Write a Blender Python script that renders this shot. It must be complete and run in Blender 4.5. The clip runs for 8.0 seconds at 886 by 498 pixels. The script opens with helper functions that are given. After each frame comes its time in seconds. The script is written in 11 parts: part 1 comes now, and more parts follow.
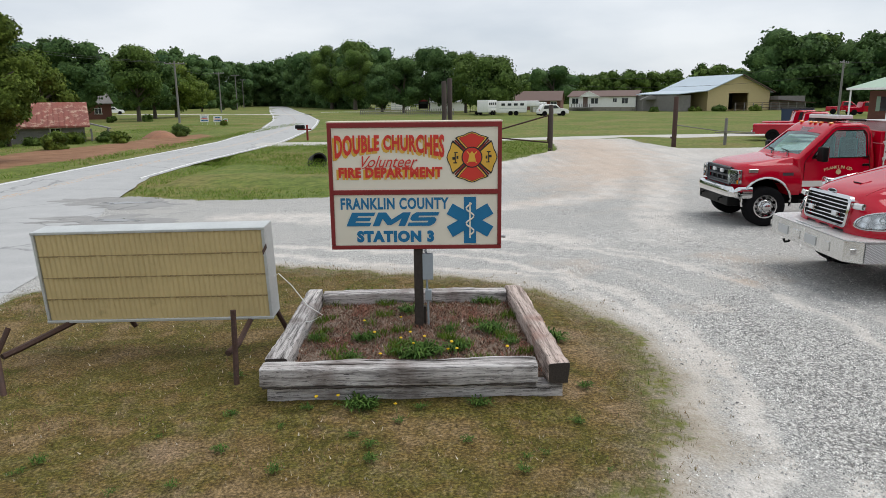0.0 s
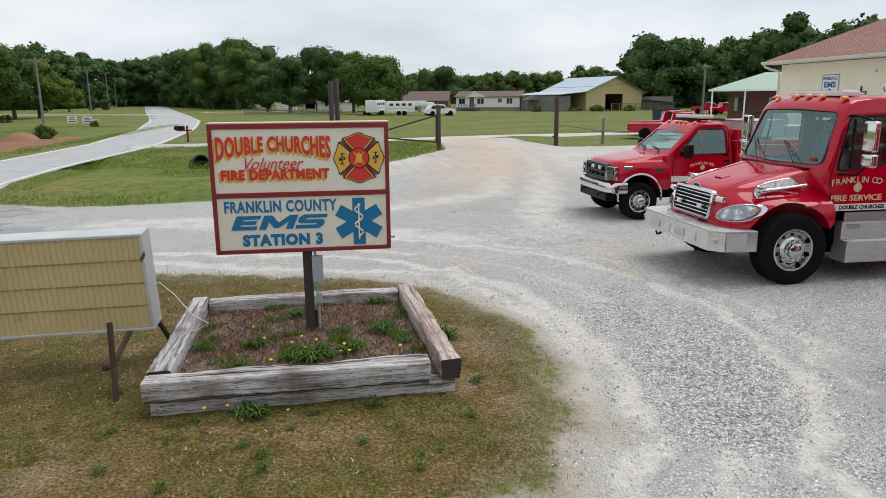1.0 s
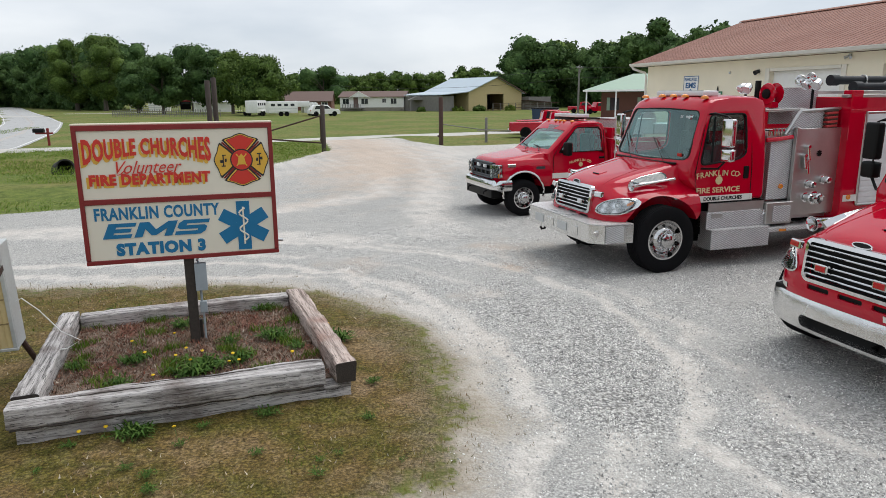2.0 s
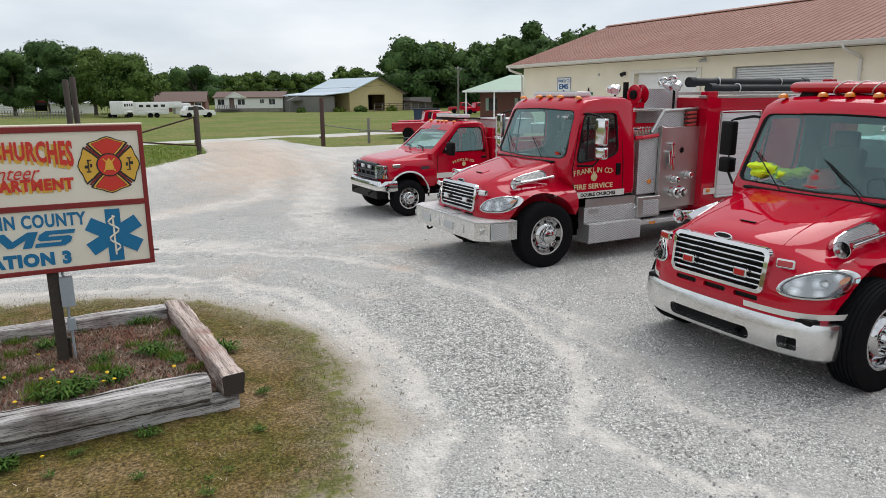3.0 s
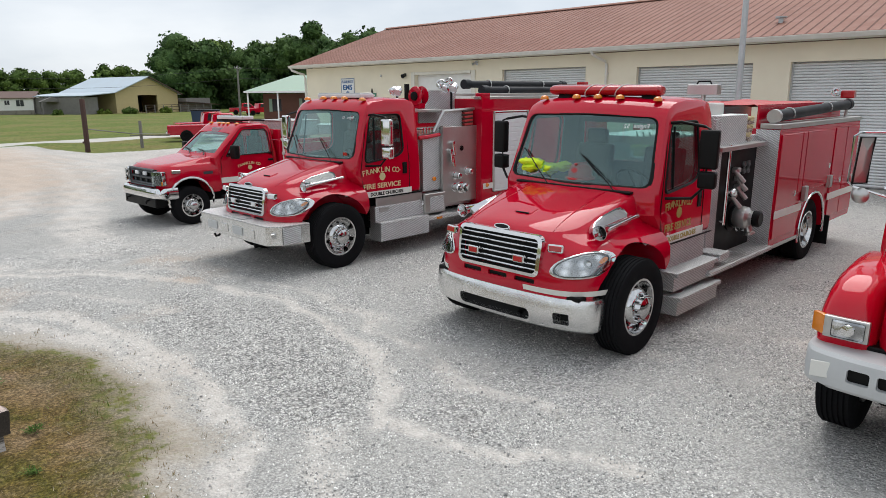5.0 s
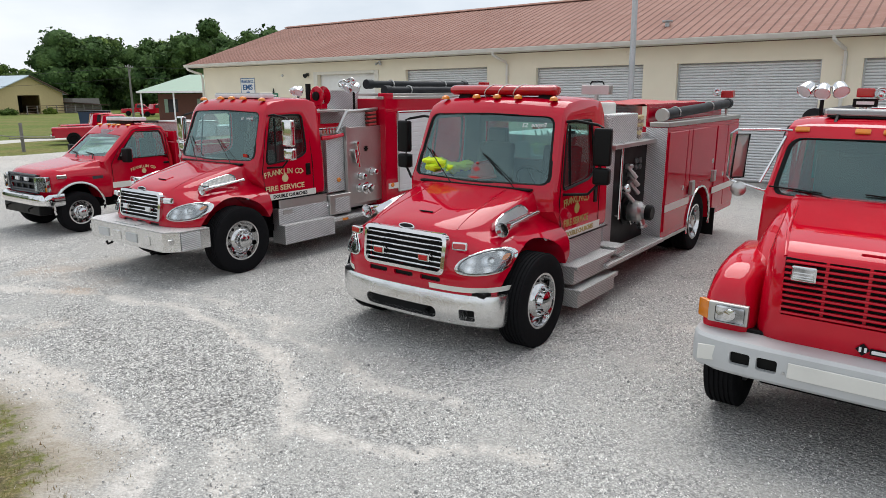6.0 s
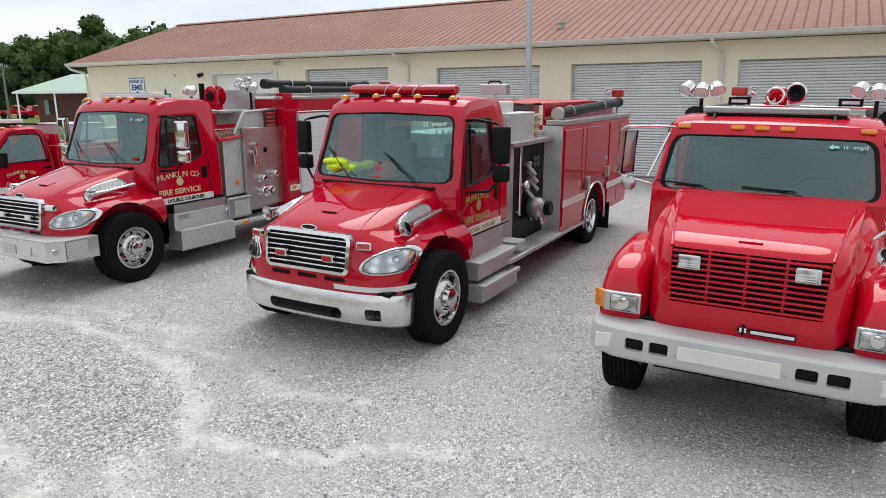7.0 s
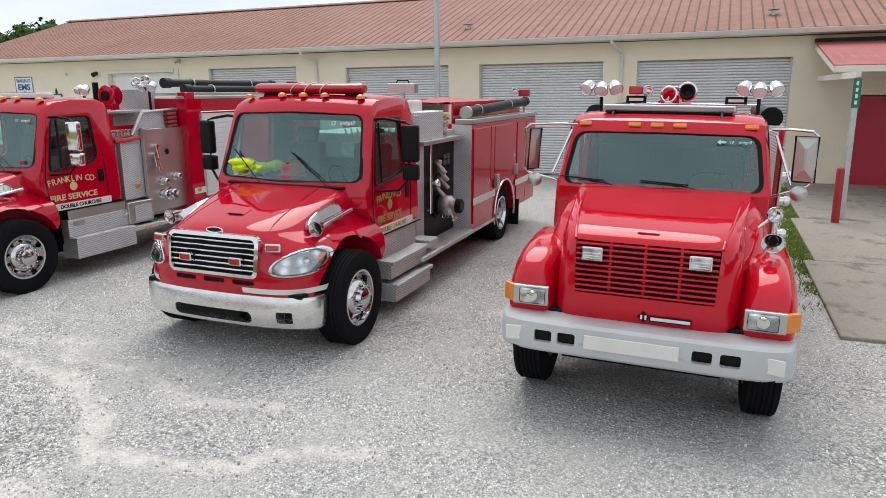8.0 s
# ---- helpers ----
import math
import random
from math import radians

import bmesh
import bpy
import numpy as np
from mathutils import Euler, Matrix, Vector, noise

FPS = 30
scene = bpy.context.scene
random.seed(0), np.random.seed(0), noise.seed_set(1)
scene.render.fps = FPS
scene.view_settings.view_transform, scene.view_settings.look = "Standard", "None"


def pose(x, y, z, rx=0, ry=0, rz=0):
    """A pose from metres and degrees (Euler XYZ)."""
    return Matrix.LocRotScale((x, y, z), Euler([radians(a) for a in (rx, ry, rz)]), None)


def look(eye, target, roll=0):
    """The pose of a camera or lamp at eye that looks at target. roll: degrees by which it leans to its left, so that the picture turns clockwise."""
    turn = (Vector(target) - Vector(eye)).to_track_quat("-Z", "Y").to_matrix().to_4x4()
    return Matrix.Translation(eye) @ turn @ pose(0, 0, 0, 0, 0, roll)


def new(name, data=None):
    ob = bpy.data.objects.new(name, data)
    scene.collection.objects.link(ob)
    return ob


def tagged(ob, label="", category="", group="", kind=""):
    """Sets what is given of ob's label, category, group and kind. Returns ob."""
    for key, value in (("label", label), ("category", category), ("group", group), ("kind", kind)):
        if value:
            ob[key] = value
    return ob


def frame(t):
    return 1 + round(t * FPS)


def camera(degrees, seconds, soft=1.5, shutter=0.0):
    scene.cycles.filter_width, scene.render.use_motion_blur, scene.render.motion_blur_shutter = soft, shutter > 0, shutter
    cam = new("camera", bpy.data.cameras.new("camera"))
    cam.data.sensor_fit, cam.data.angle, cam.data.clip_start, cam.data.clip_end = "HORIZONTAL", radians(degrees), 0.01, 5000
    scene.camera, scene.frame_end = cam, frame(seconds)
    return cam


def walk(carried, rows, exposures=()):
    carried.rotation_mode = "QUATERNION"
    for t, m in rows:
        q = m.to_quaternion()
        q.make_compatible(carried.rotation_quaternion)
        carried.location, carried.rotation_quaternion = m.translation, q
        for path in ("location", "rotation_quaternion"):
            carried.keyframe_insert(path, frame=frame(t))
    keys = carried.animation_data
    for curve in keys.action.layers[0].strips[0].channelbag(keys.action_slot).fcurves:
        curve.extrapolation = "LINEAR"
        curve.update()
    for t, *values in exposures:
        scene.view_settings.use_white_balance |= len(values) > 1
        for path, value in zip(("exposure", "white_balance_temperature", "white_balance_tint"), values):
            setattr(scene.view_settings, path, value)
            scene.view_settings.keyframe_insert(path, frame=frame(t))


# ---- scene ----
cam = camera(65.76, 8.0, soft=0.38)
EYE = 2.70
PATH = [
    (0.0, pose(0.000, 0.000, EYE + -0.000, 77.600, 0.600, -0.100)),
    (0.5, pose(0.022, -0.022, EYE + 0.001, 77.570, 0.543, -4.587)),
    (1.0, pose(0.028, -0.033, EYE + 0.007, 77.517, 0.465, -9.216)),
    (1.5, pose(0.022, -0.022, EYE + -0.001, 77.482, 0.472, -13.943)),
    (3.0, pose(0.007, 0.032, EYE + 0.001, 77.418, 0.452, -28.352)),
    (3.5, pose(-0.012, 0.041, EYE + 0.008, 77.408, 0.430, -33.253)),
    (4.0, pose(-0.027, 0.023, EYE + 0.013, 77.400, 0.421, -37.426)),
    (4.5, pose(-0.028, -0.003, EYE + 0.016, 77.360, 0.451, -41.710)),
    (6.0, pose(-0.005, -0.076, EYE + 0.015, 77.258, 0.482, -53.488)),
    (6.5, pose(0.001, -0.096, EYE + 0.012, 77.230, 0.551, -57.471)),
    (7.0, pose(0.004, -0.110, EYE + 0.004, 77.203, 0.585, -61.427)),
    (7.5, pose(0.008, -0.135, EYE + -0.006, 77.207, 0.552, -65.279)),
    (8.0, pose(0.006, -0.157, EYE + -0.014, 77.153, 0.621, -68.640)),
]
walk(cam, PATH, [(0.0, 0.30), (3.0, 0.37), (5.0, 0.40), (8.0, 0.62)])

# ---- overcast daylight ----
SUN_ELEVATION, SUN_AZIMUTH = radians(62), radians(70)
world = bpy.data.worlds.new("overcast_sky")
scene.world = world
world.use_nodes = True
wn, wl = world.node_tree.nodes, world.node_tree.links
wn.clear()
w_out = wn.new("ShaderNodeOutputWorld")
w_bg = wn.new("ShaderNodeBackground")
w_sky = wn.new("ShaderNodeTexSky")
w_sky.sky_type = 'NISHITA'
w_sky.sun_disc = False
w_sky.sun_elevation = SUN_ELEVATION
w_sky.sun_rotation = SUN_AZIMUTH
w_dim = wn.new("ShaderNodeMix")
w_dim.data_type, w_dim.blend_type = 'RGBA', 'MULTIPLY'
w_dim.inputs[0].default_value = 1.0
w_dim.inputs[7].default_value = (0.10, 0.10, 0.10, 1)
w_co = wn.new("ShaderNodeTexCoord")
w_map = wn.new("ShaderNodeMapping")
w_map.inputs["Scale"].default_value = (1.0, 1.0, 3.2)
w_noise = wn.new("ShaderNodeTexNoise")
w_noise.inputs["Scale"].default_value = 2.3
w_noise.inputs["Detail"].default_value = 6
w_noise.inputs["Roughness"].default_value = 0.5
w_ramp = wn.new("ShaderNodeValToRGB")
w_ramp.color_ramp.elements[0].position, w_ramp.color_ramp.elements[0].color = 0.30, (0.60, 0.67, 0.76, 1)
w_ramp.color_ramp.elements[1].position, w_ramp.color_ramp.elements[1].color = 0.60, (0.93, 0.965, 1.01, 1)
w_mix = wn.new("ShaderNodeMix")
w_mix.data_type = 'RGBA'
w_mix.inputs[0].default_value = 0.86
wl.new(w_sky.outputs[0], w_dim.inputs[6])
wl.new(w_co.outputs["Generated"], w_map.inputs[0])
wl.new(w_map.outputs[0], w_noise.inputs["Vector"])
wl.new(w_noise.outputs["Fac"], w_ramp.inputs[0])
wl.new(w_dim.outputs[2], w_mix.inputs[6])
wl.new(w_ramp.outputs[0], w_mix.inputs[7])
wl.new(w_mix.outputs[2], w_bg.inputs[0])
w_bg.inputs[1].default_value = 0.80
wl.new(w_bg.outputs[0], w_out.inputs[0])

sun = new("sun", bpy.data.lights.new("sun", 'SUN'))
sun.data.energy = 1.5
sun.data.angle = radians(48)
sun.data.color = (1.0, 0.98, 0.95)
sun_from = Vector((math.sin(SUN_AZIMUTH) * math.cos(SUN_ELEVATION), math.cos(SUN_AZIMUTH) * math.cos(SUN_ELEVATION), math.sin(SUN_ELEVATION)))
sun.matrix_world = look(sun_from * 60, (0, 0, 0))

# ---- building helpers ----
def part(name, bm, material, parent=None, label="", smooth=False):
    """One mesh object from a bmesh, under a thing or a part."""
    me = bpy.data.meshes.new(name)
    bm.to_mesh(me)
    bm.free()
    if material is not None:
        for m in (material if isinstance(material, (list, tuple)) else [material]):
            me.materials.append(m)
    if smooth:
        me.polygons.foreach_set("use_smooth", [True] * len(me.polygons))
        me.set_sharp_from_angle(angle=radians(smooth if smooth > 1 else 38))
    ob = new(name, me)
    if parent is not None:
        ob.parent = parent
    if label:
        tagged(ob, label)
    return ob


def thing(name, m, label, category, group="", kind=""):
    ob = new(name)
    ob.empty_display_size = 0.3
    ob.matrix_basis = m
    return tagged(ob, label, category, group, kind)


def B():
    return bmesh.new()


def box(bm, c, s, m=None, bevel=0.0, seg=1):
    """A box with centre c and sizes s, its edges rounded by bevel."""
    mm = (m or Matrix()) @ Matrix.Translation(c) @ Matrix.Diagonal((*s, 1))
    r = bmesh.ops.create_cube(bm, size=1.0, matrix=mm)
    if bevel > 0:
        edges = list({e for v in r["verts"] for e in v.link_edges})
        bmesh.ops.bevel(bm, geom=edges, offset=bevel, segments=seg, affect='EDGES', profile=0.6)
    return bm


def frame_of(p0, p1):
    d = Vector(p1) - Vector(p0)
    q = d.to_track_quat('Z', 'Y').to_matrix().to_4x4()
    return Matrix.Translation(p0) @ q, d.length


def cyl(bm, p0, p1, r0, r1=None, seg=14, caps=True):
    r1 = r0 if r1 is None else r1
    m, n = frame_of(p0, p1)
    rings = []
    for h, r in ((0, r0), (n, r1)):
        rings.append([bm.verts.new(m @ Vector((r * math.cos(2 * math.pi * i / seg), r * math.sin(2 * math.pi * i / seg), h))) for i in range(seg)])
    for i in range(seg):
        j = (i + 1) % seg
        bm.faces.new((rings[0][i], rings[0][j], rings[1][j], rings[1][i]))
    if caps:
        bm.faces.new(list(reversed(rings[0])))
        bm.faces.new(rings[1])
    return bm


def tube(bm, pts, r, seg=8):
    """A round bar swept along points."""
    pts = [Vector(p) for p in pts]
    up = Vector((0, 0, 1))
    rings = []
    for i, p in enumerate(pts):
        d = (pts[min(i + 1, len(pts) - 1)] - pts[max(i - 1, 0)]).normalized()
        a = d.cross(up)
        if a.length < 0.05:
            a = d.cross(Vector((0, 1, 0.02)))
        a.normalize()
        b = d.cross(a).normalized()
        rr = r[i] if isinstance(r, (list, tuple)) else r
        rings.append([bm.verts.new(p + a * rr * math.cos(2 * math.pi * k / seg) + b * rr * math.sin(2 * math.pi * k / seg)) for k in range(seg)])
    skin(bm, rings)
    return bm


def skin(bm, rings, caps=True, closed=True):
    n = len(rings[0])
    for a, b in zip(rings, rings[1:]):
        for i in range(n if closed else n - 1):
            j = (i + 1) % n
            bm.faces.new((a[i], a[j], b[j], b[i]))
    if caps and closed:
        bm.faces.new(list(reversed(rings[0])))
        bm.faces.new(rings[-1])


def loft(bm, rings, caps=True, closed=True):
    """A skin over rings of points, all with the same count."""
    vs = [[bm.verts.new(p) for p in r] for r in rings]
    skin(bm, vs, caps, closed)
    bmesh.ops.recalc_face_normals(bm, faces=bm.faces)
    return bm


def lathe(bm, profile, m=None, seg=28, caps=True):
    """A turned form: (radius, height) pairs about the local z axis of m."""
    m = m or Matrix()
    rings = [[bm.verts.new(m @ Vector((max(r, 1e-4) * math.cos(2 * math.pi * i / seg), max(r, 1e-4) * math.sin(2 * math.pi * i / seg), h))) for i in range(seg)] for r, h in profile]
    skin(bm, rings, caps)
    bmesh.ops.recalc_face_normals(bm, faces=bm.faces)
    return bm


def prism(bm, outline, depth, m=None):
    """An outline in the local xy plane, drawn out along local z by depth."""
    m = m or Matrix()
    a = [bm.verts.new(m @ Vector((x, y, 0))) for x, y in outline]
    b = [bm.verts.new(m @ Vector((x, y, depth))) for x, y in outline]
    n = len(a)
    for i in range(n):
        j = (i + 1) % n
        bm.faces.new((a[i], a[j], b[j], b[i]))
    bm.faces.new(list(reversed(a)))
    bm.faces.new(b)
    bmesh.ops.recalc_face_normals(bm, faces=bm.faces)
    return bm


def arc(cx, cy, r, a0, a1, n):
    return [(cx + r * math.cos(radians(a0 + (a1 - a0) * i / n)), cy + r * math.sin(radians(a0 + (a1 - a0) * i / n))) for i in range(n + 1)]


def round_rect(w, h, r, n=4, cx=0.0, cy=0.0):
    o = []
    for sx, sy, a in ((1, 1, 0), (-1, 1, 90), (-1, -1, 180), (1, -1, 270)):
        o += arc(cx + sx * (w / 2 - r), cy + sy * (h / 2 - r), r, a, a + 90, n)
    return o


# A plane that faces the local -x, +y ... : matrices that stand the xy plane upright
FACE_FRONT = Matrix(((0, 0, 1, 0), (1, 0, 0, 0), (0, 1, 0, 0), (0, 0, 0, 1)))   # x -> +y, y -> up, outward +x
FACE_LEFT = Matrix(((-1, 0, 0, 0), (0, 0, 1, 0), (0, 1, 0, 0), (0, 0, 0, 1)))   # x -> -x, y -> up, outward +y
FACE_RIGHT = Matrix(((1, 0, 0, 0), (0, 0, -1, 0), (0, 1, 0, 0), (0, 0, 0, 1)))  # x -> +x, y -> up, outward -y


def letters(name, text, size, m, material, parent, depth=0.004, width=None, bold=0.0, shear=0.0, label="", spacing=1.0):
    """Lettering as a mesh, centred on m's origin in its xy plane; width stretches it to that length."""
    cu = bpy.data.curves.new(name, 'FONT')
    cu.body = text
    cu.size = size
    cu.align_x, cu.align_y = 'CENTER', 'CENTER'
    cu.extrude = depth / 2
    cu.offset = bold
    cu.shear = shear
    cu.space_character = spacing
    cu.resolution_u = 3
    tmp = bpy.data.objects.new(name, cu)
    scene.collection.objects.link(tmp)
    bpy.context.view_layer.update()
    me = bpy.data.meshes.new_from_object(tmp.evaluated_get(bpy.context.evaluated_depsgraph_get()))
    bpy.data.objects.remove(tmp)
    bpy.data.curves.remove(cu)
    xs = [v.co.x for v in me.vertices] or [0, 1]
    ys = [v.co.y for v in me.vertices] or [0, 1]
    k = width / (max(xs) - min(xs)) if width else 1.0
    me.transform(m @ Matrix.Diagonal((k, 1, 1, 1)) @ Matrix.Translation((-(max(xs) + min(xs)) / 2, -(max(ys) + min(ys)) / 2, 0)))
    me.materials.clear()
    me.materials.append(material)
    me.name = name
    ob = new(name, me)
    ob.parent = parent
    if label:
        tagged(ob, label)
    return ob


# ---- materials ----
def nodes_of(name):
    m = bpy.data.materials.new(name)
    m.use_nodes = True
    n, l = m.node_tree.nodes, m.node_tree.links
    return m, n, l, n["Principled BSDF"]


def noise_node(n, l, co, scale, detail=4, rough=0.55):
    t = n.new("ShaderNodeTexNoise")
    t.inputs["Scale"].default_value = scale
    t.inputs["Detail"].default_value = detail
    t.inputs["Roughness"].default_value = rough
    if co is not None:
        l.new(co, t.inputs["Vector"])
    return t


def ramp_node(n, l, src, stops):
    r = n.new("ShaderNodeValToRGB")
    e = r.color_ramp.elements
    while len(e) < len(stops):
        e.new(0.5)
    for el, (p, c) in zip(e, stops):
        el.position, el.color = p, (c if len(c) == 4 else (*c, 1)) if isinstance(c, (tuple, list)) else (c, c, c, 1)
    l.new(src, r.inputs[0])
    return r


def mix_node(n, l, fac, a, b, blend='MIX'):
    x = n.new("ShaderNodeMix")
    x.data_type, x.blend_type = 'RGBA', blend
    for sock, v in ((x.inputs[0], fac), (x.inputs[6], a), (x.inputs[7], b)):
        if isinstance(v, (int, float)):
            sock.default_value = v if sock == x.inputs[0] else (v, v, v, 1)
        elif isinstance(v, tuple):
            sock.default_value = (*v[:3], 1)
        else:
            l.new(v, sock)
    return x.outputs[2]


def math_node(n, l, op, a, b=0.0, clamp=False):
    x = n.new("ShaderNodeMath")
    x.operation, x.use_clamp = op, clamp
    for sock, v in ((x.inputs[0], a), (x.inputs[1], b)):
        if isinstance(v, (int, float)):
            sock.default_value = v
        else:
            l.new(v, sock)
    return x.outputs[0]


def bump_node(n, l, height, strength, distance, bsdf):
    b = n.new("ShaderNodeBump")
    b.inputs["Strength"].default_value = strength
    b.inputs["Distance"].default_value = distance
    l.new(height, b.inputs["Height"])
    l.new(b.outputs[0], bsdf.inputs["Normal"])
    return b


def plain(name, color, rough=0.5, metal=0.0, vary=0.12, scale=3.0, fine=40.0, bump=0.0, coat=0.0, dirt=None, dirt_at=0.62, spec=0.5, random=0.0):
    """A surface with broad and fine variation, an optional second colour where it is worn or dirty, and fine relief."""
    m, n, l, p = nodes_of(name)
    co = n.new("ShaderNodeTexCoord").outputs["Object"]
    big, small = noise_node(n, l, co, scale, 5), noise_node(n, l, co, fine, 3)
    dark = tuple(c * (1 - vary) for c in color)
    lite = tuple(min(1, c * (1 + vary)) for c in color)
    c = ramp_node(n, l, big.outputs["Fac"], [(0.3, dark), (0.7, lite)]).outputs[0]
    c = mix_node(n, l, min(0.5, vary * 2), c, ramp_node(n, l, small.outputs["Fac"], [(0.35, dark), (0.65, lite)]).outputs[0])
    if dirt:
        d = noise_node(n, l, co, scale * 2.3, 8, 0.68)
        c = mix_node(n, l, ramp_node(n, l, d.outputs["Fac"], [(dirt_at, 0.0), (dirt_at + 0.12, 1.0)]).outputs[0], c, dirt)
    if random:
        o = n.new("ShaderNodeObjectInfo")
        c = mix_node(n, l, 1.0, c, ramp_node(n, l, o.outputs["Random"], [(0, 1 - random), (1, 1.0)]).outputs[0], 'MULTIPLY')
    l.new(c, p.inputs["Base Color"])
    r = ramp_node(n, l, big.outputs["Fac"], [(0.3, max(0.02, rough * 0.85)), (0.7, min(1, rough * 1.15))])
    l.new(r.outputs[0], p.inputs["Roughness"])
    p.inputs["Metallic"].default_value = metal
    p.inputs["Specular IOR Level"].default_value = spec
    if coat:
        p.inputs["Coat Weight"].default_value = coat
        p.inputs["Coat Roughness"].default_value = 0.06
    if bump:
        bump_node(n, l, small.outputs["Fac"], 0.6, bump, p)
    return m

# ---- ground ----
def seg_dist(px, py, pts, closed=False):
    """Distance of many points from a line of straight pieces."""
    best = np.full(px.shape, 1e9)
    ends = list(zip(pts, pts[1:])) + ([(pts[-1], pts[0])] if closed else [])
    for (ax, ay), (bx, by) in ends:
        dx, dy = bx - ax, by - ay
        t = np.clip(((px - ax) * dx + (py - ay) * dy) / (dx * dx + dy * dy), 0, 1)
        best = np.minimum(best, np.hypot(px - ax - t * dx, py - ay - t * dy))
    return best


def inside(px, py, pts):
    c = np.zeros(px.shape, bool)
    for (ax, ay), (bx, by) in zip(pts, pts[1:] + pts[:1]):
        hit = (ay > py) != (by > py)
        c ^= hit & (px < (bx - ax) * (py - ay) / (by - ay + 1e-12) + ax)
    return c


def zone(px, py, pts, soft):
    """1 inside an outline, 0 outside, 0.5 on it, over a soft edge."""
    d = seg_dist(px, py, pts, True)
    return np.clip(0.5 + np.where(inside(px, py, pts), d, -d) / (2 * soft), 0, 1)


LOT = [(-8.0, 2), (-7.6, 8.5), (-7.6, 10.5), (-8.6, 14.5), (-9.6, 20.2), (-6.8, 19.0), (-5.5, 19.0), (-3.2, 19.2), (-0.5, 22), (2.3, 29), (5.2, 35.2),
       (6.4, 38), (7, 46), (12, 46), (12.2, 38), (13, 36), (17, 36), (21, 40), (24, 48), (30, 62), (48, 74), (60, 60), (40, 42), (24, 36), (24, -40), (-6, -40)]
ISLAND = [(-6.0, 9.4), (-4.5, 10.5), (-2.9, 11.0), (-0.2, 10.25), (0.96, 9.7), (1.72, 8.6), (2.08, 7.5), (2.14, 6.6), (2.05, 5.75), (1.82, 4.95), (1.32, 4.12), (0.35, 3.3), (-2, 2.0), (-4, 1.4), (-6, 1.4), (-6.2, 5)]
CLAY = [(-17.4, 10), (-17.4, 30), (-17.2, 42), (-18.6, 56), (-20.5, 58), (-21, 47), (-23.5, 36), (-27, 28), (-30, 10)]
TRACKS = [[(-5, 12.4), (-3, 11.9), (-1.0, 11.1), (0.6, 10.7), (1.80, 10.1), (2.25, 8.93), (2.58, 7.77), (2.57, 6.68), (2.37, 5.80), (2.08, 5.18), (1.76, 4.65), (1.45, 4.18), (0.7, 3.2)],
          [(-5, 13.2), (-2, 12.4), (0.3, 11.7), (1.8, 10.6), (2.60, 9.2), (2.83, 7.8), (2.85, 6.66), (2.71, 5.50), (2.50, 4.86), (2.25, 4.37), (1.92, 3.92), (1.2, 3.0)],
          [(-2, 15.2), (1.0, 13.2), (2.6, 12.2), (3.92, 10.8), (4.45, 9.7), (4.84, 7.88), (4.72, 6.38), (4.36, 5.27), (3.92, 4.53), (3.58, 4.22), (3.27, 4.10)],
          [(3.60, 4.25), (3.54, 3.80), (3.60, 3.48), (3.75, 3.0), (4.2, 2.2)]]
SIDE_TRACKS = [[(3.0, 12.3), (4.9, 10.2), (5.35, 8.2), (5.2, 6.5), (4.8, 5.2), (4.5, 4.2), (4.6, 3.2)], [(0.2, 12.4), (2.0, 11.4), (3.2, 9.9), (3.6, 8.4)], [(2.9, 4.2), (2.6, 3.6), (2.2, 3.0)]]
WIDE_TRACKS = [[(-4, 16), (0, 14.5), (2.6, 12.8)], [(8.5, 34), (6.5, 26), (4.5, 19), (0, 16.2), (-5, 16)], [(9.5, 40), (9, 30), (7, 22), (5, 16), (4.4, 13)]]
COARSE = [(4.27, 7.9), (4.45, 6.6), (4.05, 5.2), (3.45, 4.5), (2.95, 4.45), (3.1, 5.3), (3.2, 6.4), (3.5, 8.4), (3.9, 8.9)]
DITCH = [(-12, 33.5), (-8, 32.2), (-5, 31.6), (0, 34), (6, 39)]


def lines(lo, a, b, hi, step, grow):
    """Grid lines: even from a to b, then ever wider out to lo and hi."""
    mid = list(np.arange(a, b + step / 2, step))
    up, s = [b], step
    while up[-1] < hi:
        s *= grow
        up.append(up[-1] + s)
    dn, s = [a], step
    while dn[-1] > lo:
        s *= grow
        dn.append(dn[-1] - s)
    return np.array(dn[:0:-1] + mid + up[1:])


GX, GY = lines(-2500, -8.0, 10.0, 2500, 0.10, 1.10), lines(-900, 2.0, 16.0, 3000, 0.10, 1.09)
gx, gy = np.meshgrid(GX, GY)
gx, gy = gx.ravel(), gy.ravel()


def wob(x, y, s, seed=0):
    """A cheap smooth wave field between -1 and 1."""
    r = np.random.RandomState(seed)
    o = np.zeros_like(x)
    for k in range(7):
        a, ph, f = r.uniform(0, 6.28), r.uniform(0, 6.28), r.uniform(0.6, 1.7) / s
        o += np.sin((x * math.cos(a) + y * math.sin(a)) * f * 6.28 + ph)
    return o / 4.0


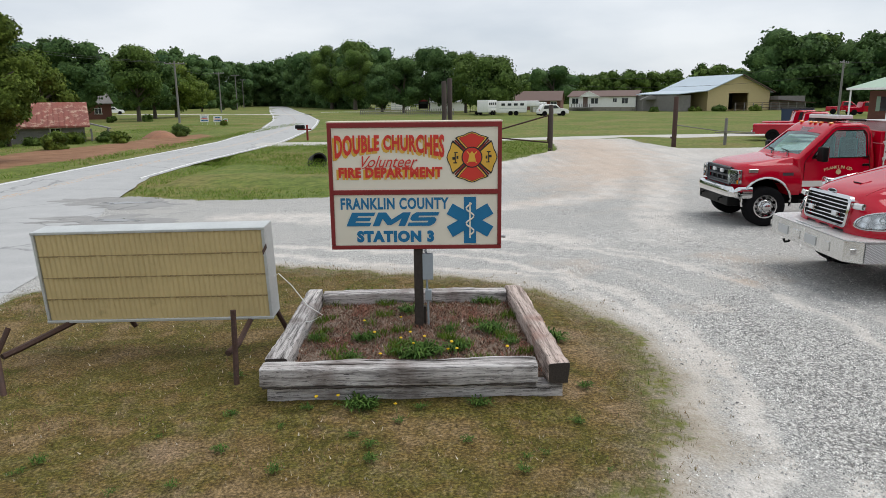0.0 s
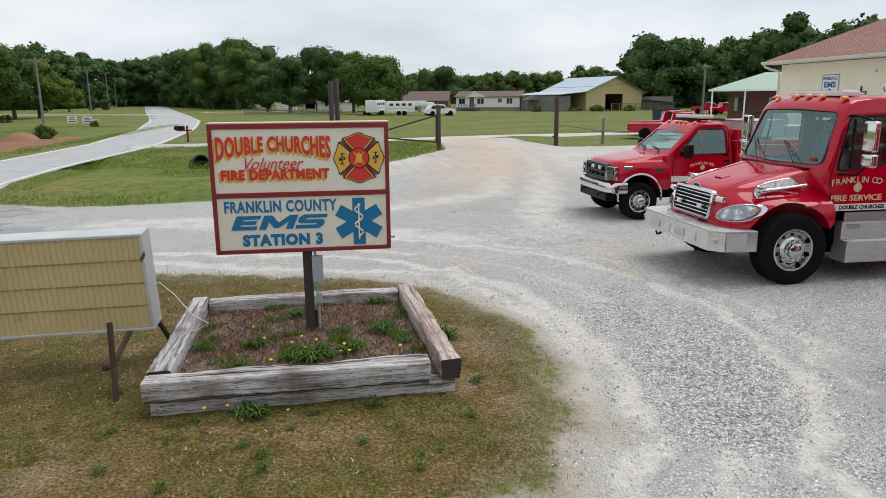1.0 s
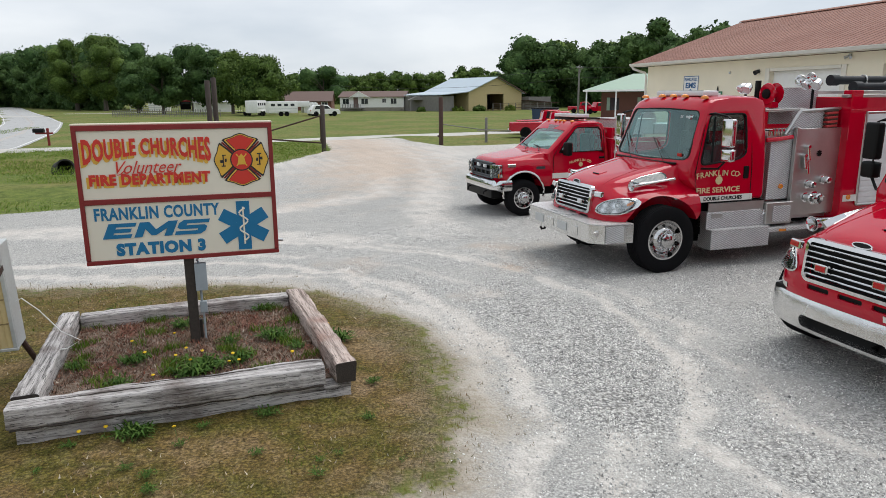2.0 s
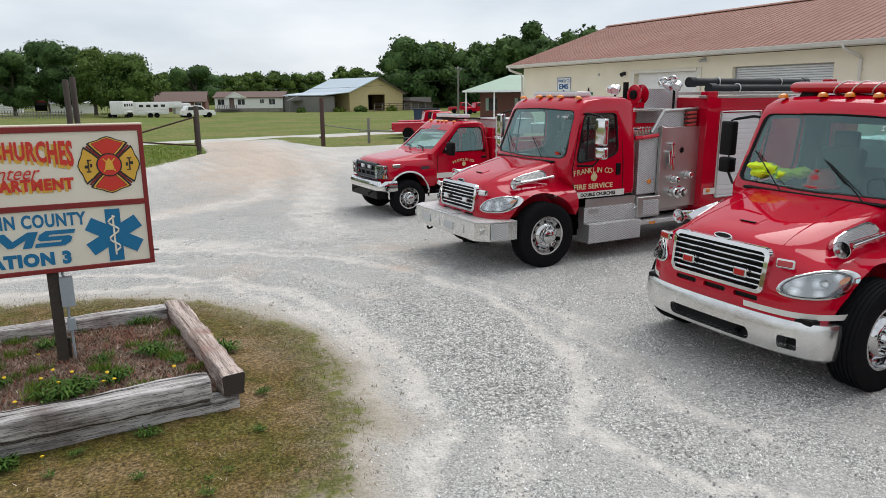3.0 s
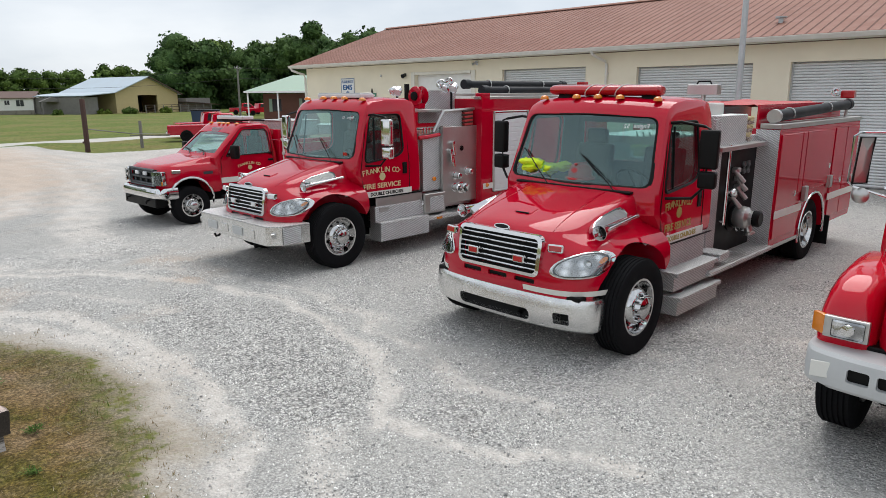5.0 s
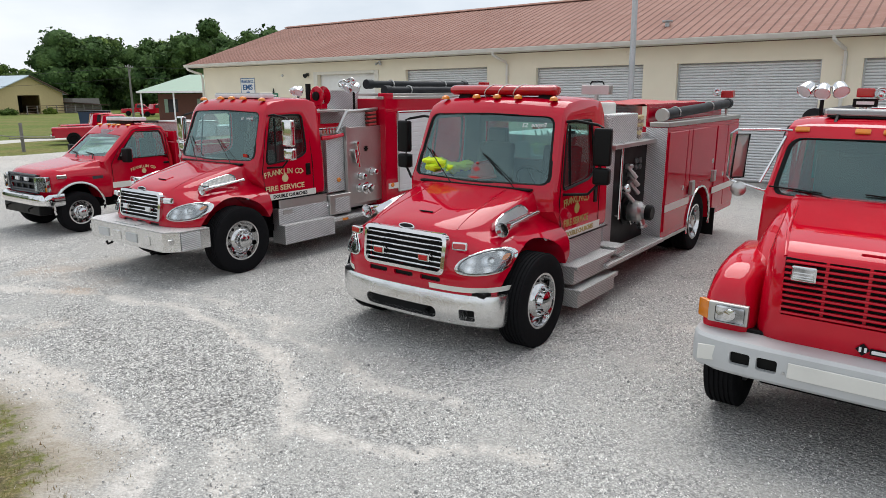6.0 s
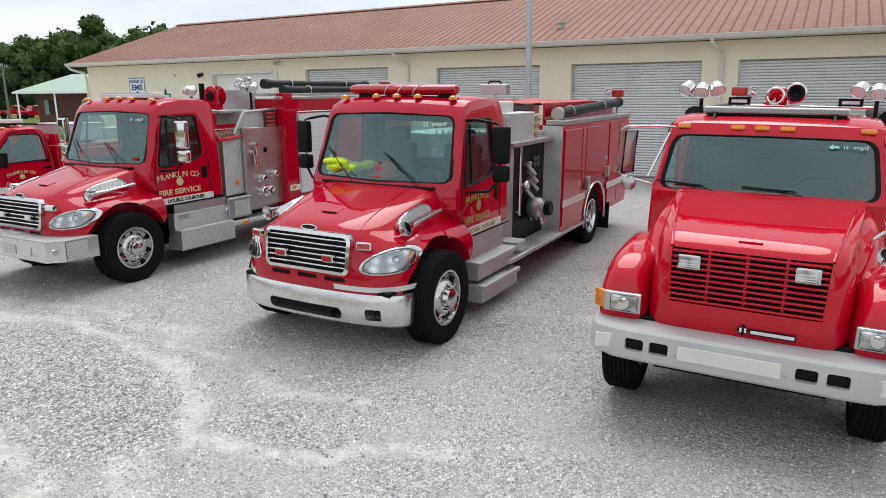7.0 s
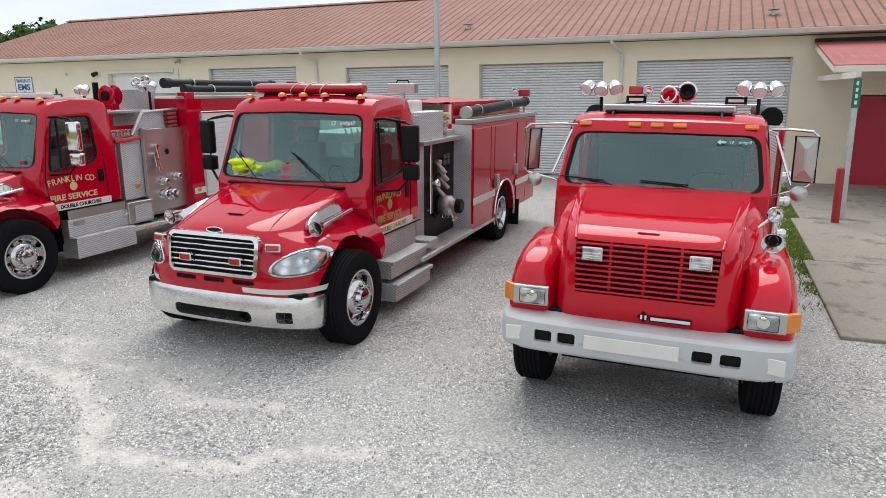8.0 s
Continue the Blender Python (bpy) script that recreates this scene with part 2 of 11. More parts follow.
ex, ey = gx + 0.16 * wob(gx, gy, 1.3, 3) + 0.06 * wob(gx, gy, 0.4, 4), gy + 0.16 * wob(gx, gy, 1.2, 5) + 0.06 * wob(gx, gy, 0.45, 6)
m_island = zone(ex, ey, ISLAND, 0.42)
m_lot = zone(ex, ey, LOT, 0.35) * (1 - m_island)
m_clay = zone(ex + 0.8 * wob(gx, gy, 7, 8), ey, CLAY, 0.9)
m_track = np.zeros_like(gx)
for t, k, w in [(t, 1.0, 0.14) for t in TRACKS] + [(t, 0.70, 0.12) for t in SIDE_TRACKS]:
    m_track = np.maximum(m_track, k * np.exp(-(seg_dist(ex, ey, t) / w) ** 2))
for t in WIDE_TRACKS:
    m_track = np.maximum(m_track, 0.75 * np.exp(-(seg_dist(ex, ey, t) / 0.7) ** 2))
m_track = np.maximum(m_track, 0.42 * np.exp(-(np.maximum(0, seg_dist(ex, ey, ISLAND[2:12]) - 0.35) / 0.45) ** 2) * (gx > -3))
m_track = np.maximum(m_track, 0.85 * np.clip((gy - 17) / 10, 0, 1) * (0.75 + 0.25 * wob(gx, gy, 5, 9)))
m_track = np.maximum(m_track, 0.85 * np.clip(wob(gx, gy, 1.9, 14) * 1.3 - 0.62, 0, 1) * (gx > 2.8) * (gy < 12))
m_track = np.clip(m_track * (0.88 + 0.30 * wob(gx, gy, 0.9, 10)), 0, 1)
m_coarse = np.clip(zone(ex, ey, COARSE, 0.35) + 0.5 * np.clip(wob(gx, gy, 2.6, 15) - 0.15, 0, 1) * (gx > 2.8), 0, 1)
# bare soil rim between the grass and the drive
m_bare = np.exp(-(seg_dist(ex, ey, ISLAND[2:12]) / 0.5) ** 2) * (gx > -4)
m_verge = np.exp(-(seg_dist(ex, ey, ISLAND[2:12]) / 0.48) ** 2) * (gx > -4.5)
m_tan = np.clip(np.exp(-(seg_dist(ex, ey, [(8.5, 44), (8.0, 36), (6.8, 29), (5.2, 22), (3.5, 17)]) / 3.2) ** 2) * np.clip((gy - 13) / 12, 0, 1) + 0.9 * np.exp(-(np.hypot(ex - 4.6, ey - 9.9) / 0.55) ** 2) + 0.7 * np.exp(-(np.hypot(ex - 5.0, ey - 11.3) / 0.9) ** 2) + 0.55 * np.exp(-(np.hypot(ex - 3.4, ey - 8.6) / 0.5) ** 2) + 0.6 * np.exp(-(np.hypot(ex - 2.2, ey - 10.9) / 0.8) ** 2), 0, 1)
near = (gx > -9) & (gx < 11) & (gy > 1.5) & (gy < 18)
gz = np.where(near, 0.010 * wob(gx, gy, 0.9, 11) + 0.006 * wob(gx, gy, 0.33, 12), 0) * 0.7
gz += 0.05 * np.exp(-np.maximum(0, np.maximum(np.abs(gx + 0.32) - 1.30, np.abs(gy - 6.95) - 1.20)) / 0.35) * m_island
gz += 0.05 * m_island - 0.012 * np.clip(m_track, 0, 1) * near
ditch = np.exp(-(seg_dist(gx, gy, DITCH) / 1.6) ** 2)
gz += -0.55 * ditch * (1 - m_lot) + 0.12 * np.exp(-(seg_dist(gx, gy, [(-9, 24), (-2, 23)]) / 2.0) ** 2) * (1 - m_lot)
field = (1 - m_lot) * (1 - m_island) * ((gy > 17) | (gx < -7))
gz += field * 0.06 * wob(gx, gy, 9, 13) * (gy < 400)
road_x = np.interp(gy, [-900, 46, 70, 95, 170, 513, 3000], [-12.8, -12.9, -15.2, -19.8, -36, -121, -700])
gz = np.where(np.abs(gx - road_x) < 3.8, np.minimum(gz, -0.03), gz)
gz -= 0.05 * np.clip(zone(gx, gy, [(-15.2, -40), (-15.2, 26), (-9.8, 22), (-9.8, 20.2), (-8, 14.5), (-6.6, 10.5), (-6.2, 8), (-6.6, -40)], 0.4), 0, 1)

nx, ny = len(GX), len(GY)
idx = np.arange(nx * ny).reshape(ny, nx)
quads = np.stack([idx[:-1, :-1], idx[:-1, 1:], idx[1:, 1:], idx[1:, :-1]], -1).reshape(-1, 4)
ground_me = bpy.data.meshes.new("ground")
ground_me.from_pydata(np.stack([gx, gy, gz], 1).tolist(), [], quads.tolist())
ground_me.polygons.foreach_set("use_smooth", [True] * len(ground_me.polygons))
for key, v in (("lot", m_lot), ("island", m_island), ("clay", m_clay), ("track", m_track), ("bare", m_bare), ("tan", m_tan), ("verge", m_verge), ("coarse", m_coarse)):
    ground_me.attributes.new(key, 'FLOAT', 'POINT').data.foreach_set("value", v.astype(np.float32))


def ground_material():
    m, n, l, p = nodes_of("ground_surface")
    co = n.new("ShaderNodeTexCoord").outputs["Object"]

    def attr(k):
        a = n.new("ShaderNodeAttribute")
        a.attribute_name = k
        return a.outputs["Fac"]
    broad, mid, fine, grain = (noise_node(n, l, co, s, d, r) for s, d, r in ((0.16, 5, 0.6), (1.1, 6, 0.62), (9, 5, 0.65), (70, 3, 0.6)))
    cells, cells2 = n.new("ShaderNodeTexVoronoi"), n.new("ShaderNodeTexVoronoi")
    for v, k in ((cells, 36), (cells2, 72)):
        v.inputs["Scale"].default_value = k
        l.new(co, v.inputs["Vector"])

    # chip colour darkens towards its rim, painting in the shade of the gaps
    def chips(v, stops, hollow):
        g = n.new("ShaderNodeSeparateColor")
        l.new(v.outputs["Color"], g.inputs[0])
        return mix_node(n, l, 1.0, ramp_node(n, l, g.outputs[0], stops).outputs[0], ramp_node(n, l, v.outputs["Distance"], [(0.30, (1, 1, 1)), (0.80, hollow)]).outputs[0], 'MULTIPLY')
    # crushed stone in two sizes, every chip with its own grey, and stone dust packed between
    big_chip = chips(cells, [(0.0, (0.20, 0.198, 0.195)), (0.25, (0.40, 0.395, 0.385)), (0.6, (0.58, 0.57, 0.545)), (1.0, (0.86, 0.845, 0.81))], (0.40, 0.395, 0.385))
    small_chip = chips(cells2, [(0.0, (0.26, 0.26, 0.26)), (0.45, (0.50, 0.495, 0.48)), (1.0, (0.80, 0.79, 0.76))], (0.50, 0.50, 0.50))
    stone = mix_node(n, l, ramp_node(n, l, math_node(n, l, 'ADD', fine.outputs["Fac"], math_node(n, l, 'MULTIPLY', attr("coarse"), 0.45)), [(0.50, 0.25), (0.72, 0.95)]).outputs[0], small_chip, big_chip)
    stone = mix_node(n, l, 1.0, stone, ramp_node(n, l, attr("coarse"), [(0.0, (1.0, 0.995, 0.985)), (1.0, (0.93, 0.925, 0.92))]).outputs[0], 'MULTIPLY')
    packed = math_node(n, l, 'SUBTRACT', ramp_node(n, l, mid.outputs["Fac"], [(0.40, 0.0), (0.66, 0.6)]).outputs[0], math_node(n, l, 'MULTIPLY', attr("coarse"), 0.5), True)
    stone = mix_node(n, l, packed, stone, (0.46, 0.445, 0.415))
    dust = ramp_node(n, l, fine.outputs["Fac"], [(0.3, (0.545, 0.505, 0.46)), (0.7, (0.76, 0.715, 0.66))]).outputs[0]
    dust = mix_node(n, l, 0.22, dust, small_chip)
    dust = mix_node(n, l, ramp_node(n, l, broad.outputs["Fac"], [(0.5, 0.0), (0.75, 0.35)]).outputs[0], dust, (0.50, 0.38, 0.29))
    tr = math_node(n, l, 'ADD', attr("track"), math_node(n, l, 'MULTIPLY', math_node(n, l, 'SUBTRACT', fine.outputs["Fac"], 0.5), 0.6))
    lot = mix_node(n, l, ramp_node(n, l, tr, [(0.20, 0.0), (0.70, 0.94)]).outputs[0], stone, dust)
    lot = mix_node(n, l, ramp_node(n, l, math_node(n, l, 'ADD', attr("tan"), math_node(n, l, 'MULTIPLY', math_node(n, l, 'SUBTRACT', mid.outputs["Fac"], 0.5), 1.6)), [(0.34, 0.0), (1.05, 0.55)]).outputs[0], lot, (0.52, 0.38, 0.275))
    lot = mix_node(n, l, ramp_node(n, l, math_node(n, l, 'ADD', attr("verge"), math_node(n, l, 'MULTIPLY', math_node(n, l, 'SUBTRACT', fine.outputs["Fac"], 0.5), 0.9)), [(0.25, 0.0), (0.95, 0.75)]).outputs[0], lot, (0.37, 0.32, 0.25))
    # thin mown grass with moss, thatch and bare soil
    g1 = ramp_node(n, l, mid.outputs["Fac"], [(0.36, (0.29, 0.20, 0.115)), (0.45, (0.185, 0.125, 0.045)), (0.54, (0.105, 0.105, 0.016)), (0.60, (0.16, 0.115, 0.030)), (0.67, (0.25, 0.175, 0.095))]).outputs[0]
    g2 = ramp_node(n, l, fine.outputs["Fac"], [(0.34, (0.050, 0.040, 0.014)), (0.5, (0.155, 0.120, 0.038)), (0.66, (0.29, 0.235, 0.13))]).outputs[0]
    isl = mix_node(n, l, 0.36, g1, g2)
    patch = noise_node(n, l, co, 0.75, 6, 0.68)
    isl = mix_node(n, l, ramp_node(n, l, patch.outputs["Fac"], [(0.30, 0.75), (0.44, 0.0)]).outputs[0], isl, (0.100, 0.092, 0.016))
    isl = mix_node(n, l, ramp_node(n, l, patch.outputs["Fac"], [(0.54, 0.0), (0.66, 0.75)]).outputs[0], isl, (0.30, 0.215, 0.145))
    isl = mix_node(n, l, ramp_node(n, l, math_node(n, l, 'ADD', attr("bare"), math_node(n, l, 'MULTIPLY', math_node(n, l, 'SUBTRACT', fine.outputs["Fac"], 0.5), 1.4)), [(0.35, 0.0), (1.0, 0.75)]).outputs[0], isl, (0.22, 0.185, 0.125))
    isl = mix_node(n, l, ramp_node(n, l, grain.outputs["Fac"], [(0.62, 0.0), (0.72, 0.6)]).outputs[0], isl, (0.34, 0.32, 0.26))
    speck = noise_node(n, l, co, 38, 4, 0.7)
    isl = mix_node(n, l, 1.0, isl, ramp_node(n, l, speck.outputs["Fac"], [(0.34, (0.26, 0.24, 0.20)), (0.50, (0.70, 0.69, 0.66)), (0.64, (1.45, 1.38, 1.28))]).outputs[0], 'MULTIPLY')
    # fields
    speck2 = noise_node(n, l, co, 3.0, 8, 0.75)
    fld = ramp_node(n, l, broad.outputs["Fac"], [(0.36, (0.105, 0.165, 0.024)), (0.48, (0.150, 0.185, 0.036)), (0.58, (0.27, 0.21, 0.085)), (0.68, (0.30, 0.19, 0.10))]).outputs[0]
    fld = mix_node(n, l, 0.45, fld, ramp_node(n, l, mid.outputs["Fac"], [(0.35, (0.07, 0.115, 0.018)), (0.65, (0.17, 0.19, 0.055))]).outputs[0])
    fld = mix_node(n, l, 0.3, fld, ramp_node(n, l, fine.outputs["Fac"], [(0.35, (0.05, 0.085, 0.014)), (0.68, (0.20, 0.22, 0.07))]).outputs[0])
    fld = mix_node(n, l, 1.0, fld, ramp_node(n, l, speck2.outputs["Fac"], [(0.36, (0.60, 0.62, 0.55)), (0.50, (0.98, 0.98, 0.95)), (0.64, (1.35, 1.25, 1.2))]).outputs[0], 'MULTIPLY')
    clay = ramp_node(n, l, mid.outputs["Fac"], [(0.3, (0.20, 0.10, 0.055)), (0.7, (0.30, 0.17, 0.10))]).outputs[0]
    fld = mix_node(n, l, ramp_node(n, l, math_node(n, l, 'ADD', attr("clay"), math_node(n, l, 'MULTIPLY', math_node(n, l, 'SUBTRACT', mid.outputs["Fac"], 0.5), 1.2)), [(0.42, 0.0), (0.62, 1.0)]).outputs[0], fld, clay)
    edge = math_node(n, l, 'MULTIPLY', math_node(n, l, 'SUBTRACT', fine.outputs["Fac"], 0.5), 1.1)
    c = mix_node(n, l, ramp_node(n, l, math_node(n, l, 'ADD', attr("lot"), edge), [(0.42, 0.0), (0.62, 1.0)]).outputs[0], fld, lot)
    c = mix_node(n, l, ramp_node(n, l, math_node(n, l, 'ADD', attr("island"), edge), [(0.26, 0.0), (0.80, 1.0)]).outputs[0], c, isl)
    l.new(c, p.inputs["Base Color"])
    p.inputs["Roughness"].default_value = 0.95
    p.inputs["Specular IOR Level"].default_value = 0.2
    h = math_node(n, l, 'ADD', math_node(n, l, 'MULTIPLY', math_node(n, l, 'MULTIPLY', cells.outputs["Distance"], attr("lot")), -0.8), math_node(n, l, 'MULTIPLY', fine.outputs["Fac"], 0.8))
    h = math_node(n, l, 'ADD', h, math_node(n, l, 'MULTIPLY', grain.outputs["Fac"], 0.35))
    bump_node(n, l, h, 0.7, 0.03, p)
    return m


MAT_GROUND = ground_material()
ground_me.materials.append(MAT_GROUND)
tagged(new("ground", ground_me), "flat ground of grey gravel, thin grass and red clay", "ground", kind="structure")

# ---- road ----
ROAD_Y = [-60, 2, 8, 10.6, 15, 20.5, 25, 30.4, 40, 46.6, 66.4, 80, 94, 124, 170, 300, 540]
ROAD_L = [-15.2, -15.2, -15.2, -15.2, -15.2, -15.2, -15.25, -15.3, -15.2, -15.2, -17.4, -20.2, -22.9, -30.2, -42, -74, -131]
ROAD_R = [-6.8, -6.6, -6.1, -6.5, -7.9, -9.6, -10.7, -10.9, -10.5, -10.5, -12.2, -14.2, -16.5, -23.5, -35, -66.5, -121]


def strip(name, ys, left, right, z, material, label, wave=0.0):
    bm, prev = B(), None
    for k, y in enumerate(ys):
        a, b = left(y) + wave * noise.noise(Vector((y * 0.9, 3, 0))), right(y) + wave * noise.noise(Vector((y * 0.8, 9, 0)))
        row = [bm.verts.new((a + (b - a) * i / 4, y, z - 0.02 * abs(i / 2 - 1) ** 2)) for i in range(5)]
        if prev:
            for i in range(4):
                bm.faces.new((prev[i], prev[i + 1], row[i + 1], row[i]))
        prev = row
    return tagged(part(name, bm, material), label, name.split("_")[0], kind="structure")


def asphalt_material(name, lo, hi, wet=False):
    m, n, l, p = nodes_of(name)
    co = n.new("ShaderNodeTexCoord").outputs["Object"]
    broad, mid, fine = (noise_node(n, l, co, s, d, 0.65) for s, d in ((0.25, 5), (1.4, 6), (60, 3)))
    c = mix_node(n, l, 0.45, ramp_node(n, l, mid.outputs["Fac"], [(0.3, lo), (0.7, hi)]).outputs[0], ramp_node(n, l, fine.outputs["Fac"], [(0.3, tuple(v * 0.7 for v in lo)), (0.7, hi)]).outputs[0])
    crack = n.new("ShaderNodeTexVoronoi")
    crack.feature = 'DISTANCE_TO_EDGE'
    crack.inputs["Scale"].default_value = 0.42
    warp = mix_node(n, l, 0.35, co, mid.outputs["Color"])
    l.new(warp, crack.inputs["Vector"])
    c = mix_node(n, l, ramp_node(n, l, crack.outputs["Distance"], [(0.0, 0.55), (0.012, 0.0)]).outputs[0], c, (0.10, 0.10, 0.10))
    l.new(c, p.inputs["Base Color"])
    p.inputs["Roughness"].default_value = 0.9
    bump_node(n, l, fine.outputs["Fac"], 0.5, 0.008, p)
    return m


MAT_ROAD = asphalt_material("worn_pale_asphalt", (0.37, 0.37, 0.37), (0.50, 0.50, 0.49))
MAT_PATCH = asphalt_material("damp_asphalt", (0.24, 0.235, 0.23), (0.38, 0.375, 0.36))
MAT_WATER = plain("shallow_muddy_water", (0.10, 0.095, 0.085), 0.05, vary=0.1, spec=0.6)
MAT_LINE = plain("faded_white_line", (0.70, 0.70, 0.68), 0.8, dirt=(0.42, 0.42, 0.41), dirt_at=0.5, scale=2)
MAT_YELLOW_LINE = plain("faded_centre_line", (0.48, 0.36, 0.26), 0.8, dirt=(0.42, 0.41, 0.40), dirt_at=0.42, scale=2)
road_l = lambda y: float(np.interp(y, ROAD_Y, ROAD_L))
road_r = lambda y: float(np.interp(y, ROAD_Y, ROAD_R))
road_ys = [float(v) for v in np.concatenate([np.arange(-60, 0, 4), np.arange(0, 30, 0.5), np.arange(30, 120, 1.5), np.arange(120, 541, 6)])]
strip("road", road_ys, road_l, road_r, 0.012, MAT_ROAD, "pale worn two-lane country road curving away", 0.12)
far_ys = [y for y in road_ys if y > 24]
strip("road_edge_line", road_ys, lambda y: road_l(y) + 0.18, lambda y: road_l(y) + 0.31, 0.022, MAT_LINE, "faded white road edge line")
strip("road_edge_line", far_ys, lambda y: road_r(y) - 0.31, lambda y: road_r(y) - 0.18, 0.022, MAT_LINE, "faded white road edge line")
for off in (-0.16, 0.06):
    strip("road_centre_line", road_ys, lambda y: (road_l(y) + min(road_r(y), -10.4 if y < 46 else 1e9)) / 2 + off, lambda y: (road_l(y) + min(road_r(y), -10.4 if y < 46 else 1e9)) / 2 + off + 0.1, 0.030, MAT_YELLOW_LINE, "faded yellow-red road centre line")


def flat_patch(name, cx, cy, rx, ry, z, material, label, category, seed, thick=0.012, kind="structure", lobes=0.35):
    """A low sheet with a wandering rim."""
    bm, n = B(), 48
    def rim(k, zz):
        out = []
        for i in range(n):
            a = 2 * math.pi * i / n
            q = k * (1 + lobes * noise.fractal(Vector((math.cos(a) * 1.3 + seed, math.sin(a) * 1.3, seed)), 0.8, 2.0, 3))
            out.append((cx + rx * q * math.cos(a), cy + ry * q * math.sin(a), zz))
        return out
    loft(bm, [rim(1.0, z - thick), rim(0.72, z)], caps=True)
    return tagged(part(name, bm, material), label, category, kind=kind)


for i, (x, y, rx, ry) in enumerate(((-9.6, 18.9, 1.3, 0.8), (-8.3, 18.2, 1.2, 0.5), (-8.2, 15.9, 1.5, 0.6), (-6.9, 15.3, 1.0, 0.45))):
    flat_patch("asphalt_patch", x, y, rx, ry, 0.013 + 0.001 * i, MAT_PATCH, "dark damp asphalt patch at the road's edge", "patch", 2.0 + 3 * i, lobes=0.9)
for i, (x, y, rx, ry) in enumerate(((-8.5, 18.5, 0.75, 0.22), (-7.6, 15.7, 0.70, 0.22))):
    flat_patch("puddle", x, y, rx, ry, 0.022 + 0.002 * i, MAT_WATER, "thin rain puddle reflecting the sky on damp asphalt", "puddle", 9.0 + 4 * i, lobes=0.8)
# gravel side lanes
MAT_LANE = plain("pale_gravel_lane", (0.50, 0.48, 0.44), 0.95, vary=0.2, scale=0.6, fine=20, bump=0.01)


def lane(pts, w, label):
    bm, prev = B(), None
    for i, p in enumerate(pts):
        d = (Vector(pts[min(i + 1, len(pts) - 1)]) - Vector(pts[max(i - 1, 0)])).normalized()
        s = Vector((-d.y, d.x, 0)) * w / 2
        j = 0.25 * noise.noise(Vector((i * 1.7, 2, w)))
        c = Vector((p[0], p[1], 0.05))
        row = [bm.verts.new(c + s * (1 + j) + Vector((0, 0, -0.08))), bm.verts.new(c + s * 0.5), bm.verts.new(c - s * 0.5), bm.verts.new(c - s * (1 - j) + Vector((0, 0, -0.08)))]
        if prev:
            for a in range(3):
                bm.faces.new((prev[a], prev[a + 1], row[a + 1], row[a]))
        prev = row
    return tagged(part("lane", bm, MAT_LANE), label, "lane", kind="structure")


lane([(-11.5 + 1.6 * i, 43.5 + 0.02 * i * i, 0) for i in range(14)] + [(12 + 4 * i, 47.5 + 0.4 * i, 0) for i in range(12)], 3.2, "pale gravel lane beside the grass field")
lane([(-25 - 3 * i, 130 + 1.5 * i, 0) for i in range(16)], 3.0, "pale gravel drive crossing the far lawn")
lane([(-26 + 3 * i, 150 + 1.0 * i, 0) for i in range(12)], 3.0, "pale gravel drive beside the road")

# concrete apron at the building
MAT_CONCRETE = plain("stained_concrete", (0.265, 0.242, 0.200), 0.9, vary=0.22, scale=0.8, fine=30, bump=0.004, dirt=(0.135, 0.122, 0.100), dirt_at=0.54)
slabs = thing("concrete_slab", pose(0, 0, 0), "stained grey concrete apron slabs beside the gravel", "concrete apron", kind="structure")
for x0, x1 in ((8.2, 11.9), (11.92, 15.9), (15.92, 19.6), (19.62, 22.08)):
    for y0, y1 in ((-1.60 - 0.045 * max(0.0, x0 - 8.2), -5.2), (-5.22, -9.0)):
        box_bm = box(B(), ((x0 + x1) / 2, (y0 + y1) / 2, 0.0), (x1 - x0, y0 - y1, 0.09), bevel=0.012)
        part("slab", box_bm, MAT_CONCRETE, slabs)

# ---- fire station ----
WALL_X, WALL_TOP = 22.1, 4.12
MAT_STUCCO = plain("cream_painted_masonry", (0.80, 0.735, 0.58), 0.85, vary=0.05, scale=0.7, fine=60, bump=0.003, dirt=(0.55, 0.48, 0.36), dirt_at=0.66)
MAT_SHUTTER = plain("grey_roll_door_steel", (0.70, 0.72, 0.72), 0.5, vary=0.06, scale=0.8, fine=20)
MAT_SLOT_SHADE = plain("door_steel_with_gap_shade", (0.36, 0.37, 0.37), 0.7)
MAT_GUTTER = plain("off_white_gutter", (0.66, 0.64, 0.58), 0.5, vary=0.08, dirt=(0.42, 0.40, 0.35), dirt_at=0.64)
MAT_TRIM = plain("cream_trim", (0.72, 0.69, 0.60), 0.6, vary=0.06)
MAT_RED_DOOR = plain("red_painted_door", (0.44, 0.010, 0.035), 0.45, vary=0.08)
MAT_GALV = plain("galvanised_steel", (0.50, 0.52, 0.53), 0.45, metal=0.7, vary=0.15, scale=6)
MAT_DARK = plain("dark_interior", (0.03, 0.03, 0.03), 0.9)
MAT_BLACK = plain("black_plastic", (0.016, 0.016, 0.018), 0.45)
MAT_WHITE = plain("white_paint", (0.78, 0.78, 0.76), 0.5, vary=0.06)


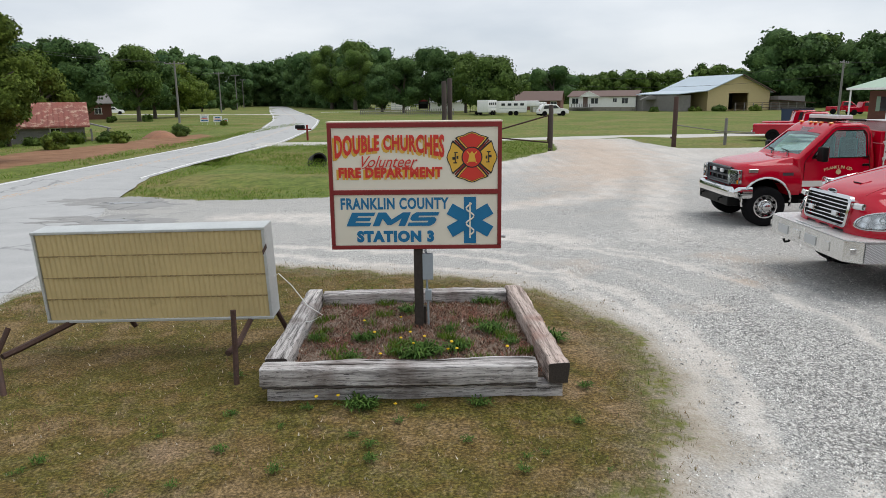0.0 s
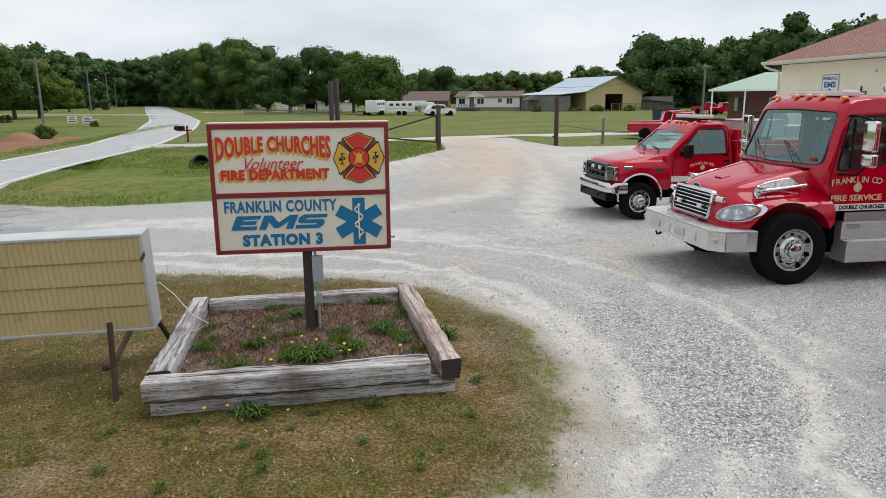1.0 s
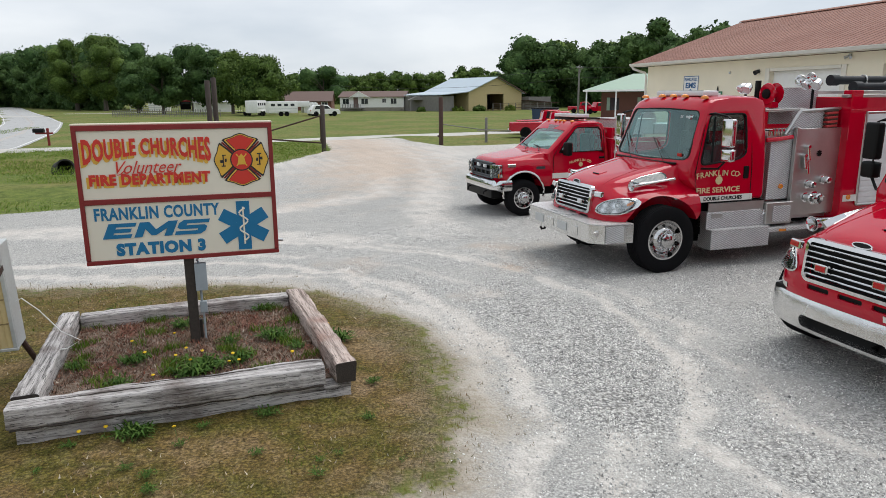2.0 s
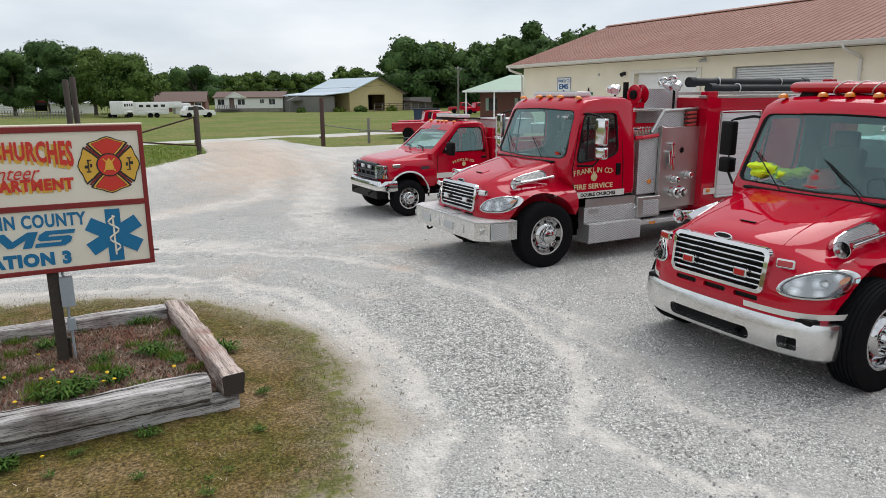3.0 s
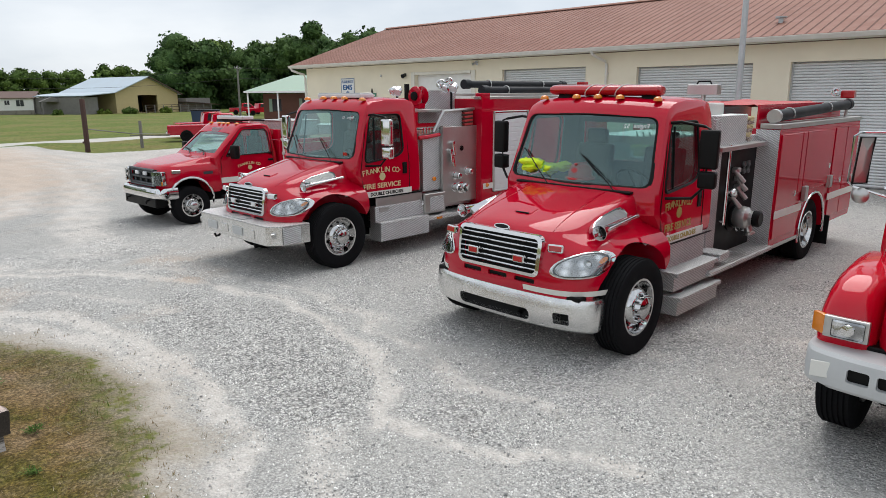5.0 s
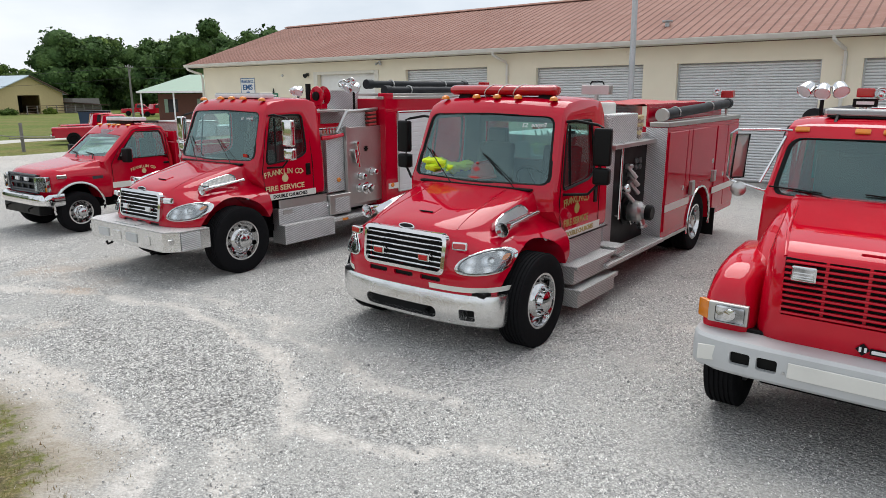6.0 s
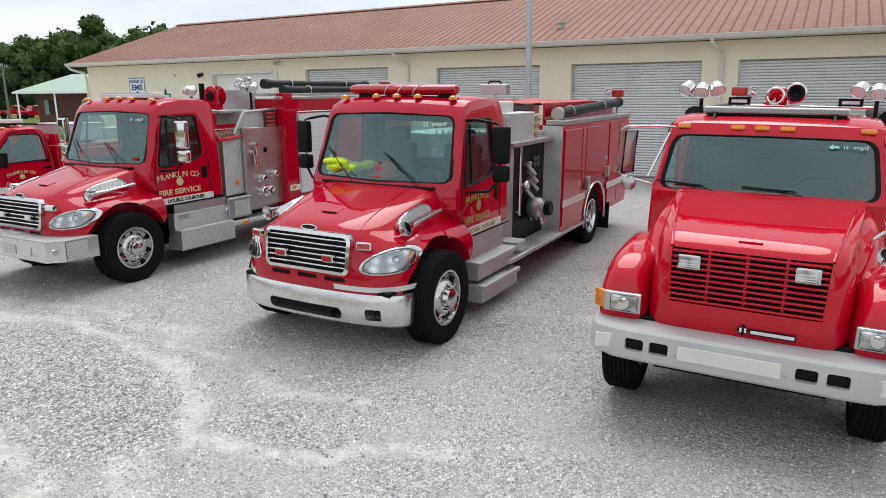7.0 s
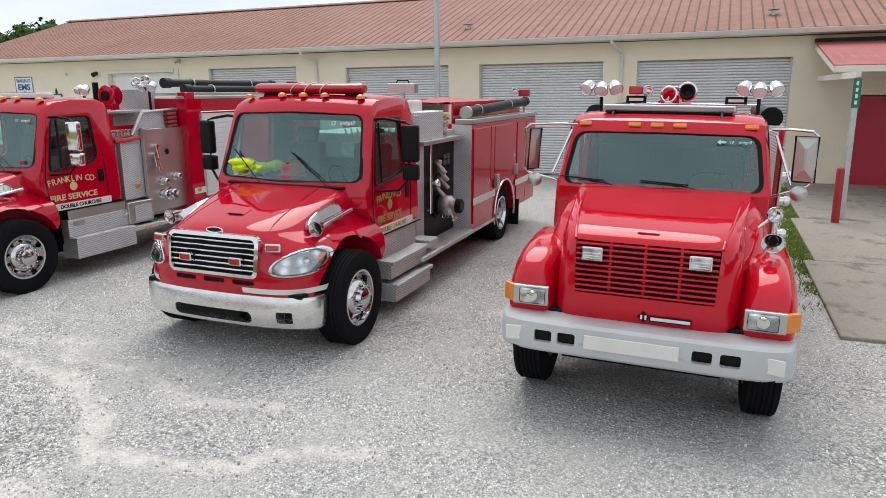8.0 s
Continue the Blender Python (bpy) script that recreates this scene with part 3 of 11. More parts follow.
def roof_material(name, a, b, c):
    m, n, l, p = nodes_of(name)
    co = n.new("ShaderNodeTexCoord").outputs["Object"]
    big, mid, fine = noise_node(n, l, co, 0.35, 5), noise_node(n, l, co, 2.2, 6, 0.7), noise_node(n, l, co, 25, 4)
    col = ramp_node(n, l, big.outputs["Fac"], [(0.3, a), (0.7, b)]).outputs[0]
    col = mix_node(n, l, ramp_node(n, l, mid.outputs["Fac"], [(0.45, 0.0), (0.75, 0.6)]).outputs[0], col, c)
    col = mix_node(n, l, 0.15, col, fine.outputs["Color"], 'OVERLAY')
    l.new(col, p.inputs["Base Color"])
    p.inputs["Roughness"].default_value = 0.7
    p.inputs["Specular IOR Level"].default_value = 0.15
    return m


MAT_ROOF = roof_material("weathered_red_roof_metal", (0.265, 0.130, 0.098), (0.33, 0.172, 0.132), (0.39, 0.235, 0.19))
# darker copy of the roof red: rib shade painted in along with seam dirt
MAT_RIB = roof_material("dirty_shaded_roof_seam", (0.13, 0.062, 0.048), (0.18, 0.088, 0.068), (0.24, 0.14, 0.11))
DOORS = [(18.17, 14.24, 3.68), (12.19, 8.28, 3.588), (7.20, 3.18, 3.575), (2.18, -2.06, 3.565)]
DOOR_TOP, Y_NORTH, Y_SOUTH, DEPTH = 3.56, 31.72, -24.0, 12.7

station = thing("fire_station", pose(WALL_X, 0, 0), "cream masonry fire station with a weathered red metal gable roof", "fire station")
openings = [(23.27, 19.83, 3.60)] + DOORS + [(-3.66, -5.5, 2.5), (-9.0, -12.9, DOOR_TOP)]
# the front wall, pierced: piers between openings and a lintel course over each
bm, y = B(), Y_NORTH
for a, b, top in openings:
    box(bm, (0.15, (y + a) / 2, WALL_TOP / 2), (0.30, y - a, WALL_TOP))
    box(bm, (0.15, (a + b) / 2, (WALL_TOP + top) / 2), (0.30, a - b, WALL_TOP - top))
    y = b
box(bm, (0.15, (y + Y_SOUTH) / 2, WALL_TOP / 2), (0.30, y - Y_SOUTH, WALL_TOP))
bmesh.ops.remove_doubles(bm, verts=bm.verts, dist=0.001)
part("front_wall", bm, MAT_STUCCO, station)
part("end_wall", box(B(), (DEPTH / 2 + 0.15, Y_NORTH - 0.15, WALL_TOP / 2), (DEPTH - 0.3, 0.296, WALL_TOP)), MAT_STUCCO, station)
part("end_wall", box(B(), (DEPTH / 2 + 0.15, Y_SOUTH + 0.15, WALL_TOP / 2), (DEPTH - 0.3, 0.296, WALL_TOP)), MAT_STUCCO, station)
part("rear_wall", box(B(), (DEPTH - 0.0, (Y_NORTH + Y_SOUTH) / 2, WALL_TOP / 2), (0.29, Y_NORTH - Y_SOUTH, WALL_TOP)), MAT_STUCCO, station)


def shutter(a, b, top, white=False):
    """A roll-up door of pressed horizontal slats, set back in its opening."""
    # darker backing sheet: the shade between the slats is put into its colour
    d = part("roll_door", box(B(), (0.235, (a + b) / 2, top / 2 + 0.01), (0.02, a - b - 0.02, top - 0.02)), MAT_SLOT_SHADE, station, "grey ribbed steel roll-up door")
    n = int(top / 0.085)
    me = None
    for i in range(n):
        z = 0.05 + i * (top - 0.08) / n
        if me is None:
            bm = B()
            w = a - b - 0.04
            loft(bm, [[(0.225, yy, 0.004), (0.205, yy, 0.004), (0.188, yy, 0.020), (0.184, yy, 0.036), (0.190, yy, 0.054), (0.212, yy, 0.070), (0.225, yy, 0.070)] for yy in (-w / 2, w / 2)])
            s = part("slat", bm, MAT_SHUTTER, d)
            me = s.data
        else:
            s = new("slat", me)
            s.parent = d
        s.location = (0, (a + b) / 2, z)
    for yy in (a - 0.02, b + 0.02):
        part("door_track", box(B(), (0.19, yy, top / 2), (0.09, 0.05, top - 0.004)), MAT_GALV, station)


for a, b, top in DOORS:
    shutter(a, b, top)
shutter(-9.0, -12.9, DOOR_TOP)
# the first bay: a plain white sectional door in a broad white frame
part("sectional_door", box(B(), (0.22, (23.27 + 19.83) / 2, 1.80), (0.05, 3.42, 3.58)), MAT_WHITE, station, "plain white overhead door")
bm = B()
for c, s in (((-0.02, 23.385, 1.86), (0.06, 0.22, 3.72)), ((-0.02, 19.71, 1.86), (0.06, 0.22, 3.72)), ((-0.02, 21.55, 3.655), (0.058, 3.42, 0.13))):
    box(bm, c, s, bevel=0.006)
part("door_trim", bm, MAT_TRIM, station, "broad cream door frame")
rd = part("entrance_door", box(B(), (0.2, -4.58, 1.24), (0.06, 1.82, 2.46), bevel=0.006), MAT_RED_DOOR, station, "red painted steel entrance door")
part("notice", box(B(), (0.163, -4.75, 2.28), (0.006, 0.34, 0.16)), MAT_TRIM, rd, "small pale door notice")

# gable roof of ribbed sheets
OVER, EAVE_Z, RIDGE_X, RIDGE_Z, ROOF_N, ROOF_S = 0.62, 4.30, 6.35, 6.58, 32.35, -25.4
bm = B()
prism(bm, [(-OVER, EAVE_Z), (RIDGE_X, RIDGE_Z), (2 * RIDGE_X + OVER, EAVE_Z), (2 * RIDGE_X + OVER, EAVE_Z - 0.05), (RIDGE_X, RIDGE_Z - 0.06), (-OVER, EAVE_Z - 0.05)], ROOF_N - ROOF_S, FACE_RIGHT @ Matrix.Translation((0, 0, -ROOF_N)))
roof = part("roof", bm, MAT_ROOF, station, "weathered red ribbed metal roof")
slope = math.atan2(RIDGE_Z - EAVE_Z, RIDGE_X + OVER)
run = math.hypot(RIDGE_Z - EAVE_Z, RIDGE_X + OVER)
bm = B()
prism(bm, [(-0.026, -0.004), (-0.014, 0.042), (0.014, 0.042), (0.026, -0.004)], run - 0.1, Matrix.Translation((-OVER, 0, EAVE_Z + 0.002)) @ Matrix.Rotation(math.pi / 2 - slope, 4, 'Y') @ Matrix.Rotation(math.pi / 2, 4, 'Z') @ Matrix.Diagonal((1, -1, 1, 1)))
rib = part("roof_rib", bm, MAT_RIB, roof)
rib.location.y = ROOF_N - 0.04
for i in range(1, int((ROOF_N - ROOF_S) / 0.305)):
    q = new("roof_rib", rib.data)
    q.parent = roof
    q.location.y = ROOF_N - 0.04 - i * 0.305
part("ridge_cap", prism(B(), [(-0.22, -0.055), (0, 0.03), (0.22, -0.055), (0.22, -0.085), (0, 0.0), (-0.22, -0.085)], ROOF_N - ROOF_S, FACE_RIGHT @ Matrix.Translation((RIDGE_X, RIDGE_Z + 0.05, -ROOF_N))), MAT_ROOF, roof)
# gable ends, soffit, gutter
for yy in (Y_NORTH - 0.3, Y_SOUTH):
    part("gable_wall", prism(B(), [(0.3, WALL_TOP), (RIDGE_X, RIDGE_Z - 0.25), (DEPTH - 0.3, WALL_TOP)], 0.3, FACE_RIGHT @ Matrix.Translation((0, 0, -yy - 0.3))), MAT_STUCCO, station)
part("soffit", box(B(), (-0.27, (ROOF_N + ROOF_S) / 2, 4.16), (0.56, ROOF_N - ROOF_S - 0.1, 0.03)), MAT_TRIM, station)
bm = B()
prism(bm, [(-0.03, 0), (-0.03, -0.13), (-0.10, -0.13), (-0.15, -0.02), (-0.145, 0.0), (-0.10, -0.115), (-0.045, -0.115), (-0.04, 0)], ROOF_N - ROOF_S + 0.1, FACE_RIGHT @ Matrix.Translation((-OVER + 0.05, EAVE_Z - 0.015, -ROOF_N - 0.05)))
part("gutter", bm, MAT_GUTTER, station, "off-white metal gutter along the eave")


def downspout(y):
    bm = B()
    tube(bm, [(-0.66, y + 0.25, 4.15), (-0.64, y + 0.24, 4.06), (-0.45, y + 0.15, 3.96), (-0.10, y + 0.02, 3.82), (-0.05, y, 3.74), (-0.05, y, 2.0), (-0.05, y, 0.2), (-0.14, y, 0.1)], 0.05, 8)
    part("downspout", bm, MAT_GUTTER, station, "off-white downspout with an elbow")
    bm = B()
    for z in (3.4, 1.6):
        box(bm, (-0.03, y, z), (0.06, 0.15, 0.03))
    part("pipe_strap", bm, MAT_GUTTER, station)


for y in (13.35, 2.62):
    downspout(y)
bm = tube(B(), [(-0.66, 32.2, 4.16), (-0.62, 32.15, 4.04), (-0.4, 31.95, 3.92), (-0.1, 31.80, 3.82), (-0.05, 31.79, 3.6), (-0.05, 31.79, 0.2)], 0.06, 8)
part("downspout", bm, MAT_GUTTER, station, "off-white corner downspout")
# roof vents
for y in (7.9, -1.5):
    bm = B()
    cyl(bm, (0.9, y, 4.70), (0.9, y, 4.92), 0.07)
    cyl(bm, (0.9, y, 4.93), (0.9, y, 4.97), 0.17)
    box(bm, (0.9, y, 4.92), (0.03, 0.28, 0.02))
    part("roof_vent", bm, MAT_GALV, roof, "small metal roof vent with a cap")
# the wall's own lights
bm = B()
box(bm, (-0.03, 19.52, 4.02), (0.06, 0.12, 0.12), bevel=0.01)
cyl(bm, (-0.04, 19.56, 4.0), (-0.16, 19.64, 3.94), 0.035, 0.055)
cyl(bm, (-0.04, 19.48, 4.0), (-0.16, 19.38, 3.94), 0.035, 0.055)
part("flood_lamp", bm, MAT_GALV, station, "twin flood lamp head")
bm = B()
box(bm, (-0.03, 23.9, 3.62), (0.06, 0.14, 0.14), bevel=0.01)
lathe(bm, [(0.03, 0), (0.08, 0.05), (0.10, 0.16), (0.09, 0.165), (0.02, 0.06)], Matrix.Translation((-0.06, 23.9, 3.62)) @ Matrix.Rotation(radians(-115), 4, 'Y'), 14)
part("wall_lamp", bm, MAT_DARK, station, "small dark wall lamp")
part("vent_cap", lathe(B(), [(0.06, 0), (0.05, 0.05), (0.02, 0.07)], Matrix.Translation((0, 25.6, 3.62)) @ Matrix.Rotation(radians(-90), 4, 'Y'), 12), MAT_GALV, station)

# entrance canopy
MAT_CANOPY = roof_material("red_canopy_metal", (0.36, 0.10, 0.10), (0.42, 0.14, 0.13), (0.46, 0.22, 0.20))
canopy = thing("entrance_canopy", pose(WALL_X, 0, 0), "red ribbed metal canopy on galvanised posts at the entrance", "canopy")
CN, CS, CX, CZ0, CZ1 = -2.55, -8.6, -4.1, 3.20, 3.96
bm = prism(B(), [(-0.02, CZ1), (CX, CZ0), (CX, CZ0 - 0.04), (-0.02, CZ1 - 0.05)], CN - CS, FACE_RIGHT @ Matrix.Translation((0, 0, -CN)))
c_roof = part("roof", bm, MAT_CANOPY, canopy, "red ribbed metal sheets")
c_sl, c_run = math.atan2(CZ1 - CZ0, -CX), math.hypot(CZ1 - CZ0, CX)
me = None
for i in range(27):
    if me is None:
        bm = prism(B(), [(-0.03, 0), (-0.015, 0.022), (0.015, 0.022), (0.03, 0)], c_run - 0.05, Matrix.Translation((CX, 0, CZ0 + 0.002)) @ Matrix.Rotation(math.pi / 2 - c_sl, 4, 'Y') @ Matrix.Rotation(math.pi / 2, 4, 'Z') @ Matrix.Diagonal((1, -1, 1, 1)))
        q = part("roof_rib", bm, MAT_CANOPY, c_roof)
        me = q.data
    else:
        q = new("roof_rib", me)
        q.parent = c_roof
    q.location.y = CN - 0.05 - i * 0.24
bm = B()
box(bm, (CX + 0.02, (CN + CS) / 2, CZ0 - 0.09), (0.06, CN - CS, 0.14), bevel=0.005)
part("fascia", bm, MAT_TRIM, canopy)
part("wall_flashing", box(B(), (-0.12, (CN + CS) / 2, CZ1 + 0.01), (0.24, CN - CS + 0.02, 0.10), bevel=0.01), MAT_DARK, canopy, "dark flashing strip at the wall")
bm = prism(B(), [(-0.02, CZ1 - 0.06), (CX + 0.04, CZ0 - 0.05), (CX + 0.04, CZ0 - 0.17), (-0.02, CZ1 - 0.20)], 0.05, FACE_RIGHT @ Matrix.Translation((0, 0, -CN - 0.0)))
part("end_board", bm, MAT_TRIM, canopy, "cream lapped end board")
for yy in (-2.74, -7.9):
    part("post", box(B(), (-5.93, yy, 1.47), (0.14, 0.10, 2.86), bevel=0.004), MAT_GALV, canopy, "galvanised square post")
    part("beam", box(B(), (-3.0, yy, 2.95), (6.0, 0.09, 0.13)), MAT_TRIM, canopy)
MAT_GREEN_SIGN = plain("green_sign_sheet", (0.01, 0.16, 0.09), 0.4)
MAT_BOLLARD = plain("red_bollard_paint", (0.36, 0.015, 0.025), 0.5, dirt=(0.25, 0.03, 0.03))
num = thing("address_plate", pose(WALL_X - 6.004, -2.74, 2.30), "green vertical number plate on the canopy post", "sign")
part("plate", box(B(), (0, 0, 0.29), (0.006, 0.145, 0.58), bevel=0.002), MAT_GREEN_SIGN, num)
for i in range(4):
    part("bar", box(B(), (-0.006, 0, 0.48 - i * 0.125), (0.004, 0.045, 0.075)), MAT_WHITE, num)
bol = thing("bollard", pose(15.56, -2.54, 0.04), "red painted steel bollard on the concrete apron", "bollard")
part("pipe", lathe(B(), [(0.075, -0.05), (0.075, 1.06), (0.06, 1.10), (0.02, 1.115)], None, 20), MAT_BOLLARD, bol, smooth=True)

# the ambulance-service wall sign
MAT_BLUE = plain("blue_sign_paint", (0.01, 0.10, 0.28), 0.45)
ems = thing("wall_sign", pose(WALL_X - 0.02, 28.17, 3.10), "white wall sign with dark blue lettering and a star", "sign")
EMS_FACE = Matrix(((0, 0, -1, 0), (-1, 0, 0, 0), (0, 1, 0, 0), (0, 0, 0, 1)))
part("panel", box(B(), (0, 0, 0), (0.03, 1.06, 0.92), bevel=0.004), MAT_WHITE, ems)
bm = B()
for c, s in (((-0.017, 0, 0.44), (0.006, 1.06, 0.03)), ((-0.017, 0, -0.44), (0.006, 1.06, 0.03)), ((-0.017, 0.515, 0), (0.006, 0.03, 0.85)), ((-0.017, -0.515, 0), (0.006, 0.03, 0.85))):
    box(bm, c, s)
part("border", bm, MAT_BLUE, ems)
letters("lettering", "FRANKLIN CO.", 0.2, Matrix.Translation((-0.02, 0, 0.29)) @ EMS_FACE, MAT_BLUE, ems, width=0.92, bold=0.004)
letters("lettering", "EMS", 0.34, Matrix.Translation((-0.02, 0, 0.02)) @ EMS_FACE, MAT_BLUE, ems, width=0.74, bold=0.012)


def star_of_life(bm, r, m, depth=0.004):
    w = r * 0.52
    for a in (0, 60, 120):
        prism(bm, [(-w / 2, -r), (w / 2, -r), (w / 2, r), (-w / 2, r)], depth + a * 1e-5, m @ Matrix.Rotation(radians(a), 4, 'Z'))


bm = B()
star_of_life(bm, 0.13, Matrix.Translation((-0.018, 0, -0.27)) @ EMS_FACE)
part("star", bm, MAT_BLUE, ems)
gsn = thing("small_sign", pose(WALL_X - 0.02, 26.3, 2.72), "small green sign on the station wall", "sign")
part("panel", box(B(), (0, 0, 0), (0.02, 0.62, 0.2), bevel=0.003), MAT_GREEN_SIGN, gsn)
part("bar", box(B(), (-0.012, 0, 0), (0.004, 0.46, 0.07)), MAT_WHITE, gsn)
bm = lathe(B(), [(0.03, 0), (0.05, 0.05), (0.02, 0.22)], Matrix.Translation((0, 0, 0.1)), 10)
part("finial", bm, MAT_DARK, gsn)

# flagpole in front of the bays
pole = thing("flagpole", pose(18.6, 7.28, 0), "tall grey metal flagpole before the bay doors", "flagpole")
part("pole", cyl(B(), (0, 0, -0.1), (0, 0, 11), 0.095, 0.05, 16), MAT_GALV, pole, smooth=True)
part("base_collar", lathe(B(), [(0.2, 0), (0.2, 0.05), (0.12, 0.12), (0.11, 0.2)], None, 20), MAT_GALV, pole, smooth=True)

# ---- the lit sign and its timber bed ----
MAT_SIGN_FACE = plain("cream_sign_face", (0.80, 0.75, 0.62), 0.35, vary=0.04, scale=1.5, coat=0.2)
MAT_SIGN_RED = plain("red_sign_frame", (0.215, 0.014, 0.013), 0.5, dirt=(0.16, 0.022, 0.018))
MAT_SIGN_TOP = plain("pale_sign_top", (0.62, 0.54, 0.42), 0.6, dirt=(0.40, 0.35, 0.28))
MAT_RED_INK = plain("red_vinyl", (0.62, 0.035, 0.02), 0.4, vary=0.05)
MAT_GOLD_INK = plain("gold_vinyl", (0.72, 0.42, 0.05), 0.4, vary=0.08)
MAT_BLUE_INK = plain("blue_vinyl", (0.003, 0.160, 0.34), 0.4, vary=0.06)
MAT_BLACK_INK = plain("black_vinyl", (0.02, 0.018, 0.018), 0.4)
MAT_GREY_BOX = plain("grey_electric_box", (0.33, 0.37, 0.40), 0.45)
MAT_POST_WOOD = plain("black_brown_post", (0.045, 0.035, 0.028), 0.75, vary=0.3, scale=6, bump=0.004, dirt=(0.10, 0.08, 0.06))

sign = thing("roadside_sign", Matrix.Translation((0, 0, 2.70)) @ Matrix.Scale(0.905, 4) @ Matrix.Translation((0, 0, -2.70)) @ pose(-0.30, 7.86, -0.02, 0, 0, -0.8), "cream two-panel roadside sign in a red frame on one post", "sign")
SX, SZ, SW, SH = -0.015, 1.73, 1.98, 1.46     # the box: offset from the post, centre height, width, height
part("cabinet", box(B(), (SX, 0.12, SZ), (SW, 0.24, SH), bevel=0.008), MAT_SIGN_RED, sign, "red painted sign box")
part("top_cap", box(B(), (SX, 0.12, SZ + SH / 2 + 0.006), (SW + 0.02, 0.26, 0.016), bevel=0.004), MAT_SIGN_TOP, sign, "pale metal sign top")
DIV = SZ - 0.06
bm = B()
for c, s in (((SX, -0.012, SZ + SH / 2 - 0.028), (SW, 0.03, 0.056)), ((SX, -0.012, SZ - SH / 2 + 0.022), (SW, 0.03, 0.044)), ((SX, -0.014, DIV), (SW - 0.08, 0.03, 0.055)),
             ((SX - SW / 2 + 0.022, -0.0125, SZ), (0.044, 0.031, SH - 0.104)), ((SX + SW / 2 - 0.022, -0.0125, SZ), (0.044, 0.031, SH - 0.104))):
    box(bm, c, s, bevel=0.004)
part("face_frame", bm, MAT_SIGN_RED, sign)
upper = part("upper_panel", box(B(), (SX, 0.0, (DIV + SZ + SH / 2 - 0.03) / 2), (SW - 0.09, 0.016, SZ + SH / 2 - 0.056 - DIV - 0.027)), MAT_SIGN_FACE, sign, "cream panel lettered in red and gold")
lower = part("lower_panel", box(B(), (SX, 0.0, (DIV + SZ - SH / 2 + 0.02) / 2), (SW - 0.09, 0.016, DIV - SZ + SH / 2 - 0.044 - 0.027)), MAT_SIGN_FACE, sign, "cream panel lettered in blue")


def on_sign(x, z, lift=0.0):
    """A place on the sign's face, x from the left edge and z from the top edge, as shares of its size."""
    return Matrix.Translation((SX - SW / 2 + x * SW, -0.012 - lift, SZ + SH / 2 - z * SH)) @ FACE_RIGHT


def shadowed(text, size, x, z, width, parent, bold=0.003, **kw):
    letters("lettering", text, size, on_sign(x - 0.013, z + 0.016), MAT_GOLD_INK, parent, width=width, bold=bold, **kw)
    letters("lettering", text, size, on_sign(x, z, 0.004), MAT_RED_INK, parent, width=width, bold=bold, **kw)


def arched(text, x, z, width, parent):
    """A line of heavy capitals, level along the top, whose feet drop away from the middle to both ends."""
    for mat, dx, dz, lift in ((MAT_GOLD_INK, -0.024, -0.030, 0.0), (MAT_RED_INK, 0.0, 0.0, 0.004)):
        ob = letters("lettering", text, 0.3, on_sign(x, z, lift), mat, parent, width=width, bold=0.011, spacing=1.08)
        xs = [v.co.x for v in ob.data.vertices]
        zs = [v.co.z for v in ob.data.vertices]
        x0, x1, z0, z1 = min(xs), max(xs), min(zs), max(zs)
        for v in ob.data.vertices:
            u, k = (v.co.x - x0) / (x1 - x0), (v.co.z - z0) / (z1 - z0)
            v.co.z = on_sign(x, z).translation.z + dz - (1 - k) * (0.172 + 0.094 * abs(2 * u - 1) ** 1.6)
            v.co.x += dx


arched("DOUBLE CHURCHES", 0.355, 0.094, 1.25, upper)
shadowed("FIRE DEPARTMENT", 0.148, 0.358, 0.385, 1.19, upper, bold=0.008, spacing=1.10)
letters("script", "Volunteer", 0.19, on_sign(0.355, 0.300, 0.006), MAT_RED_INK, upper, width=0.64, shear=0.45, bold=0.0)
bm = tube(B(), [on_sign(0.195 + 0.012 * i, 0.352 - 0.0035 * i * i, 0.008).translation for i in range(5)], 0.005, 5)
part("flourish", bm, MAT_RED_INK, upper)


def polar(r, deg):
    return (r * math.cos(radians(deg)), r * math.sin(radians(deg)))


def cross_outline(k):
    """A fire service cross: four broad flared arms with bowed ends, parted by narrow notches."""
    o = []
    for i in range(4):
        a = i * 90
        o += [polar(k * (0.965 + 0.035 * math.cos(radians(8.6 * d))), a + d) for d in (-41.5, -36, -28, -20, -10, 0, 10, 20, 28, 36, 41.5)]
        o += [polar(k * 0.72, a + 42), polar(k * 0.40, a + 45), polar(k * 0.72, a + 48)]
    return o


def cross_arm(k, a, shrink):
    """One flared arm of the cross, drawn in about its own middle."""
    o = [polar(k * 0.34, a - 38), polar(k * 0.72, a - 41)] + [polar(k * (0.965 + 0.035 * math.cos(radians(8.6 * d))), a + d) for d in (-40.5, -36, -28, -20, -10, 0, 10, 20, 28, 36, 40.5)] + [polar(k * 0.72, a + 41), polar(k * 0.34, a + 38)]
    cx, cy = polar(k * 0.70, a)
    return [(cx + (x - cx) * shrink, cy + (y - cy) * shrink) for x, y in o]


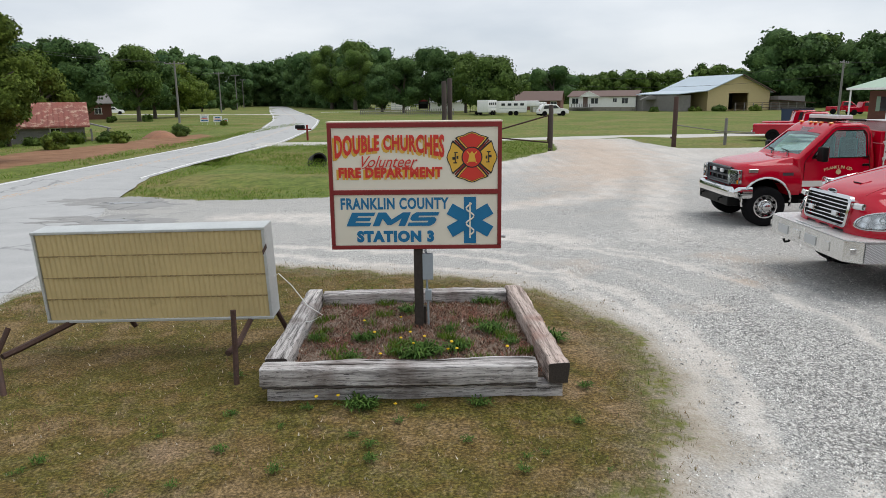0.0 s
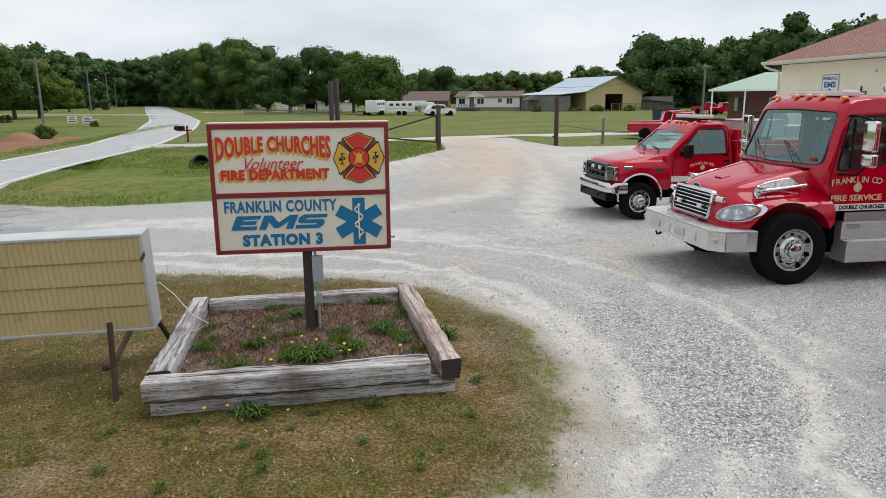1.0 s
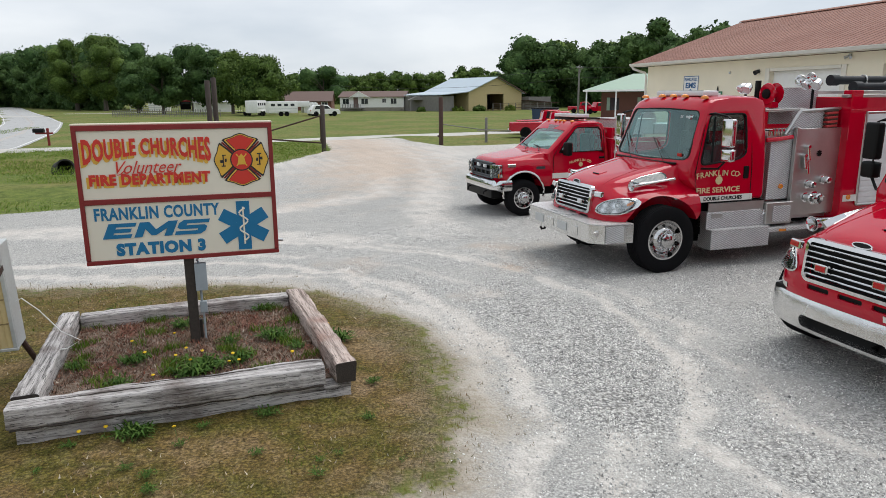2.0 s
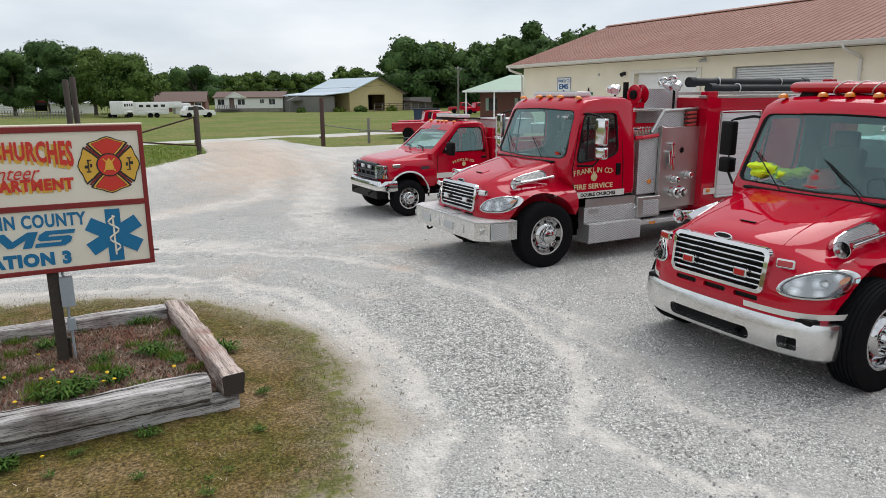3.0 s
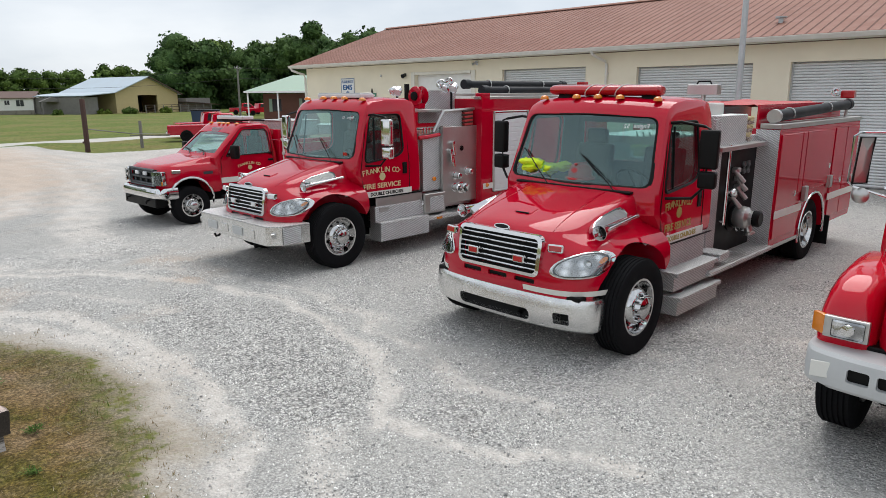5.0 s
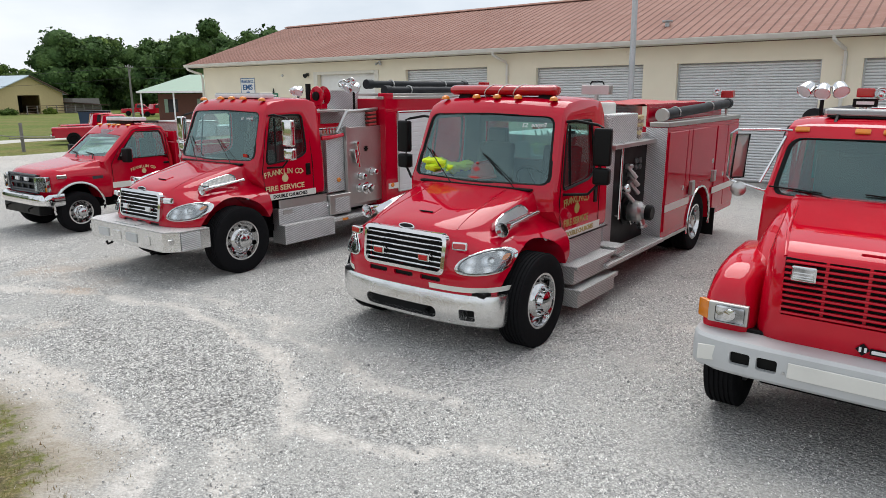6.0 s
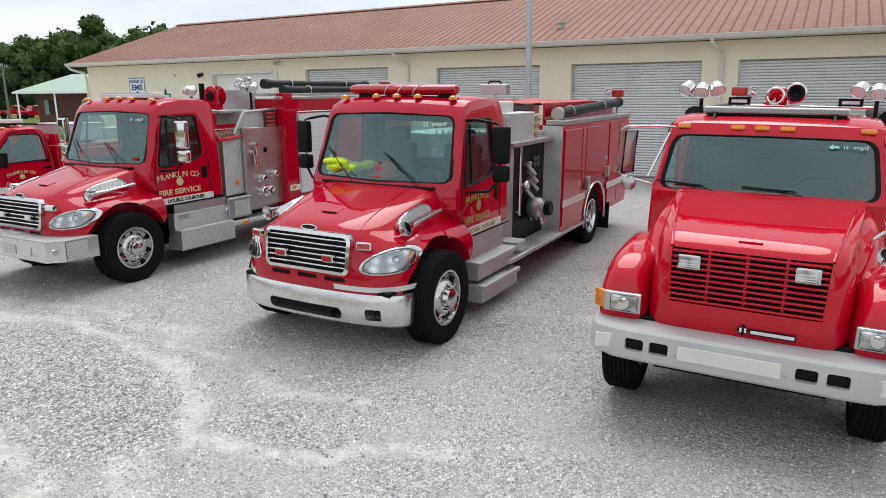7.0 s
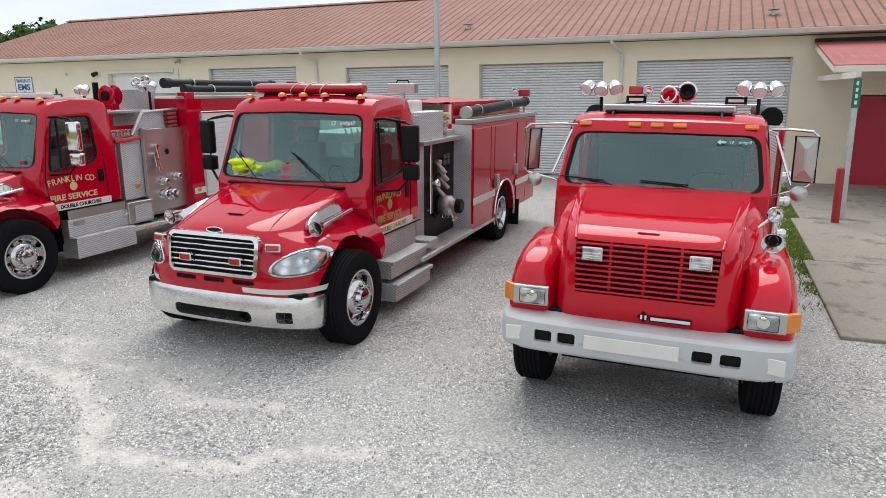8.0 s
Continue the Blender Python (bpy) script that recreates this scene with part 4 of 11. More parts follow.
CREST = on_sign(0.829, 0.272)
part("crest_border", prism(B(), cross_outline(0.290), 0.004, CREST), MAT_BLACK_INK, upper)
for a in (0, 90, 180, 270):
    part("crest_rim", prism(B(), cross_arm(0.288, a, 0.90), 0.006, CREST), MAT_GOLD_INK, upper, "gold field of the crest")
    if a in (90, 270):
        part("crest_line", prism(B(), cross_arm(0.288, a, 0.80), 0.007, CREST), MAT_BLACK_INK, upper)
        part("crest_field", prism(B(), cross_arm(0.288, a, 0.76), 0.008, CREST), MAT_RED_INK, upper, "red field of the crest")
    else:
        bm = B()
        for j, (x, w, h) in enumerate(((0.165, 0.020, 0.035), (0.190, 0.012, 0.120), (0.208, 0.030, 0.030), (0.190, 0.045, 0.012), (0.180, 0.040, 0.010))):
            y = (0, 0, 0.012, 0.062, -0.055)[j]
            box(bm, (x, y, 0.008), (w, h, 0.003 + 0.0002 * j), CREST @ Matrix.Rotation(radians(a), 4, 'Z'))
        part("crest_mark", bm, MAT_BLACK_INK, upper)
for a in (45, 135, 225, 315):
    part("crest_bar", box(B(), (0.19, 0, 0.0062), (0.17, 0.018, 0.004), CREST @ Matrix.Rotation(radians(a), 4, 'Z')), MAT_SIGN_RED, upper, "dark red bar between the crest's arms")
part("crest_ring", prism(B(), arc(0, 0, 0.119, 0, 354, 59), 0.011, CREST), MAT_BLACK_INK, upper)
part("crest_disc", prism(B(), arc(0, 0, 0.106, 0, 354, 59), 0.013, CREST), MAT_RED_INK, upper)
bm = B()
for a in (-40, 40):
    box(bm, (0, 0.0, 0.014), (0.012, 0.17, 0.004), CREST @ Matrix.Rotation(radians(a), 4, 'Z'))
prism(bm, [(-0.045, -0.05), (0.045, -0.05), (0.03, 0.03), (0.0, 0.07), (-0.03, 0.03)], 0.0165, CREST)
part("crest_emblem", bm, MAT_GOLD_INK, upper, "gold emblem of crossed tools")

letters("lettering", "FRANKLIN COUNTY", 0.178, on_sign(0.377, 0.632), MAT_BLUE_INK, lower, width=1.25, bold=0.006, spacing=1.10)


def slab_letter(outline, x, z):
    """A broad slanted block capital on the sign's face; x and z of its lower left corner, the outline in twenty-fourths of its height."""
    h = 0.160 / 24
    part("lettering", prism(B(), [((px + py * 0.43) * h, py * h) for px, py in outline], 0.006, on_sign(x, z)), MAT_BLUE_INK, lower)


slab_letter([(0, 0), (41, 0), (41, 6), (13, 6), (13, 9), (37, 9), (37, 15), (13, 15), (13, 18), (41, 18), (41, 24), (0, 24)], 0.091, 0.812)
slab_letter([(0, 0), (12, 0), (12, 13), (25, 2), (32, 2), (45, 13), (45, 0), (57, 0), (57, 24), (43, 24), (28.5, 11.5), (14, 24), (0, 24)], 0.245, 0.812)
slab_letter([(0, 0), (40, 0), (46, 5), (46, 12), (41, 15), (13, 15), (13, 18), (46, 18), (46, 24), (6, 24), (0, 19), (0, 12), (5, 9), (33, 9), (33, 6), (0, 6)], 0.449, 0.812)
letters("lettering", "STATION 3", 0.166, on_sign(0.378, 0.897), MAT_BLUE_INK, lower, width=0.90, bold=0.011, spacing=1.14)
STAR = on_sign(0.817, 0.770)
bm = B()
star_of_life(bm, 0.272, STAR)
part("star", bm, MAT_BLUE_INK, lower, "blue six-armed star")
bm = box(B(), (0, 0.0, 0.007), (0.018, 0.42, 0.004), STAR)
part("staff", bm, MAT_SIGN_FACE, lower)
bm = tube(B(), [STAR @ Vector((0.045 * math.sin(i * 0.62), -0.17 + i * 0.0175, 0.010)) for i in range(22)], 0.010, 5)
part("serpent", bm, MAT_SIGN_FACE, lower)
post = part("post", box(B(), (0, 0.09, 0.42), (0.105, 0.105, 1.22), bevel=0.006), MAT_POST_WOOD, sign, "dark square steel post")
part("foot_sleeve", box(B(), (0.06, 0.12, 0.06), (0.05, 0.06, 0.40), bevel=0.004), MAT_POST_WOOD, sign, "rotten brown timber stub")
eb = part("electric_box", box(B(), (0.115, 0.05, 0.78), (0.115, 0.10, 0.30), bevel=0.006), MAT_GREY_BOX, sign, "blue-grey electric box")
part("box_cover", box(B(), (0.115, -0.004, 0.78), (0.125, 0.012, 0.31), bevel=0.003), MAT_GREY_BOX, eb)
part("small_box", box(B(), (0.115, 0.06, 0.42), (0.075, 0.07, 0.13), bevel=0.005), MAT_GREY_BOX, sign, "small grey conduit box")
for run in ([(0.10, 0.06, 1.0), (0.085, 0.06, 0.96), (0.10, 0.06, 0.93)], [(0.10, 0.06, 0.63), (0.10, 0.06, 0.48)], [(0.11, 0.06, 0.36), (0.11, 0.06, -0.10)]):
    part("conduit", tube(B(), run, 0.013, 6), MAT_GREY_BOX, sign)
bm = tube(B(), [(SX + SW / 2 - 0.01, 0.12, 1.12), (SX + SW / 2 + 0.06, 0.12, 1.115)], 0.018, 8)
part("conduit_stub", bm, MAT_GALV, sign)


def wood_material(name, lo, hi, rot, axis):
    """Split, weathered timber: streaks along its length, cracks and dark ends."""
    m, n, l, p = nodes_of(name)
    co = n.new("ShaderNodeTexCoord").outputs["Object"]
    mp = n.new("ShaderNodeMapping")
    sc = [16.0, 16.0, 16.0]
    sc[axis] = 0.7
    mp.inputs["Scale"].default_value = sc
    l.new(co, mp.inputs[0])
    streak = noise_node(n, l, mp.outputs[0], 1.6, 7, 0.68)
    blot = noise_node(n, l, co, 2.6, 5, 0.6)
    fine = noise_node(n, l, mp.outputs[0], 9, 3, 0.6)
    c = ramp_node(n, l, streak.outputs["Fac"], [(0.34, lo), (0.45, tuple((a + b) / 2 for a, b in zip(lo, hi))), (0.56, hi)]).outputs[0]
    c = mix_node(n, l, ramp_node(n, l, blot.outputs["Fac"], [(0.5, 0.0), (0.72, 0.75)]).outputs[0], c, rot)
    c = mix_node(n, l, ramp_node(n, l, fine.outputs["Fac"], [(0.34, 0.9), (0.45, 0.0)]).outputs[0], c, tuple(v * 0.25 for v in lo))
    l.new(c, p.inputs["Base Color"])
    p.inputs["Roughness"].default_value = 0.9
    p.inputs["Specular IOR Level"].default_value = 0.2
    bump_node(n, l, streak.outputs["Fac"], 1.0, 0.012, p)
    return m


MAT_TIE_X = wood_material("grey_weathered_tie", (0.045, 0.039, 0.035), (0.60, 0.57, 0.555), (0.17, 0.135, 0.12), 0)
MAT_TIE_TAN = wood_material("tan_weathered_tie", (0.12, 0.085, 0.07), (0.58, 0.48, 0.43), (0.27, 0.15, 0.12), 0)
MAT_TIE_END = plain("dark_rotten_end_and_gap_shade", (0.045, 0.036, 0.030), 0.9, vary=0.4, scale=9, fine=70, bump=0.006)


def timber(name, p0, p1, w, h, z, mat, label, seed, split=0.0):
    """A railway tie: a long beam with worn, uneven edges and a split along its top."""
    a, b = Vector(p0), Vector(p1)
    d = b - a
    n, k = 60, 16
    t = thing(name, pose(a.x, a.y, z, 0, 0, math.degrees(math.atan2(d.y, d.x))), label, "timber", group="bed timbers")
    o = round_rect(w, h, 0.022, 3)
    rings = []
    for i in range(n + 1):
        x = d.length * i / n
        wear = 1 - 0.05 * (i in (0, n))
        ring = []
        for yy, zz in o:
            q = noise.noise(Vector((x * 2.2 + seed * 7, yy * 9, zz * 9))) * 0.020 + noise.noise(Vector((x * 9 + seed, yy * 20, zz * 20))) * 0.012
            drop = -split * math.exp(-(yy / 0.022) ** 2) * max(0, noise.noise(Vector((x * 1.6 + seed, 1, 2))) + 0.35) if zz > 0 else 0
            ring.append((x, yy * wear * (1 + q / w * 2), h / 2 + zz * wear * (1 + q / h) + drop))
        rings.append(ring)
    bm = loft(B(), rings)
    for f in bm.faces:
        if len(f.verts) > 4:
            f.material_index = 1
    bm.normal_update()
    part("beam", bm, [mat, MAT_TIE_END], t, smooth=50)
    return t


BED_F, BED_B = 5.62, 8.10
timber("bed_timber", (-1.58, 5.765, 0), (1.05, 5.80, 0), 0.20, 0.195, 0.025, MAT_TIE_X, "weathered grey railway tie lying on the grass", 1)
front_tie = timber("bed_timber", (-1.62, 5.70, 0), (0.82, 5.75, 0), 0.21, 0.175, 0.238, MAT_TIE_X, "weathered grey railway tie on top of another", 2, 0.03)
timber("bed_timber", (1.01, 5.66, 0), (0.86, 8.24, 0), 0.20, 0.20, 0.225, MAT_TIE_TAN, "tan weathered railway tie with a rotten black end", 3, 0.0)
timber("bed_timber", (1.00, 5.92, 0), (0.87, 8.12, 0), 0.19, 0.20, 0.02, MAT_TIE_X, "weathered grey railway tie under another", 7)
timber("bed_timber", (0.76, 8.13, 0), (-1.46, 8.05, 0), 0.18, 0.19, 0.215, MAT_TIE_X, "weathered grey railway tie at the back of the bed", 4)
timber("bed_timber", (0.76, 8.13, 0), (-1.46, 8.05, 0), 0.18, 0.19, 0.02, MAT_TIE_X, "weathered grey railway tie at the back of the bed", 8)
timber("bed_timber", (-1.58, 8.18, 0), (-1.53, 5.86, 0), 0.20, 0.19, 0.225, MAT_TIE_X, "grey railway tie split open along its top", 5, 0.09)
timber("bed_timber", (-1.58, 8.18, 0), (-1.54, 5.90, 0), 0.18, 0.20, 0.02, MAT_TIE_X, "weathered grey railway tie under a split one", 6)
# dark tube that paints the shade of the gap between the two front ties
part("gap_shade_strip", tube(B(), [(0.02 + 2.40 * i / 60, -0.100 + 0.006 * noise.noise(Vector((i * 0.31, 2, 0))), -0.004 + 0.012 * noise.noise(Vector((i * 0.23, 7, 0)))) for i in range(61)], [0.010 + 0.007 * noise.noise(Vector((i * 0.4, 4, 1))) for i in range(61)], 6), MAT_TIE_END, front_tie, "dark strip drawn for the shaded gap under the tie")
for j, (x0, x1, yy) in enumerate(((0.25, 1.10, -0.02), (1.35, 2.20, 0.03), (0.7, 1.6, 0.06))):
    part("split", tube(B(), [(x0 + (x1 - x0) * i / 24, yy + 0.012 * noise.noise(Vector((i * 0.3, j, 0))), 0.176 + 0.003 * noise.noise(Vector((i * 0.5, j, 3)))) for i in range(25)], [0.001 + 0.005 * math.sin(math.pi * i / 24) for i in range(25)], 5), MAT_TIE_END, front_tie, "dark weather split")
# the bed's filling


def mulch_material():
    m, n, l, p = nodes_of("red_brown_mulch")
    co = n.new("ShaderNodeTexCoord").outputs["Object"]
    mid, fine, grain = noise_node(n, l, co, 2.2, 6, 0.65), noise_node(n, l, co, 22, 5, 0.7), noise_node(n, l, co, 90, 3, 0.6)
    c = ramp_node(n, l, fine.outputs["Fac"], [(0.3, (0.11, 0.075, 0.055)), (0.5, (0.24, 0.175, 0.13)), (0.7, (0.40, 0.32, 0.25))]).outputs[0]
    c = mix_node(n, l, ramp_node(n, l, mid.outputs["Fac"], [(0.52, 0.0), (0.62, 0.75)]).outputs[0], c, (0.28, 0.085, 0.055))
    c = mix_node(n, l, ramp_node(n, l, mid.outputs["Fac"], [(0.30, 0.55), (0.42, 0.0)]).outputs[0], c, (0.11, 0.12, 0.035))
    l.new(c, p.inputs["Base Color"])
    p.inputs["Roughness"].default_value = 0.95
    bump_node(n, l, math_node(n, l, 'ADD', fine.outputs["Fac"], math_node(n, l, 'MULTIPLY', grain.outputs["Fac"], 0.4)), 1.0, 0.035, p)
    return m


bm = B()
grid = [[bm.verts.new((-1.46 + 2.36 * i / 36, 5.82 + 2.26 * j / 36, 0.26 + 0.030 * noise.noise(Vector((i * 0.16, j * 0.16, 4))) + 0.012 * noise.noise(Vector((i * 0.6, j * 0.6, 1))))) for i in range(37)] for j in range(37)]
for j in range(36):
    for i in range(36):
        bm.faces.new((grid[j][i], grid[j][i + 1], grid[j + 1][i + 1], grid[j + 1][i]))
ret = bmesh.ops.extrude_face_region(bm, geom=bm.faces[:])
for q in [g for g in ret["geom"] if isinstance(g, bmesh.types.BMVert)]:
    q.co.z = 0.0
bmesh.ops.recalc_face_normals(bm, faces=bm.faces)
tagged(part("mulch_bed", bm, mulch_material(), smooth=True), "red-brown mulch and soil filling the timber bed", "mulch", kind="stuff")

# ---- the old changeable-letter board on its frame ----
MAT_BOARD = plain("yellowed_letter_board", (0.58, 0.455, 0.225), 0.6, vary=0.10, scale=1.2, fine=14, dirt=(0.44, 0.34, 0.16), dirt_at=0.6)
MAT_ALU = plain("dull_aluminium", (0.55, 0.57, 0.56), 0.5, metal=0.35, vary=0.14, scale=3, dirt=(0.40, 0.38, 0.33), dirt_at=0.66)
MAT_RUST = plain("rusted_steel", (0.060, 0.032, 0.024), 0.85, vary=0.35, scale=6, bump=0.003, dirt=(0.13, 0.06, 0.035))
MAT_RAIL = plain("brown_letter_rail", (0.30, 0.22, 0.10), 0.6)
board = thing("letter_board", pose(-4.22, 6.98, 0.40, 4, -1.1, -1.5), "old yellowed changeable-letter sign board with empty rails on rusted legs", "sign")
BW, BH, BT = 2.42, 1.00, 0.26
part("casing", box(B(), (BW / 2, BT / 2 + 0.02, BH / 2), (BW, BT, BH), bevel=0.008), MAT_ALU, board, "dull aluminium casing")
bm = B()
for c, s in (((BW / 2, 0.005, BH - 0.014), (BW + 0.01, 0.035, 0.030)), ((BW / 2, 0.005, 0.014), (BW + 0.01, 0.035, 0.028)), ((0.014, 0.006, BH / 2), (0.028, 0.033, BH - 0.06)), ((BW - 0.016, 0.006, BH / 2), (0.032, 0.033, BH - 0.06))):
    box(bm, c, s, bevel=0.004)
part("edge_frame", bm, MAT_ALU, board)
# ribbed yellow face in four rows
flute = []
n_rib = 43
for i in range(n_rib * 6 + 1):
    u = i / 6
    x = 0.03 + (BW - 0.062) * i / (n_rib * 6)
    flute.append((x, 0.014 - 0.011 * max(0.0, math.sin(math.pi * (u % 1))) ** 0.5))
for r in range(4):
    z0, z1 = 0.03 + r * 0.235, 0.03 + (r + 1) * 0.235 - 0.004
    bm = B()
    lo = [bm.verts.new((x, y, z0)) for x, y in flute]
    hi = [bm.verts.new((x, y, z1)) for x, y in flute]
    for i in range(len(lo) - 1):
        bm.faces.new((lo[i], lo[i + 1], hi[i + 1], hi[i]))
    part("face_strip", bm, MAT_BOARD, board, "fluted yellowed face strip", smooth=60)
for r in range(1, 4):
    bm = B()
    for i in range(n_rib):
        if noise.noise(Vector((i * 0.9, r * 3.1, 0))) > -0.25:
            box(bm, (0.03 + (BW - 0.062) * (i + 0.5) / n_rib, -0.001, 0.03 + r * 0.235), (0.034, 0.012, 0.012))
    box(bm, (BW / 2, 0.004, 0.03 + r * 0.235), (BW - 0.07, 0.006, 0.007))
    part("letter_rail", bm, MAT_RAIL, board)
part("rust_streak", box(B(), (BW + 0.004, 0.10, 0.78), (0.004, 0.15, 0.05), pose(0, 0, 0, 12, 0, 0)), MAT_RUST, board)
bm = tube(B(), [(BW + 0.01, 0.16, 0.42), (BW + 0.06, 0.15, 0.45), (BW + 0.20, 0.1, 0.33), (BW + 0.36, 0.05, 0.12), (BW + 0.52, 0.02, 0.02), (BW + 0.40, 0.0, -0.04), (BW + 0.22, 0.03, -0.06), (BW + 0.14, 0.05, -0.10)], 0.005, 6)
part("cable", bm, MAT_WHITE, board, "loose white cable")
# frame and legs
for pts in ([(0.28, 0.16, -0.005), (0.02, -0.52, -0.05), (-0.06, -0.70, -0.06)], [(2.16, 0.16, -0.005), (2.20, -0.50, -0.05), (2.16, -0.72, -0.06)]):
    part("drawbar", tube(B(), pts, 0.032, 6), MAT_RUST, board, "rusted square drawbar")
for pts in ([(-0.01, -0.60, 0.20), (-0.08, -0.74, -0.02), (0.26, -1.24, -0.44)], [(2.24, -0.66, 0.36), (2.24, -0.74, -0.05), (2.27, -0.92, -0.46)], [(0.75, 0.22, -0.02), (0.80, 0.26, -0.16)], [(2.36, 0.22, 0.10), (2.48, 0.45, -0.45)]):
    part("leg", tube(B(), pts, 0.027, 8), MAT_RUST, board, "rusted pipe leg")

# ---- fire engines: shared parts ----
def paint_material(name, color):
    m, n, l, p = nodes_of(name)
    co = n.new("ShaderNodeTexCoord").outputs["Object"]
    big, fine = noise_node(n, l, co, 1.4, 5), noise_node(n, l, co, 60, 3)
    c = ramp_node(n, l, big.outputs["Fac"], [(0.3, tuple(v * 0.90 for v in color)), (0.7, tuple(min(1, v * 1.08) for v in color))]).outputs[0]
    l.new(c, p.inputs["Base Color"])
    l.new(ramp_node(n, l, big.outputs["Fac"], [(0.3, 0.16), (0.7, 0.26)]).outputs[0], p.inputs["Roughness"])
    p.inputs["Specular IOR Level"].default_value = 0.0
    p.inputs["Coat Weight"].default_value = 1.0
    p.inputs["Coat Roughness"].default_value = 0.02
    bump_node(n, l, fine.outputs["Fac"], 0.02, 0.001, p)
    return m


def plate_material():
    """Aluminium tread plate with small raised diamonds."""
    m, n, l, p = nodes_of("aluminium_tread_plate")
    co = n.new("ShaderNodeTexCoord").outputs["Object"]
    xyz = n.new("ShaderNodeSeparateXYZ")
    l.new(co, xyz.inputs[0])
    u = math_node(n, l, 'ADD', xyz.outputs[0], xyz.outputs[1])
    v = math_node(n, l, 'ADD', xyz.outputs[2], math_node(n, l, 'MULTIPLY', math_node(n, l, 'SUBTRACT', xyz.outputs[0], xyz.outputs[1]), 0.5))
    wave = [math_node(n, l, 'SINE', math_node(n, l, 'MULTIPLY', math_node(n, l, k, u, v), 95.0)) for k in ('ADD', 'SUBTRACT')]
    h = math_node(n, l, 'ABSOLUTE', math_node(n, l, 'MULTIPLY', wave[0], wave[1]))
    big = noise_node(n, l, co, 2.5, 4)
    c = ramp_node(n, l, big.outputs["Fac"], [(0.3, (0.40, 0.40, 0.395)), (0.7, (0.54, 0.54, 0.53))]).outputs[0]
    c = mix_node(n, l, ramp_node(n, l, h, [(0.35, 0.0), (0.6, 0.75)]).outputs[0], c, (0.88, 0.88, 0.88))
    l.new(c, p.inputs["Base Color"])
    p.inputs["Metallic"].default_value = 0.85
    p.inputs["Roughness"].default_value = 0.34
    bump_node(n, l, h, 0.8, 0.008, p)
    return m


def glass_material(name, tint, haze=0.05, sheen=(0.95, 1.0, 1.0)):
    m = bpy.data.materials.new(name)
    m.use_nodes = True
    n, l = m.node_tree.nodes, m.node_tree.links
    n.clear()
    out, mix = n.new("ShaderNodeOutputMaterial"), n.new("ShaderNodeMixShader")
    tr, gl, fr = n.new("ShaderNodeBsdfTransparent"), n.new("ShaderNodeBsdfGlossy"), n.new("ShaderNodeFresnel")
    co = n.new("ShaderNodeTexCoord").outputs["Object"]
    dust = noise_node(n, l, co, 3.0, 6, 0.6)
    tr.inputs[0].default_value = (*tint, 1)
    gl.inputs["Roughness"].default_value = 0.02
    gl.inputs[0].default_value = (*sheen, 1)
    fr.inputs["IOR"].default_value = 1.55
    f = math_node(n, l, 'ADD', fr.outputs[0], haze, True)
    l.new(f, mix.inputs[0])
    l.new(tr.outputs[0], mix.inputs[1])
    l.new(gl.outputs[0], mix.inputs[2])
    df, mix2 = n.new("ShaderNodeBsdfDiffuse"), n.new("ShaderNodeMixShader")
    df.inputs[0].default_value = (0.62, 0.66, 0.66, 1)
    l.new(ramp_node(n, l, dust.outputs["Fac"], [(0.35, 0.0), (0.8, 0.025)]).outputs[0], mix2.inputs[0])
    l.new(mix.outputs[0], mix2.inputs[1])
    l.new(df.outputs[0], mix2.inputs[2])
    l.new(mix2.outputs[0], out.inputs[0])
    return m


PAINT = paint_material("fire_engine_red", (0.47, 0.0016, 0.019))
PAINT_B = paint_material("bright_engine_red", (0.54, 0.002, 0.017))
CHROME = plain("bright_chrome", (0.70, 0.70, 0.70), 0.08, metal=1.0, vary=0.05, scale=5)
STEEL = plain("brushed_stainless", (0.52, 0.515, 0.50), 0.36, metal=0.95, vary=0.10, scale=2, fine=30)
PLATE = plate_material()
SATIN = plain("pitted_bright_aluminium", (0.72, 0.72, 0.71), 0.24, metal=0.95, vary=0.10, scale=7, fine=90, bump=0.0015, dirt=(0.50, 0.50, 0.49), dirt_at=0.64)
DULL_GOLD = plain("tarnished_gold_leaf", (0.36, 0.26, 0.07), 0.5, vary=0.2)
RIM_CHROME = plain("wheel_chrome", (0.60, 0.60, 0.60), 0.10, metal=1.0, vary=0.05, scale=8)
RIM_STEEL = plain("rim_steel_with_recess_shade", (0.13, 0.13, 0.13), 0.42, metal=0.7, vary=0.2, scale=8)
TYRE = plain("tyre_rubber", (0.010, 0.010, 0.011), 0.85, spec=0.06, vary=0.2, scale=8, dirt=(0.030, 0.033, 0.030), dirt_at=0.66, bump=0.002)
TRIM_BLACK = plain("black_trim", (0.005, 0.005, 0.005), 0.45, spec=0.16)
CHASSIS = plain("dark_chassis", (0.006, 0.006, 0.006), 0.8, vary=0.3, spec=0.08)
GLASS = glass_material("tinted_window_glass", (0.66, 0.82, 0.80), 0.085, (0.70, 0.97, 0.95))
GLASS_CLEAR = glass_material("lamp_glass", (0.92, 0.93, 0.93), 0.06)
AMBER = plain("amber_lens", (0.72, 0.22, 0.015), 0.2, coat=0.5)
RED_LENS = plain("red_lens", (0.42, 0.008, 0.012), 0.18, coat=0.6)
WHITE_LENS = plain("clear_white_lens", (0.72, 0.73, 0.74), 0.15, coat=0.6)
STRIPE = plain("white_reflective_tape", (0.72, 0.71, 0.66), 0.45, vary=0.06)
GOLD = plain("gold_leaf", (0.62, 0.50, 0.28), 0.45, vary=0.12)
